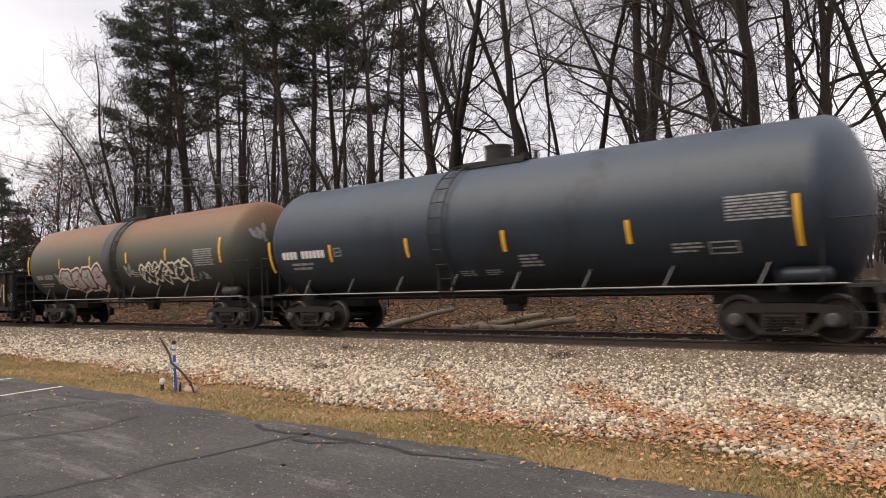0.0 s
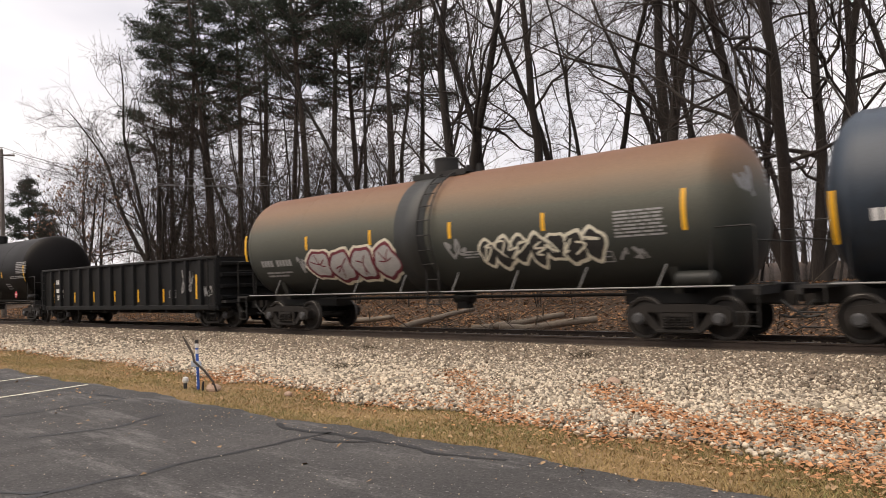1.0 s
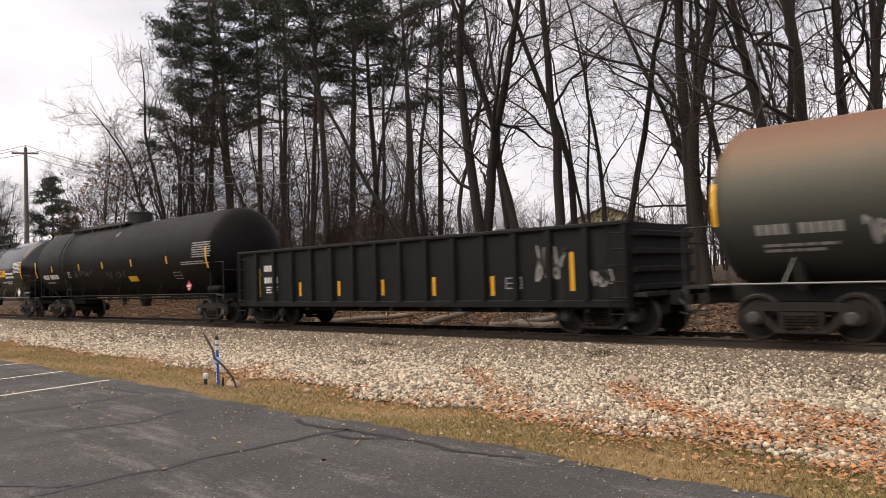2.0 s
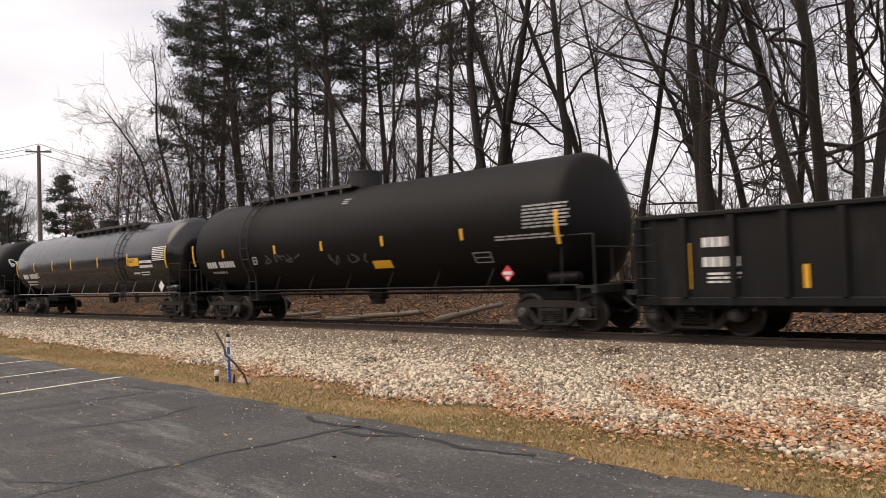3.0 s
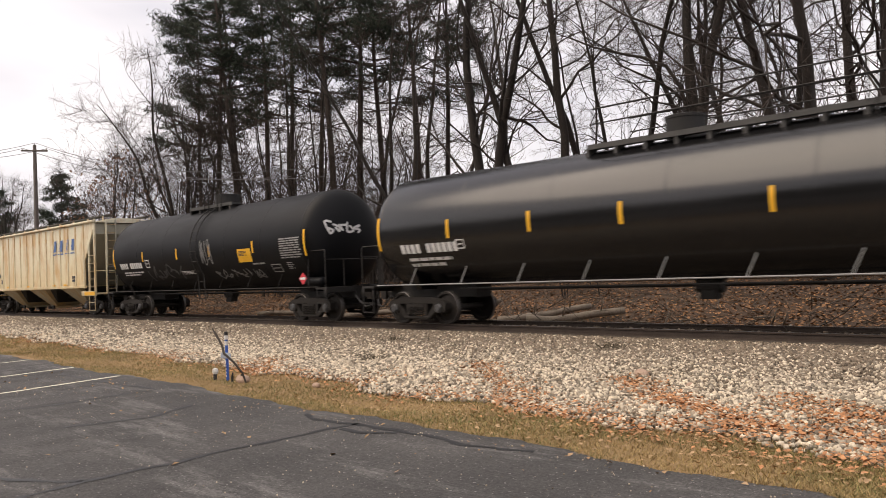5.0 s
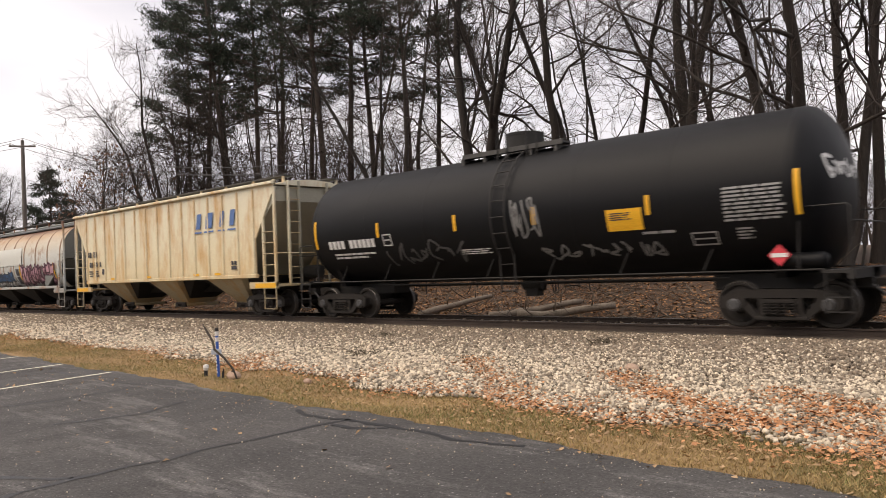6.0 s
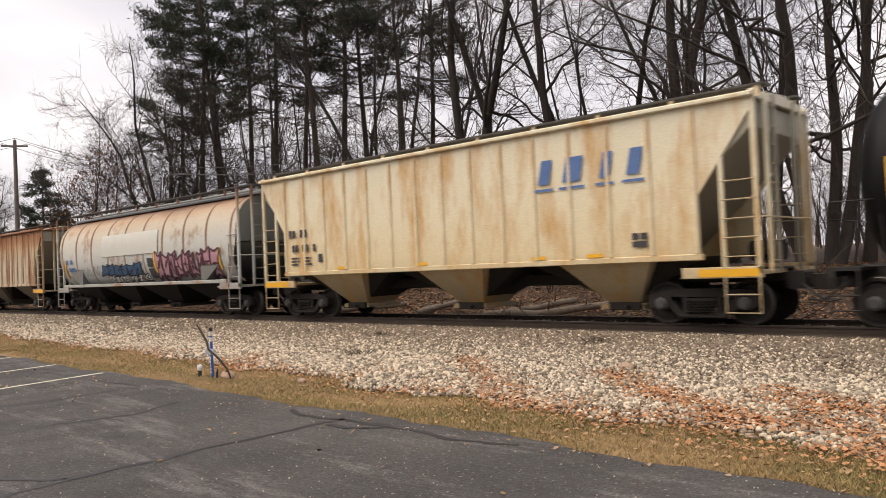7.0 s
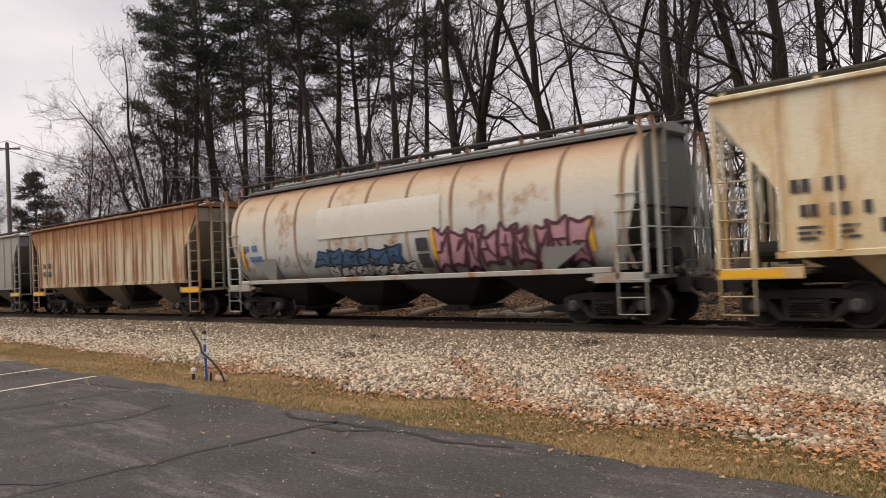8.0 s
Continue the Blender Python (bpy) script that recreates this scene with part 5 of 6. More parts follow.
stencil(tank, side, M["white_mark"], lambda b: (blocks(b, side, -6.45, 2.12, "xxxx-xxxxxx", 0.24), outline(b, side, -4.02, -3.68, 2.12, 2.45), notice(b, side, -6.3, -4.4, 1.8, 2.0, 2), notice(b, side, -1.2, -0.2, 1.75, 1.9, 3)), "white reporting mark bars")
stencil(tank, side, M["yellow"], lambda b: rect(b, side, 3.2, 4.05, 2.08, 2.55), "yellow notice panel", "notice_panel")
stencil(tank, side, M["dark_mark"], lambda b: notice(b, side, 3.28, 3.8, 2.3, 2.48, 4, 0.012, 0.3), "dark unreadable lines on the yellow panel", "notice_lines")
stencil(tank, side, M["grey_mark"], lambda b: (notice(b, side, 5.8, 7.0, 2.1, 2.8, 9, seed=5, ragged=0.1), notice(b, side, 4.0, 4.8, 1.95, 2.05, 1), notice(b, side, 6.0, 6.4, 1.75, 2.0, 4, seed=6)), "grey stencilled data panel")
stencil(tank, side, M["grey_mark"], lambda b: (outline(b, side, 5.05, 5.6, 1.68, 1.95),), "grey stencilled frame")
scrawl(side, -4.0, -1.1, 1.55, 2.2, 7, [(M["g_faint"], 0.06, 0.01)], tank, "faint grey graffiti", 7)
scrawl(side, 1.3, 4.4, 1.5, 1.85, 9, [(M["g_dim"], 0.05, 0.01)], tank, "grey scrawled graffiti", 2)
scrawl(side, 0.5, 1.45, 2.1, 3.0, 5, [(M["g_dim"], 0.05, 0.01)], tank, "grey scrawled graffiti", 5)
stencil(tank, side, M["red_mark"], lambda b: diamond(b, flat_side(-1.42), 6.75, 1.42, 0.21), "red and white placard", "placard")
stencil(tank, side, M["white_mark"], lambda b: rect(b, flat_side(-1.42), 6.6, 6.9, 1.38, 1.46, 0.016), "white band on the placard", "placard_band")
hd = head_side(7.7, 1.68, 2.71)
scrawl(hd, -1.1, 0.3, 2.85, 3.3, 5, [(M["white_mark"], 0.075, 0.008)], tank, "white scrawl on the black tank head", 25)
CARS.append((car, -104.5))

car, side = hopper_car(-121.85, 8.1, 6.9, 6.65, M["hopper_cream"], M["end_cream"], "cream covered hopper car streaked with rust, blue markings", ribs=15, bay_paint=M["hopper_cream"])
hs = flat_side(-1.64)
def slab(b):
    for x, w in ((3.07, 0.3), (3.74, 0.46), (4.7, 0.24), (5.36, 0.3)):
        rect(b, hs, x, x + w, 3.24, 3.8, 0.004, 0.12)
        rect(b, hs, x - 0.1, x + w + 0.12, 3.08, 3.14, 0.004)
stencil(car, hs, M["blue_mark"], slab, "slanting blue emblem blocks with underlines", "emblem")
stencil(car, hs, M["dark_mark"], lambda b: (blocks(b, hs, -6.65, 2.55, "xx-xx", 0.24), blocks(b, hs, -6.5, 2.1, "xx-xx-x", 0.22), notice(b, hs, -6.55, -6.1, 1.65, 1.95, 3), notice(b, hs, -5.9, -5.5, 1.65, 1.95, 3, seed=3), rect(b, hs, -5.2, -5.0, 1.75, 2.0), rect(b, hs, 5.43, 5.59, 1.84, 1.98), rect(b, hs, 5.63, 5.79, 1.84, 1.98), rect(b, hs, 5.43, 5.79, 1.68, 1.8)), "dark stencil bars")
stencil(car, hs, M["yellow"], lambda b: [rect(b, hs, x, x + 0.4, 1.5, 1.58) for x in (-4.3, -1.0, 2.8, 4.3)], "yellow reflective strips", "reflective_stripe")
CARS.append((car, -121.85))

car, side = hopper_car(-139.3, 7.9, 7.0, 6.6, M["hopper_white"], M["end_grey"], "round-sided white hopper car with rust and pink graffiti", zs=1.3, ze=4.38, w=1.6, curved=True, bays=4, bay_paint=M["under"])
scrawl(side, 1.8, 6.45, 1.36, 2.45, 9, [(M["g_pink"], -1.1, 0.034), (M["g_plum"], 0.085, 0.046)], car, "pink graffiti with dark outlines", 5, "shards")
scrawl(side, -2.8, 1.0, 1.3, 1.7, 6, [(M["white_mark"], -1.15, 0.034), (M["g_black"], 0.04, 0.04)], car, "white foot of a graffiti", 9, "shards")
scrawl(side, -3.1, 0.6, 1.6, 2.15, 6, [(M["g_blue"], -1.15, 0.044), (M["g_black"], 0.04, 0.052)], car, "blue graffiti with dark outlines", 6, "shards")
stencil(car, side, M["repaint"], lambda b: rect(b, side, -2.96, 2.1, 2.5, 3.42, 0.034), "fresh white repainted patch", "repainted_patch")
stencil(car, side, M["dark_mark"], lambda b: (rect(b, side, 1.16, 1.6, 1.95, 2.3, 0.036), rect(b, side, 1.16, 1.6, 1.5, 1.88, 0.036)), "dark stencilled panel")
scrawl(side, -5.2, -3.4, 1.7, 2.15, 6, [(M["grey_mark"], 0.035, 0.036)], car, "thin grey scrawl", 21)
stencil(car, side, M["blue_mark"], lambda b: (blocks(b, side, -6.9, 2.3, "xx-xx", 0.2, o=0.036), blocks(b, side, -6.6, 1.95, 5, 0.18, o=0.036)), "blue stencil bars")
stencil(car, side, M["yellow"], lambda b: [rect(b, side, x, x + 0.12, 1.7, 2.5, 0.05) for x in (-7.0, 1.75, 6.5)], "yellow reflective stripe", "reflective_stripe")
CARS.append((car, -139.3))

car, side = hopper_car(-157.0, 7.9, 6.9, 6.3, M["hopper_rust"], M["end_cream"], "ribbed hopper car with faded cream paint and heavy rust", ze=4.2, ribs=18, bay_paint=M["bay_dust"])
stencil(car, hs, M["dark_mark"], lambda b: (blocks(b, hs, -6.4, 2.3, "xx-xx", 0.24), blocks(b, hs, -6.4, 1.9, "xx-xx", 0.24)), "dark stencil bars")
CARS.append((car, -157.0))

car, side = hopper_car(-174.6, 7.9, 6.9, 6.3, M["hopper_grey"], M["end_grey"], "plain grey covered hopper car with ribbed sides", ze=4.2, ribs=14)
CARS.append((car, -174.6))


# how far the train is set ahead of a steady pace, fitting the camera's view
PACE_FIT = [(0.0, 0.0), (0.5, 0.08), (1.0, 0.0), (1.5, -0.5), (2.0, -0.07), (2.5, -0.12), (3.0, -0.35), (3.5, -0.45), (4.0, -0.1), (4.5, -0.2),
         (5.0, -0.2), (5.5, -0.15), (5.8, 0.0), (6.0, -0.4), (6.5, 0.0), (7.0, -0.05), (7.5, -0.17), (8.0, -0.1)]


def travel(t):
    """Metres that the train has gone after t seconds."""
    return SPEED * t + float(np.interp(t, [a for a, _ in PACE_FIT], [b for _, b in PACE_FIT]))


def motions():
    """The train rolls by; every wheelset turns with it."""
    for ob, x in CARS:
        walk(ob, [(t, pose(x + travel(t), 0, 0)) for t, _ in PACE_FIT])
    for ob, x in wheelsets:
        walk(ob, [(k / FPS, pose(x, 0, WHEEL_R, 0, math.degrees(travel(k / FPS) / WHEEL_R), 0)) for k in range(8 * FPS + 1)])


# ---------------------------------------------------------------- trees
def tubes(branches):
    """Vertices and quads of tapered tubes; branches: (points, radii, sides)."""
    V, F, base = [], [], 0
    for pts, rad, seg in branches:
        pts, rad = np.asarray(pts, float), np.asarray(rad, float)
        d = np.gradient(pts, axis=0)
        d /= np.linalg.norm(d, axis=1)[:, None] + 1e-9
        ref = np.array([0.31, 0.22, 1.0]) if abs(d[0, 2]) < 0.8 else np.array([1.0, 0.2, 0.1])
        s = np.cross(d, ref)
        s /= np.linalg.norm(s, axis=1)[:, None] + 1e-9
        u = np.cross(d, s)
        a = np.arange(seg) * math.tau / seg
        ring = pts[:, None] + rad[:, None, None] * (s[:, None] * np.cos(a)[None, :, None] + u[:, None] * np.sin(a)[None, :, None])
        n = len(pts)
        V.append(ring.reshape(-1, 3))
        i, k = np.meshgrid(np.arange(n - 1), np.arange(seg), indexing="ij")
        kk = (k + 1) % seg
        F.append(np.stack([i * seg + k, i * seg + kk, (i + 1) * seg + kk, (i + 1) * seg + k], -1).reshape(-1, 4) + base)
        base += n * seg
    return np.concatenate(V), np.concatenate(F)


def unit(v):
    return v / (np.linalg.norm(v) + 1e-9)


def limb(r, start, d, length, radius, n, wander, lift, tip=0.25):
    """A wandering branch."""
    pts, p, d = [start], np.array(start, float), unit(np.array(d, float))
    for _ in range(n - 1):
        d = unit(d + r.normal(0, wander, 3) + np.array([0, 0, lift]))
        p = p + d * length / (n - 1)
        pts.append(p.copy())
    return np.array(pts), radius * np.linspace(1, tip, n)


def off(r, d, angle):
    """A direction off d by about angle radians, any way round."""
    q = unit(np.cross(d, r.normal(0, 1, 3)))
    return unit(d * math.cos(angle) + q * math.sin(angle))


def bare_tree(name, label, seed, h, radius, forks=1, spread=0.8, lean=(0, 0), first=0.35, limbs=13, sub=7, twig=6, fine=2, leaves=0, crown_r=1.0, crook=0.24, lift=0.07, fork_out=0.13, category="tree"):
    """A leafless hardwood: crooked trunk with limbs as one part, its twigs as another."""
    r = np.random.default_rng(seed)
    wood, twigs, tips = [], [], []
    stems = []
    for f in range(forks):
        d = np.array([lean[0] + (r.normal(0, fork_out) if forks > 1 else 0), lean[1] + (r.normal(0, fork_out) if forks > 1 else 0), 1.0])
        q, rad = limb(r, np.array([f * radius * 1.1 - (forks - 1) * radius * 0.5, 0, -0.4]), d, h * (1 - 0.12 * f), radius * (1 if forks == 1 else 0.85), 14, 0.075, 0.035, 0.14)
        rad[0] *= 1.25
        stems.append((q, rad))
        wood.append((q, rad, 9))
    for q, rad in stems:
        for k in range(limbs):
            f = first + (0.97 - first) * (k + r.random()) / limbs
            i = min(int(f * 13), 12)
            p = q[i] + (q[i + 1] - q[i]) * (f * 13 - i)
            tr = np.interp(f * 13, np.arange(14), rad)
            ax = unit(q[i + 1] - q[i])
            ln = h * 0.36 * crown_r * (1.15 - f) * r.uniform(0.55, 1.35) + 0.8
            a, ra = limb(r, p, off(r, ax, spread * r.uniform(0.65, 1.35)), ln, tr * r.uniform(0.26, 0.52), 10, crook, lift, 0.18)
            wood.append((a, ra, 6))
            for _ in range(sub):
                g = r.uniform(0.15, 1.0)
                j = min(int(g * 9), 8)
                b, rb = limb(r, a[j], off(r, unit(a[j + 1] - a[j]), r.uniform(0.5, 1.15)), ln * r.uniform(0.22, 0.55) + 0.4, max(0.015, ra[j] * 0.58), 6, crook, 0.05, 0.3)
                (wood if rb[0] > 0.03 else twigs).append((b, rb, 4))
                for _ in range(twig):
                    j2 = r.integers(1, 5)
                    c, rc = limb(r, b[j2], off(r, unit(b[j2 + 1] - b[j2]), r.uniform(0.4, 1.0)), ln * r.uniform(0.1, 0.26) + 0.4, max(0.008, rb[j2] * 0.5), 4, crook, 0.04, 0.45)
                    twigs.append((c, rc, 3))
                    for _ in range(fine):
                        e, re = limb(r, c[r.integers(1, 3)], off(r, unit(c[3] - c[1]), r.uniform(0.35, 0.9)), r.uniform(0.35, 0.95), 0.0065, 3, 0.2, 0.02, 0.55)
                        twigs.append((e, re, 3))
                        tips.append(e[-1])
    tree = thing(name, label, category, "trees behind the track")
    V, F = tubes(wood)
    raw_mesh("trunk", V, F, M["bark"], tree, "grey-brown trunk with bare limbs", True)
    V, F = tubes(twigs)
    raw_mesh("crown", V, F, M["twig"], tree, "haze of bare fine twigs")
    if leaves:
        leaf_clumps(tree, np.array(tips)[r.random(len(tips)) < leaves], r, 0.1, M["brown_leaf"], "withered_leaves", "withered brown leaves still hanging", 5)
    return tree


def leaf_clumps(tree, centres, r, size, mat, name, label, per, slim=0.55, droop=0.0):
    """Small leaf blades scattered round the given places."""
    n = len(centres) * per
    c = np.repeat(centres, per, 0) + r.normal(0, size * 1.1, (n, 3))
    a, b = r.normal(0, 1, (n, 3)), r.normal(0, 1, (n, 3))
    a[:, 2] -= droop
    a /= np.linalg.norm(a, axis=1)[:, None]
    b = np.cross(a, b)
    b /= np.linalg.norm(b, axis=1)[:, None]
    s = size * r.uniform(0.6, 1.3, (n, 1))
    V = np.stack([c - a * s, c + b * s * slim, c + a * s, c - b * s * slim], 1).reshape(-1, 3)
    return raw_mesh(name, V, np.arange(n * 4).reshape(-1, 4), mat, tree, label)


def conifer(name, label, seed, h, radius, first, spread, whorl, clumps, blade, droop, per=26, dead=26, cone=0.5, plate=0.3, thin=0.3):
    """A pine or spruce: straight trunk, dead lower sticks, whorls of boughs that carry flat plates of needle tufts."""
    r = np.random.default_rng(seed)
    q, rad = limb(r, np.array([0, 0, -0.4]), (0, 0, 1), h, radius, 14, 0.016, 0.02, 0.12)
    rad[0] *= 1.25
    wood, C = [(q, rad, 9)], []
    n = int(h * (1 - first) / whorl)
    for k in range(n):
        f = first + (0.985 - first) * (k + r.uniform(0.2, 0.8)) / n
        shape = (1 - f) / (1 - first)
        reach = spread * shape ** cone + 0.35
        i = min(int(f * 13), 12)
        p0 = q[i] + (q[i + 1] - q[i]) * (f * 13 - i)
        for _ in range(r.integers(3, 6)):
            if r.random() < 0.12 + thin * shape ** 3:
                continue
            a = r.uniform(0, math.tau)
            ln = reach * r.uniform(0.4, 1.2)
            b, rb = limb(r, p0, (math.cos(a), math.sin(a), r.uniform(-0.12, 0.3) - droop), ln, 0.02 + 0.024 * ln / 2, 7, 0.1, 0.045, 0.25)
            wood.append((b, rb, 4))
            for _ in range(max(3, int(clumps * ln / spread))):
                g = r.uniform(0.3, 1.0) ** 0.6 * 6
                j = min(int(g), 5)
                p = b[j] + (b[j + 1] - b[j]) * (g - j)
                way = off(r, unit(b[j + 1] - b[j]), r.uniform(0.5, 1.1)) * np.array([1, 1, 0.3])
                e, re = limb(r, p, way, ln * r.uniform(0.08, 0.3) + 0.15, 0.011, 3, 0.15, 0.05, 0.5)
                wood.append((e, re, 3))
                C += [e[1], e[2]]
    for _ in range(dead):
        f = r.uniform(0.1, first + 0.15)
        i = min(int(f * 13), 12)
        a = r.uniform(0, math.tau)
        b, rb = limb(r, q[i], (math.cos(a), math.sin(a), r.uniform(-0.3, 0.25)), r.uniform(0.6, 2.8), 0.022, 6, 0.16, -0.01, 0.2)
        wood.append((b, rb, 3))
        for _ in range(3):
            j = r.integers(2, 5)
            e, re = limb(r, b[j], off(r, unit(b[j + 1] - b[j]), 0.7), r.uniform(0.3, 0.9), 0.01, 3, 0.15, 0.0, 0.4)
            wood.append((e, re, 3))
    tree = thing(name, label, "tree", "trees behind the track")
    V, F = tubes(wood)
    raw_mesh("trunk", V, F, M["pine_bark"], tree, "straight scaly trunk with dead lower sticks", True)
    m = len(C) * per
    c = np.repeat(np.array(C), per, 0) + r.normal(0, 1, (m, 3)) * np.array([plate, plate, plate * 0.42]) * 0.62
    a = r.normal(0, 1, (m, 3)) + np.array([0, 0, 0.5])
    a /= np.linalg.norm(a, axis=1)[:, None]
    b = np.cross(a, r.normal(0, 1, (m, 3)))
    b /= np.linalg.norm(b, axis=1)[:, None]
    s = blade * r.uniform(0.6, 1.25, (m, 1))
    V = np.stack([c - a * s, c + b * s * 0.13, c + a * s, c - b * s * 0.13], 1).reshape(-1, 3)
    raw_mesh("crown", V, np.arange(m * 4).reshape(-1, 4), M["needle"], tree, "dark green needle sprays with gaps")
    return tree


VIEW_AXIS = Vector((-math.sin(radians(44)), math.cos(radians(44)), 0))


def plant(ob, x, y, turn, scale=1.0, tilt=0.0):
    """The thing itself, or with a place already taken a copy of it, on the ground; tilt: its lean across the camera's
    view, degrees.
    """
    m = pose(x, y, float(ground_z(np.array(x), np.array(y))) - 0.05) @ Matrix.Rotation(radians(tilt), 4, VIEW_AXIS) @ pose(0, 0, 0, 0, 0, turn)
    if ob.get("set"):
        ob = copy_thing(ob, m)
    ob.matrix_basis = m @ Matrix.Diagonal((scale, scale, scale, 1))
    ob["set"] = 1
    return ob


# prominent hardwoods, each its own
OAK = "tall leafless hardwood with spreading dark limbs behind the track"
big_a = bare_tree("bare_tree", OAK, 11, 25, 0.36, 2, 0.95, (0.0, 0), 0.2, 13, 6, 4, 2, crook=0.26)
big_b = bare_tree("bare_tree", OAK, 12, 25, 0.36, 2, 0.9, (0.0, 0.0), 0.24, 12, 6, 5, 2, crook=0.26, fork_out=0.07)
big_c = bare_tree("bare_tree", "leafless hardwood with crooked sweeping limbs", 13, 23, 0.3, 2, 1.15, (0, 0), 0.2, 14, 8, 7, 2, crown_r=1.35, crook=0.3, fork_out=0.2)
mid_a = bare_tree("bare_tree", "leafless tree with a stout plain trunk and crooked limbs", 21, 23, 0.26, 1, 1.0, (0, 0), 0.3, 11, 5, 4, 2, crown_r=0.85)
slim_a = bare_tree("bare_tree", "slim leafless tree with upswept branches", 14, 22, 0.16, 1, 0.95, (0, 0), 0.3, 11, 5, 4, 2, crown_r=0.75)
slim_b = bare_tree("bare_tree", "slim leafless tree with crooked side branches", 15, 21, 0.17, 1, 1.1, (0, 0), 0.28, 11, 5, 4, 2, crown_r=0.8, crook=0.28)
slim_c = bare_tree("bare_tree", "slender forked leafless tree", 16, 19, 0.13, 2, 0.8, (0.0, 0), 0.3, 8, 5, 4, 2, crown_r=0.75, fork_out=0.1)
broad = bare_tree("bare_tree", "broad bare tree with long rising limbs at the wood's edge", 23, 18, 0.24, 3, 0.85, (0, 0), 0.16, 11, 7, 5, 2, crown_r=1.2, crook=0.22, lift=0.06, fork_out=0.18)
pale = bare_tree("bare_tree", "pale bare tree with fine rising twigs at the wood's edge", 17, 15, 0.13, 3, 0.75, (0.0, 0), 0.3, 9, 6, 5, 2, crown_r=1.15, crook=0.14, fork_out=0.22)
leafy = bare_tree("oak_tree", "small oak holding withered brown leaves", 18, 8, 0.14, 1, 1.0, (0, 0), 0.2, 11, 6, 5, 2, leaves=0.17, crown_r=1.35)
sapling = bare_tree("sapling", "thin bare understory sapling", 19, 9, 0.055, 1, 0.6, (0, 0), 0.12, 9, 4, 3, 1, crown_r=0.75)
bush = bare_tree("sapling", "thin bare many-stemmed understory shrub", 20, 5, 0.04, 4, 0.7, (0, 0), 0.08, 6, 3, 3, 1, crown_r=0.95)
PINE = "tall pine with dead lower branches and dark green crown"
pines = [conifer("pine_tree", PINE, 30 + k, 24 + k, 0.24, f, 4.0, 0.85, 10, 0.2, 0.02, 17, 85, 0.4, 0.42) for k, f in enumerate((0.47, 0.54, 0.43))]
spruce = conifer("spruce_tree", "dark green spruce standing in the distance", 40, 9, 0.14, 0.06, 2.5, 0.3, 11, 0.17, 0.3, 18, 0, 0.9, 0.3, -0.12)

# places, sizes and leans are set to fit the camera's view
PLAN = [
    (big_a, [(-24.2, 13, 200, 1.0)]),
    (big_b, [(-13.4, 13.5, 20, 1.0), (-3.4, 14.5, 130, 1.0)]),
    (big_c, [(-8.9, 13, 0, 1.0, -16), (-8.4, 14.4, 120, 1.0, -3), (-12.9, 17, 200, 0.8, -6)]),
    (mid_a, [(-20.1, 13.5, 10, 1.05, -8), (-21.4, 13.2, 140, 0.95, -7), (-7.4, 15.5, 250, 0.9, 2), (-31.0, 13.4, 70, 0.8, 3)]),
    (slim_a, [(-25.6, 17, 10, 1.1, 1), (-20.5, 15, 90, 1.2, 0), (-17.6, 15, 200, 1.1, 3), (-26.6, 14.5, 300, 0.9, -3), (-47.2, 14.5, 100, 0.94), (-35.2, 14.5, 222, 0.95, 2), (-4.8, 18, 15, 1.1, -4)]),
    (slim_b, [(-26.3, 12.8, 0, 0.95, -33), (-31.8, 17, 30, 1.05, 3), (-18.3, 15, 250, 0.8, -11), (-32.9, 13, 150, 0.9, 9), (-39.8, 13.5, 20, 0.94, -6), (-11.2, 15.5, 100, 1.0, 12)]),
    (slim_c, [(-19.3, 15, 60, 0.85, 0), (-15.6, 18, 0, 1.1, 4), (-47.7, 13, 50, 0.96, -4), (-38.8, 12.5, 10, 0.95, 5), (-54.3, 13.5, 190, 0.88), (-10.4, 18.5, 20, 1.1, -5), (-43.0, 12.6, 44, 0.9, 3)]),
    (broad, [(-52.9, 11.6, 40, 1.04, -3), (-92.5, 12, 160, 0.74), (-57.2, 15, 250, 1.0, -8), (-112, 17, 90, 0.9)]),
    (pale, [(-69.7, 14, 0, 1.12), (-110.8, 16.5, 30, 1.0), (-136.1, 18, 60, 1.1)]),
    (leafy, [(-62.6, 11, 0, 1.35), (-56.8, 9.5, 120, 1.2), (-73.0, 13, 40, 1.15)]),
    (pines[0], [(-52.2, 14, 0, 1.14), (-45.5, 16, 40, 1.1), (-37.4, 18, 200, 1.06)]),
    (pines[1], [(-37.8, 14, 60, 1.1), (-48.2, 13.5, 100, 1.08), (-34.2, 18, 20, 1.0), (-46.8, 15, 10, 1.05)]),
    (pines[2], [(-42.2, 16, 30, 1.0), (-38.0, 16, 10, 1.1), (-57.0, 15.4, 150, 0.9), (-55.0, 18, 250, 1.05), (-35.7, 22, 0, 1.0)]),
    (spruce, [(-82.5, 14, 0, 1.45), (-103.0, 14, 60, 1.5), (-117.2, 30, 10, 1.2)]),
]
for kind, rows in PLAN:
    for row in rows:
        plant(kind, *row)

# understory and far woods
r = np.random.default_rng(8)
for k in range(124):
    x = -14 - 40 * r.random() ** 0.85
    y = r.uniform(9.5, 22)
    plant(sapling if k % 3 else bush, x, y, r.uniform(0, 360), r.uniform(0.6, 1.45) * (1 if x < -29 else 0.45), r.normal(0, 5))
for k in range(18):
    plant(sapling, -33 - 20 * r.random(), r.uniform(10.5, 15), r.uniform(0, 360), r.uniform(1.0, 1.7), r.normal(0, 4))
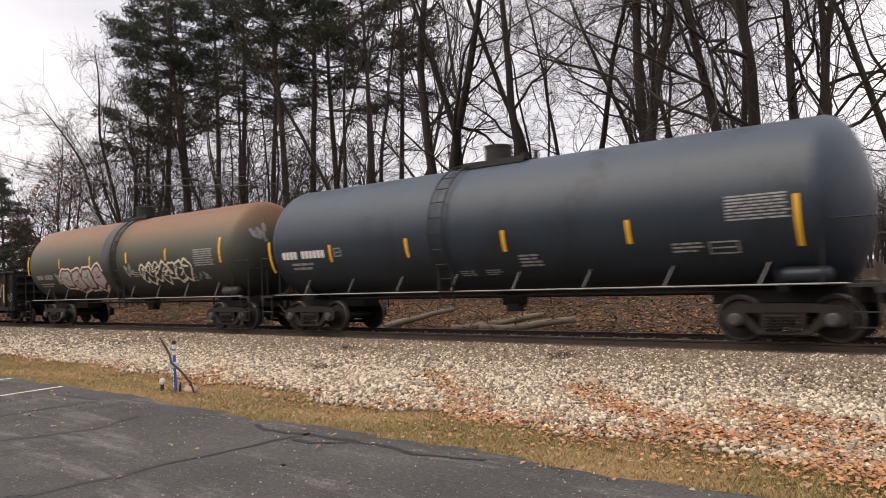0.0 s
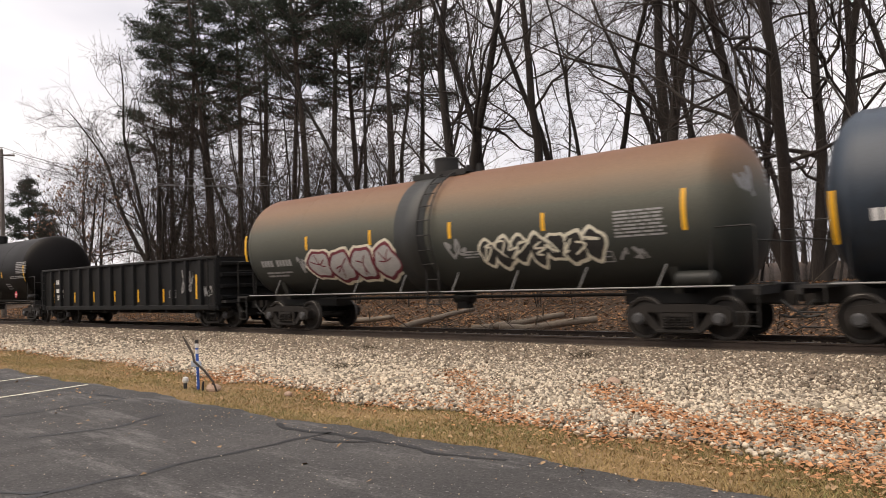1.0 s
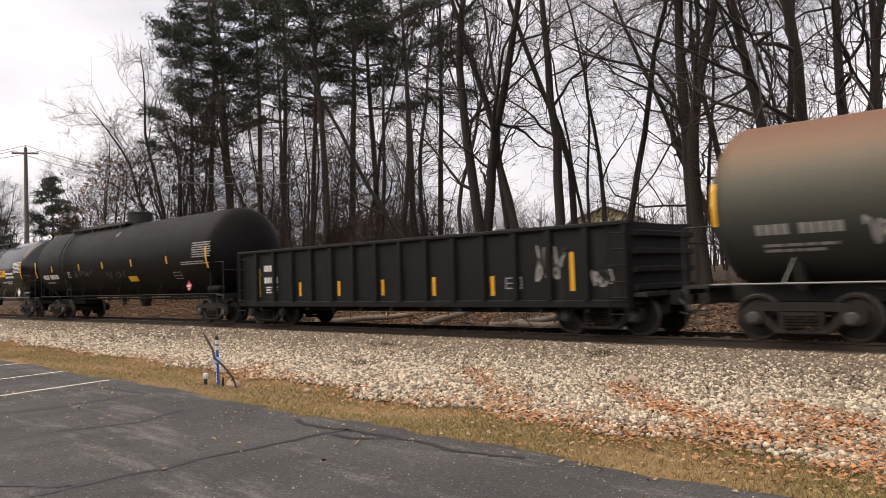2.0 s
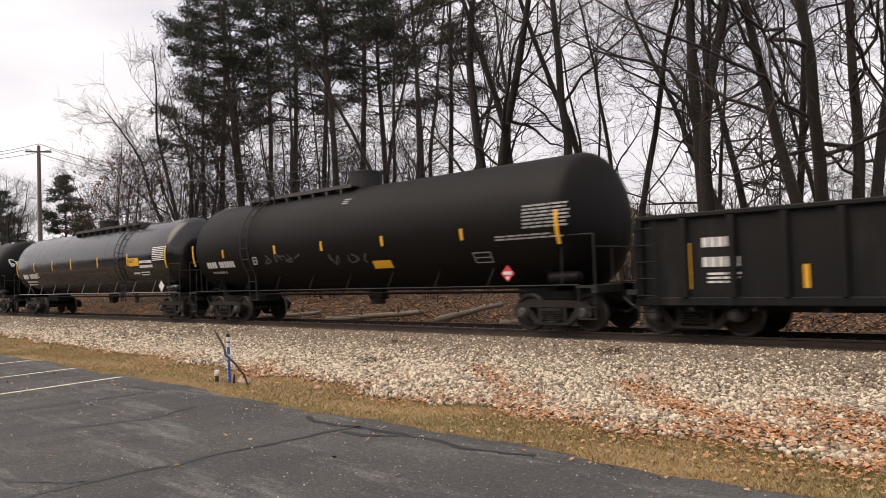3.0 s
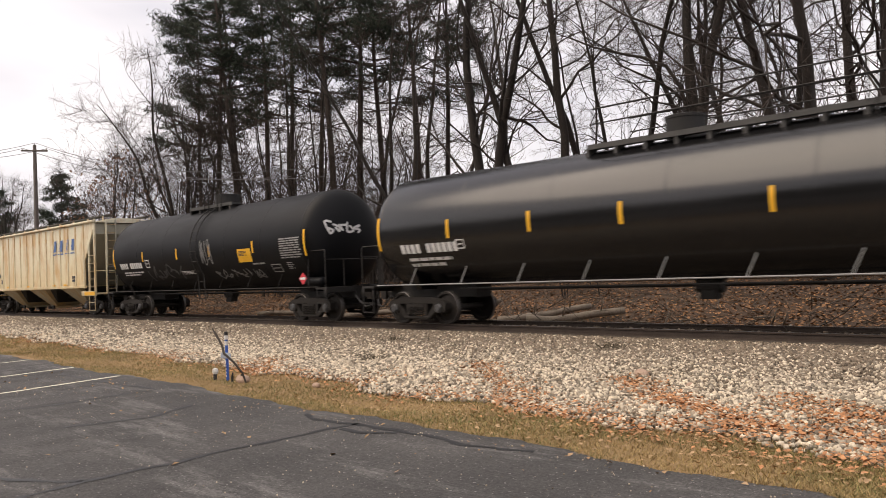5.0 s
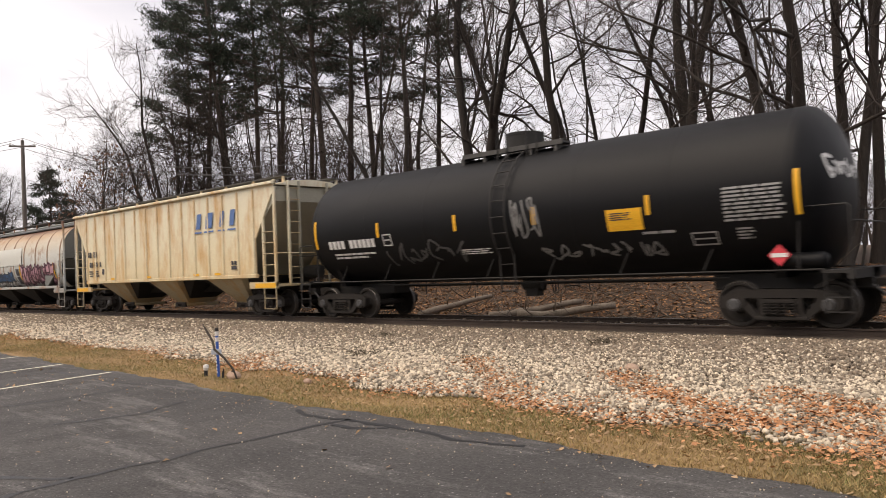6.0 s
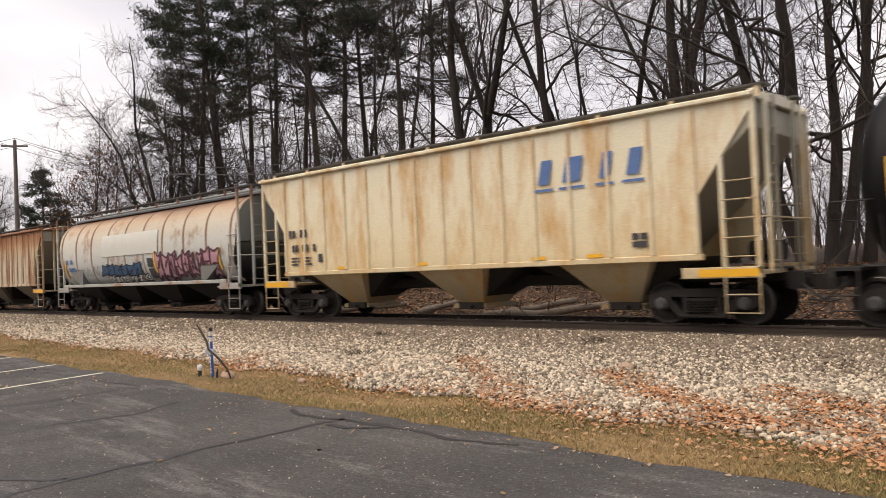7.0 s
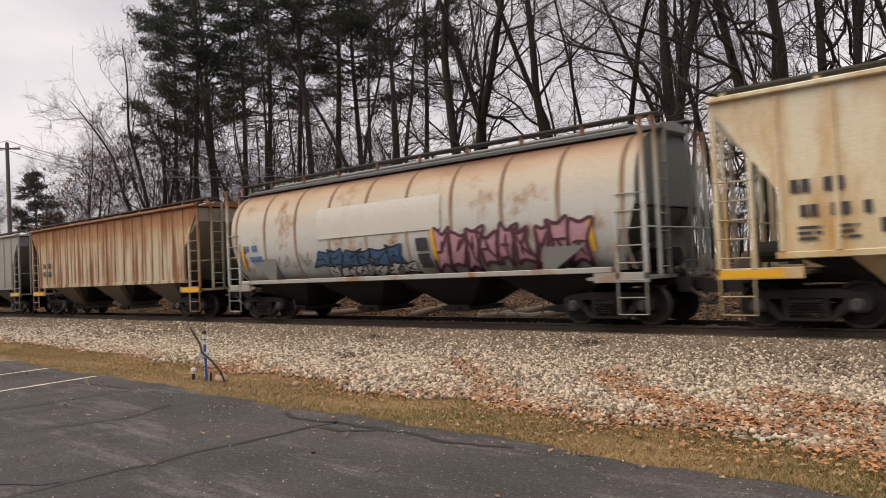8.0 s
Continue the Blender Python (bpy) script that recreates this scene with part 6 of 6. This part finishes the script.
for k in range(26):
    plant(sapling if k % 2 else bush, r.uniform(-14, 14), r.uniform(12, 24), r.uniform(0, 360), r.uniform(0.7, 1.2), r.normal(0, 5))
far = []
for k in range(420):
    x, y = r.uniform(-95, 12), r.uniform(22, 42)
    g = float(ground_z(np.array(x), np.array(y)))
    q, rad = limb(r, np.array([x, y, g - 0.3]), (r.normal(0, 0.08), 0, 1), r.uniform(6, 12) * (1 if x < -45 else 0.45), r.uniform(0.03, 0.08), 7, 0.07, 0.02, 0.15)
    far.append((q, rad, 4))
    for _ in range(16):
        j = r.integers(1, 6)
        e, re = limb(r, q[j], off(r, np.array([0, 0, 1.0]), r.uniform(0.4, 1.0)), r.uniform(1.0, 3.0), 0.022, 4, 0.16, 0.04, 0.3)
        far.append((e, re, 3))
for k in range(900):
    x, y = r.uniform(-230, 60), 40 + 110 * r.random()
    if x < -75 - 0.2 * y:
        y += 60
    g = float(ground_z(np.array(x), np.array(y)))
    h = r.uniform(4, 9)
    q, rad = limb(r, np.array([x, y, g - 0.3]), (r.normal(0, 0.05), 0, 1), h, r.uniform(0.05, 0.16), 6, 0.06, 0.02, 0.15)
    far.append((q, rad, 4))
    for _ in range(9):
        j = r.integers(1, 5)
        e, re = limb(r, q[j], off(r, np.array([0, 0, 1.0]), r.uniform(0.4, 0.9)), r.uniform(1.0, 3.2), 0.035, 4, 0.14, 0.05, 0.3)
        far.append((e, re, 3))
V, F = tubes(far)
house = thing("house", "pale yellow gabled house far behind the woods", "house", "", pose(-36.8, 46, 1.6, 0, 0, 38))
bm = bmesh.new()
prism(bm, [(-3.0, -0.6), (3.0, -0.6), (3.0, 4.7), (0, 5.85), (-3.0, 4.7)], "y", 0, 9)
wall = part("wall", bm, M["siding"], house, "pale yellow siding")
for sgn in (-1, 1):
    bm = bmesh.new()
    prism(bm, [(0, 5.88), (sgn * 3.4, 4.58), (sgn * 3.4, 4.72), (0, 6.03)][::sgn], "y", -0.35, 9.35)
    part("roof_slope", bm, M["shingle"], house, "grey shingled roof slope")
tagged(raw_mesh("far_woods", V, F, M["twig"], None, "distant leafless woods behind the track"), category="woods", kind="stuff")

# unseen belt added behind the lot: closes the place and darkens tank reflections
bx = np.arange(-260, 200, 1.5)
top = 15 + 2.5 * np.sin(bx * 0.21) + 2.0 * np.sin(bx * 0.57 + 1) + 1.5 * np.sin(bx * 1.7)
by = -62 + 3 * np.sin(bx * 0.11)
bv = np.concatenate([np.stack([bx, by, 0 * bx - 0.4], 1), np.stack([bx, by - 1.5, top * 0.6], 1), np.stack([bx, by - 4, top], 1)])
n = len(bx)
i = np.arange(n - 1)
tagged(raw_mesh("backdrop", bv, np.concatenate([np.stack([i + 1, i, i + n, i + n + 1], 1), np.stack([i + 1 + n, i + n, i + 2 * n, i + 2 * n + 1], 1)]), M["belt"], None, "unseen dark tree belt added for reflections in tanks"), kind="structure")
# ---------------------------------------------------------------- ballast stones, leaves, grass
# wedge of the plan that the camera takes in
def in_view(x, y):
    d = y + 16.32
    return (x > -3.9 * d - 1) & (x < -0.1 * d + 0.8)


def stones(name, x, y, size, mat, label, seed, floor=None):
    """Angular crushed stones bedded on the ballast."""
    r = np.random.default_rng(seed)
    n = len(x)
    cube = np.array([[a, b, c] for a in (-1, 1) for b in (-1, 1) for c in (-1, 1)], float)
    quads = np.array([[0, 1, 3, 2], [4, 6, 7, 5], [0, 4, 5, 1], [2, 3, 7, 6], [0, 2, 6, 4], [1, 5, 7, 3]])
    v = cube[None] * r.uniform(0.5, 1.0, (n, 8, 3)) * r.uniform(0.65, 1.25, (n, 1, 3))
    q = r.normal(0, 1, (n, 4))
    q /= np.linalg.norm(q, axis=1)[:, None]
    w, a, b, c = q.T
    R = np.stack([1 - 2 * (b * b + c * c), 2 * (a * b - c * w), 2 * (a * c + b * w), 2 * (a * b + c * w), 1 - 2 * (a * a + c * c), 2 * (b * c - a * w),
                  2 * (a * c - b * w), 2 * (b * c + a * w), 1 - 2 * (a * a + b * b)], -1).reshape(n, 3, 3)
    v = np.einsum("nij,nkj->nki", R, v) * size[:, None, None]
    z = (ground_z(x, y) + 0.02 if floor is None else floor) + size * r.uniform(0.15, 1.0, n)
    v += np.stack([x, y, z], 1)[:, None]
    f = (quads[None] + 8 * np.arange(n)[:, None, None]).reshape(-1, 4)
    return tagged(raw_mesh(name, v.reshape(-1, 3), f, mat, None, label), category="gravel", kind="stuff")


r = np.random.default_rng(21)
X, Y, S = [], [], []
for x0, x1, n, lo, hi in ((-9, 1, 56000, 0.014, 0.03), (-22, -9, 56000, 0.016, 0.034), (-70, -22, 54000, 0.023, 0.046)):
    x = r.uniform(x0, x1, n)
    y = turf_y(x) - 0.2 + (-1.45 - turf_y(x) + 0.2) * r.random(n)
    k = in_view(x, y) & (r.random(n) < np.clip((y - turf_y(x) + 0.35) / 0.8, 0.12, 1))
    X.append(x[k]), Y.append(y[k])
    S.append(r.uniform(lo, hi, n)[k] * (1 + 0.12 * (y[k] < -6.5)))
X, Y, S = np.concatenate(X), np.concatenate(Y), np.concatenate(S)
dark = r.random(len(X)) < np.clip(0.25 + 0.7 * (Y + 5.6) / 3.0, 0.1, 0.8)
stones("ballast_stones", X[~dark], Y[~dark], S[~dark], M["stone"], "pale angular crushed stone beside the track", 1)
stones("grimy_ballast_stones", X[dark], Y[dark], S[dark], M["stone_dark"], "brown-stained crushed stone close to the rails", 2)
x = r.uniform(-60, 6, 9000)

y = np.where(r.random(9000) < 0.6, r.uniform(-0.68, 0.68, 9000), r.uniform(0.85, 2.6, 9000))
stones("grimy_ballast_stones", x, y, r.uniform(0.025, 0.05, 9000), M["stone_dark"], "dark crushed stone between and behind the rails", 3)


x = -14 * r.random(800) ** 1.2 - 1.0
y = LOT_EDGE - 0.05 - 4.6 * r.random(800) ** 1.5
stones("lot_grit", x, y, r.uniform(0.003, 0.008, 800), M["stone"], "pale grit scattered over the asphalt", 4, LOT_Z)


def litter(name, x, y, size, lift, mat, label, seed, z=None):
    """Curled fallen leaves lying about: five-pointed blades bent along the middle."""
    r = np.random.default_rng(seed)
    n = len(x)
    a = r.uniform(0, math.tau, n)
    u = np.stack([np.cos(a), np.sin(a), r.normal(0, 0.25, n)], 1)
    s = np.stack([-np.sin(a), np.cos(a), r.normal(0, 0.25, n)], 1)
    curl = r.uniform(-0.1, 0.5, n)[:, None] * np.array([[0, 0, 1]])
    c = np.stack([x, y, (ground_z(x, y) if z is None else z) + lift + r.uniform(0, 0.02, n)], 1)
    L = size[:, None]
    pts = [c - u * L, c - u * L * 0.1 + s * L * 0.75 + curl * L, c + u * L + curl * L * 0.6, c - u * L * 0.1 - s * L * 0.75 + curl * L]
    V = np.stack(pts, 1).reshape(-1, 3)
    i = np.arange(n)[:, None] * 4
    F = np.concatenate([i + np.array([0, 1, 2]), i + np.array([0, 2, 3])])
    return tagged(raw_mesh(name, V, F, mat, None, label), category="leaves", kind="stuff")


n = 15000
x = -62 * r.random(n) ** 2.0 - 0.3
y = turf_y(x) + 0.1 + r.normal(0.0, 0.42, n)
drift = np.sin(x * 2.1 + y) * np.sin(x * 0.83 - 1.7 * y + 1) + r.normal(0, 0.3, n)
x, y = x[drift > -0.3], y[drift > -0.3]
gx_, gy_ = [], []
for ax, ay, bx, by, m in ((-9.2, -5.8, -6.5, -8.0, 900), (-6.0, -6.1, -4.2, -7.8, 1000), (-3.4, -6.6, -1.9, -8.7, 1100), (-2.6, -7.2, -0.9, -8.4, 900), (-4.6, -7.4, -2.6, -8.9, 1200), (-14, -7.0, -12.5, -8.6, 800)):
    t = r.random(m)
    gx_.append(ax + (bx - ax) * t + r.normal(0, 0.24, m)), gy_.append(ay + (by - ay) * t + r.normal(0, 0.2, m))
x, y = np.concatenate([x] + gx_), np.concatenate([y] + gy_)
k = in_view(x, y) & (y > edge_y(x) + 0.05)
x, y = x[k], y[k]
litter("fallen_leaves", x, y, r.uniform(0.014, 0.036, len(x)), 0.055, M["leaf"], "orange-brown fallen leaves drifted against the ballast", 5)
x = -55 * r.random(5000) ** 1.7 - 0.5
y = edge_y(x) + 0.02 + (turf_y(x) + 0.9 - edge_y(x)) * r.random(5000) ** 0.7
litter("fallen_leaves", x, y, r.uniform(0.013, 0.032, 5000), 0.03, M["leaf_pale"], "tan dry leaves scattered over the grass", 6)
x, y = r.uniform(-75, 6, 90000), 2.4 + 13 * r.random(90000) ** 1.3
k = in_view(x, y)
litter("leaf_litter", x[k], y[k], r.uniform(0.03, 0.075, k.sum()), 0.015, M["leaf_wood"], "brown leaf litter on the bank behind the track", 7)
x = r.uniform(-16, -1, 150)
y = LOT_EDGE - 0.1 - 4.5 * r.random(150) ** 2.2
litter("fallen_leaves", x, y, r.uniform(0.012, 0.035, 150), 0.004, M["leaf_pale"], "small dry leaves blown onto the asphalt", 8, np.full(150, LOT_Z))


def blades(name, x, y, h, mat, label, seed):
    """Short grass blades."""
    r = np.random.default_rng(seed)
    n = len(x)
    a = r.uniform(0, math.tau, n)
    c = np.stack([x, y, ground_z(x, y) + 0.005], 1)
    w = np.stack([np.cos(a), np.sin(a), 0 * a], 1) * r.uniform(0.003, 0.007, n)[:, None]
    tip = np.stack([r.normal(0, 0.6, n), r.normal(0, 0.6, n), r.uniform(0.4, 1.1, n)], 1) * h[:, None]
    V = np.stack([c - w, c + w, c + tip], 1).reshape(-1, 3)
    return tagged(raw_mesh(name, V, np.arange(n * 3).reshape(-1, 3), mat, None, label), category="grass", kind="stuff")


for name, mat, n, cut, label, sd in (("dry_grass", "grass", 150000, -9.0, "short straw-coloured grass along the asphalt", 9), ("green_grass", "grass_green", 100000, -0.1, "patches of green grass among the dry", 10)):
    x = -60 * r.random(n) ** 2.0 - 0.3
    y = edge_y(x) - 0.02 + (turf_y(x) + 0.25 - edge_y(x)) * r.random(n)
    patch = np.sin(x * 1.1 + 2 * np.sin(y * 1.7)) * np.sin(x * 0.37 + y * 2.3 + 1) + r.normal(0, 0.25, n)
    k = in_view(x, y) & (patch > cut)
    blades(name, x[k], y[k], r.uniform(0.02, 0.065, k.sum()) * (1 + np.clip(-x[k] - 12, 0, 30) * 0.02), M[mat], label, sd)

# fallen twigs and brush on the bank behind the track
brush = []
for k in range(620):
    bx_, by_ = r.uniform(-62, 5), 2.7 + 9.5 * r.random() ** 1.4
    bz_ = float(ground_z(np.array(bx_), np.array(by_)))
    a = r.uniform(0, math.tau)
    q, rad = limb(r, np.array([bx_, by_, bz_ + 0.03]), (math.cos(a), math.sin(a), r.uniform(0.0, 0.5)), r.uniform(0.5, 2.6), r.uniform(0.008, 0.026), 6, 0.16, 0.0, 0.3)
    brush.append((q, rad, 4))
    for _ in range(3):
        j = r.integers(1, 5)
        e, re = limb(r, q[j], off(r, unit(q[j + 1] - q[j]), r.uniform(0.4, 0.9)), r.uniform(0.2, 0.9), 0.009, 4, 0.16, 0.02, 0.4)
        brush.append((e, re, 3))
V, F = tubes(brush)
tagged(raw_mesh("fallen_twigs", V, F, M["brush"], None, "grey fallen twigs and brush over the leaf litter"), category="brushwood", kind="stuff")

# dark weed tufts on the ballast
for wx, wy in ((-13.82, -3.47), (-7.83, -3.36), (-11.6, -6.2)):
    bm = bmesh.new()
    rn = random.Random(int(wx * 10))
    for _ in range(46):
        a, l = rn.uniform(0, math.tau), rn.uniform(0.12, 0.34)
        p = Vector((wx + rn.gauss(0, 0.14), wy + rn.gauss(0, 0.14), float(ground_z(np.array(wx), np.array(wy))) + 0.02))
        tube(bm, [p, p + Vector((math.cos(a) * l * 0.6, math.sin(a) * l * 0.6, l * 0.45)), p + Vector((math.cos(a) * l, math.sin(a) * l, l * 0.5))], [0.006, 0.005, 0.002], 3)
    tagged(part("weed_tuft", bm, M["weed"], None, "withered dark weed tuft growing in the ballast"), category="weed")

# ---------------------------------------------------------------- things by the verge
PX, PY = -11.89, -9.3
pz = float(ground_z(np.array(PX), np.array(PY)))
post = thing("marker_post", "slim blue utility marker post with white fittings", "marker post", "", pose(PX, PY, pz, 0, -1.5, 0))
bm = bmesh.new()
tube(bm, [(0, 0, -0.2), (0, 0, 0.74)], 0.026, 10)
part("post", bm, M["blue_paint"], post)
for z, w in ((0.76, 0.035), (0.66, 0.03)):
    bm = bmesh.new()
    tube(bm, [(0, 0, z - 0.035), (0, 0, z + 0.035)], w, 10)
    part("collar", bm, M["white_plastic"], post, "white collar")
bm = bmesh.new()
tube(bm, [(0, 0, 0.8), (0, 0, 0.86)], 0.03, 10)
part("cap", bm, M["black_plastic"], post, "black cap")
bm = bmesh.new()
box(bm, -0.13, 0.17, -0.045, -0.025, 0.4, 0.5, 0.008)
part("tag_plate", bm, M["tag"], post, "pale blue-grey plate with unreadable print")
for k in range(5):
    bm = bmesh.new()
    box(bm, -0.012, 0.012, -0.029, -0.0255, 0.08 + k * 0.06, 0.11 + k * 0.06)
    part("print", bm, M["white_plastic"], post, "white printed bar")
stake = thing("valve_stake", "short black stake with a white cap in the grass", "stake", "", pose(-12.05, -9.45, float(ground_z(np.array(-12.05), np.array(-9.45)))))
bm = bmesh.new()
tube(bm, [(0, 0, -0.1), (0, 0, 0.13)], [0.035, 0.03], 10)
part("shaft", bm, M["black_plastic"], stake)
bm = bmesh.new()
tube(bm, [(0, 0, 0.13), (0.01, 0, 0.17), (0.01, 0, 0.21), (0.01, 0, 0.225)], [0.045, 0.052, 0.045, 0.015], 10)
part("cap", bm, M["white_plastic"], stake, "white rounded cap")
stake2 = thing("valve_stake", "small dark stake beside the blue post", "stake", "", pose(-11.72, -9.32, float(ground_z(np.array(-11.72), np.array(-9.32)))))
bm = bmesh.new()
tube(bm, [(0, 0, -0.1), (0.01, 0, 0.1), (0.03, 0, 0.17)], [0.022, 0.02, 0.012], 8)
part("shaft", bm, M["black_plastic"], stake2)
bm = bmesh.new()
tube(bm, [(-12.5, -9.22, 0.6), (-12.35, -9.24, 0.5), (-12.1, -9.27, 0.32), (-11.9, -9.36, 0.2), (-11.62, -9.34, 0.06), (-11.42, -9.3, -0.12), (-11.35, -9.28, -0.28)], [0.012, 0.02, 0.022, 0.021, 0.019, 0.016, 0.014], 8)
tube(bm, [(-11.42, -9.3, -0.14), (-11.6, -9.24, -0.2), (-11.72, -9.2, -0.27)], [0.016, 0.012, 0.008], 6)
tagged(part("fallen_branch", bm, M["stick"], None, "crooked bare branch leaning on the blue post"), category="branch")
bm = bmesh.new()
bmesh.ops.create_icosphere(bm, subdivisions=2, radius=0.11)
for v in bm.verts:
    v.co = Vector((v.co.x * 1.25, v.co.y, v.co.z * 0.75)) * (1 + 0.25 * noise.noise(v.co * 9)) + Vector((-11.5, -9.25, -0.24))
tagged(part("rock", bm, M["rock"], None, "tan rock lying in the grass by the post"), category="rock")
for k, (x, y, s) in enumerate(((-5.9, -5.75, 0.10), (-9.9, -8.9, 0.07), (-4.9, -6.2, 0.06))):
    bm = bmesh.new()
    bmesh.ops.create_icosphere(bm, subdivisions=2, radius=s)
    for v in bm.verts:
        v.co = Vector((v.co.x * 1.2, v.co.y, v.co.z * 0.8)) * (1 + 0.3 * noise.noise(v.co * 9 + Vector((k, 0, 0)))) + Vector((x, y, float(ground_z(np.array(x), np.array(y))) + s * 0.6))
    tagged(part("rock", bm, M["rock"], None, "reddish rock lying on the pale ballast"), category="rock")

# fallen logs on the bank
for k, (a, b, ra, rb) in enumerate((((-15.3, 3.7), (-12.9, 5.9), 0.15, 0.11), ((-16.6, 3.9), (-14.8, 6.9), 0.13, 0.1), ((-20.3, 4.2), (-20.0, 8.2), 0.13, 0.09), ((-7.5, 3.0), (-7.2, 4.6), 0.05, 0.04), ((-27.0, 4.5), (-22.5, 6.0), 0.14, 0.1), ((-33, 5.0), (-29.0, 5.6), 0.12, 0.09))):
    bm = bmesh.new()
    pts, m = [], 9
    rn = random.Random(k)
    for i in range(m):
        t = i / (m - 1)
        x, y = a[0] + (b[0] - a[0]) * t, a[1] + (b[1] - a[1]) * t
        pts.append((x + rn.uniform(-0.04, 0.04), y, float(ground_z(np.array(x), np.array(y))) + ra * 0.8 + 0.05 + 0.08 * t))
    tube(bm, pts, [ra + (rb - ra) * i / (m - 1) for i in range(m)], 12)
    for i in (3, 6):
        p = Vector(pts[i])
        tube(bm, [p, p + Vector((0.15, -0.1, 0.3)), p + Vector((0.22, -0.12, 0.5))], [0.035, 0.025, 0.012], 6)
    tagged(part("fallen_log", bm, M["dead_wood"], None, "weathered grey fallen log with broken stubs", True), category="log", group="fallen logs")

# ---------------------------------------------------------------- utility pole and wires
pole = thing("utility_pole", "weathered wooden utility pole with a crossarm", "utility pole", "", pose(-65.0, 5.5, 0, 0, -0.6, 0))
bm = bmesh.new()
tube(bm, [(0, 0, -0.6), (0, 0, 6), (0, 0, 12.9)], [0.2, 0.17, 0.13], 12)
part("pole_shaft", bm, M["pole_wood"], pole)
bm = bmesh.new()
box(bm, -0.95, 0.95, -0.17, -0.05, 12.35, 12.48, 0.01)
arm = part("crossarm", bm, M["pole_wood"], pole)
arm.matrix_basis = pose(0, 0, 0, 0, 0, 62)
for k, dx in enumerate((-0.85, 0.85, 0.0)):
    bm = bmesh.new()
    z = 12.48 if dx else 12.9
    tube(bm, [(dx, -0.11 if dx else 0, z), (dx, -0.11 if dx else 0, z + 0.06), (dx, -0.11 if dx else 0, z + 0.1), (dx, -0.11 if dx else 0, z + 0.16)], [0.03, 0.06, 0.04, 0.05], 10)
    part("insulator", bm, M["white_plastic"], arm, "pale insulator")
for k, (dx, z) in enumerate(((-0.4, 12.6), (0.4, 12.6), (0.0, 13.05))):
    bm = bmesh.new()
    for side_, end in ((0, (-105.0 + dx, 3.0 + dx * 2, z + 5.2)), (1, (-34.0 + dx, 9.0 + dx * 2, z - 5.6))):
        a, b = Vector((-65.0 + dx, 5.5 + dx * 1.9, z)), Vector(end)
        tube(bm, [a.lerp(b, t) - Vector((0, 0, 1.0 * 4 * t * (1 - t))) for t in np.linspace(0, 1, 15)], 0.02, 4)
    tagged(part("power_line", bm, M["wire"], None, "thin dark power line strung from the pole"), category="cable", group="power lines")
motions()
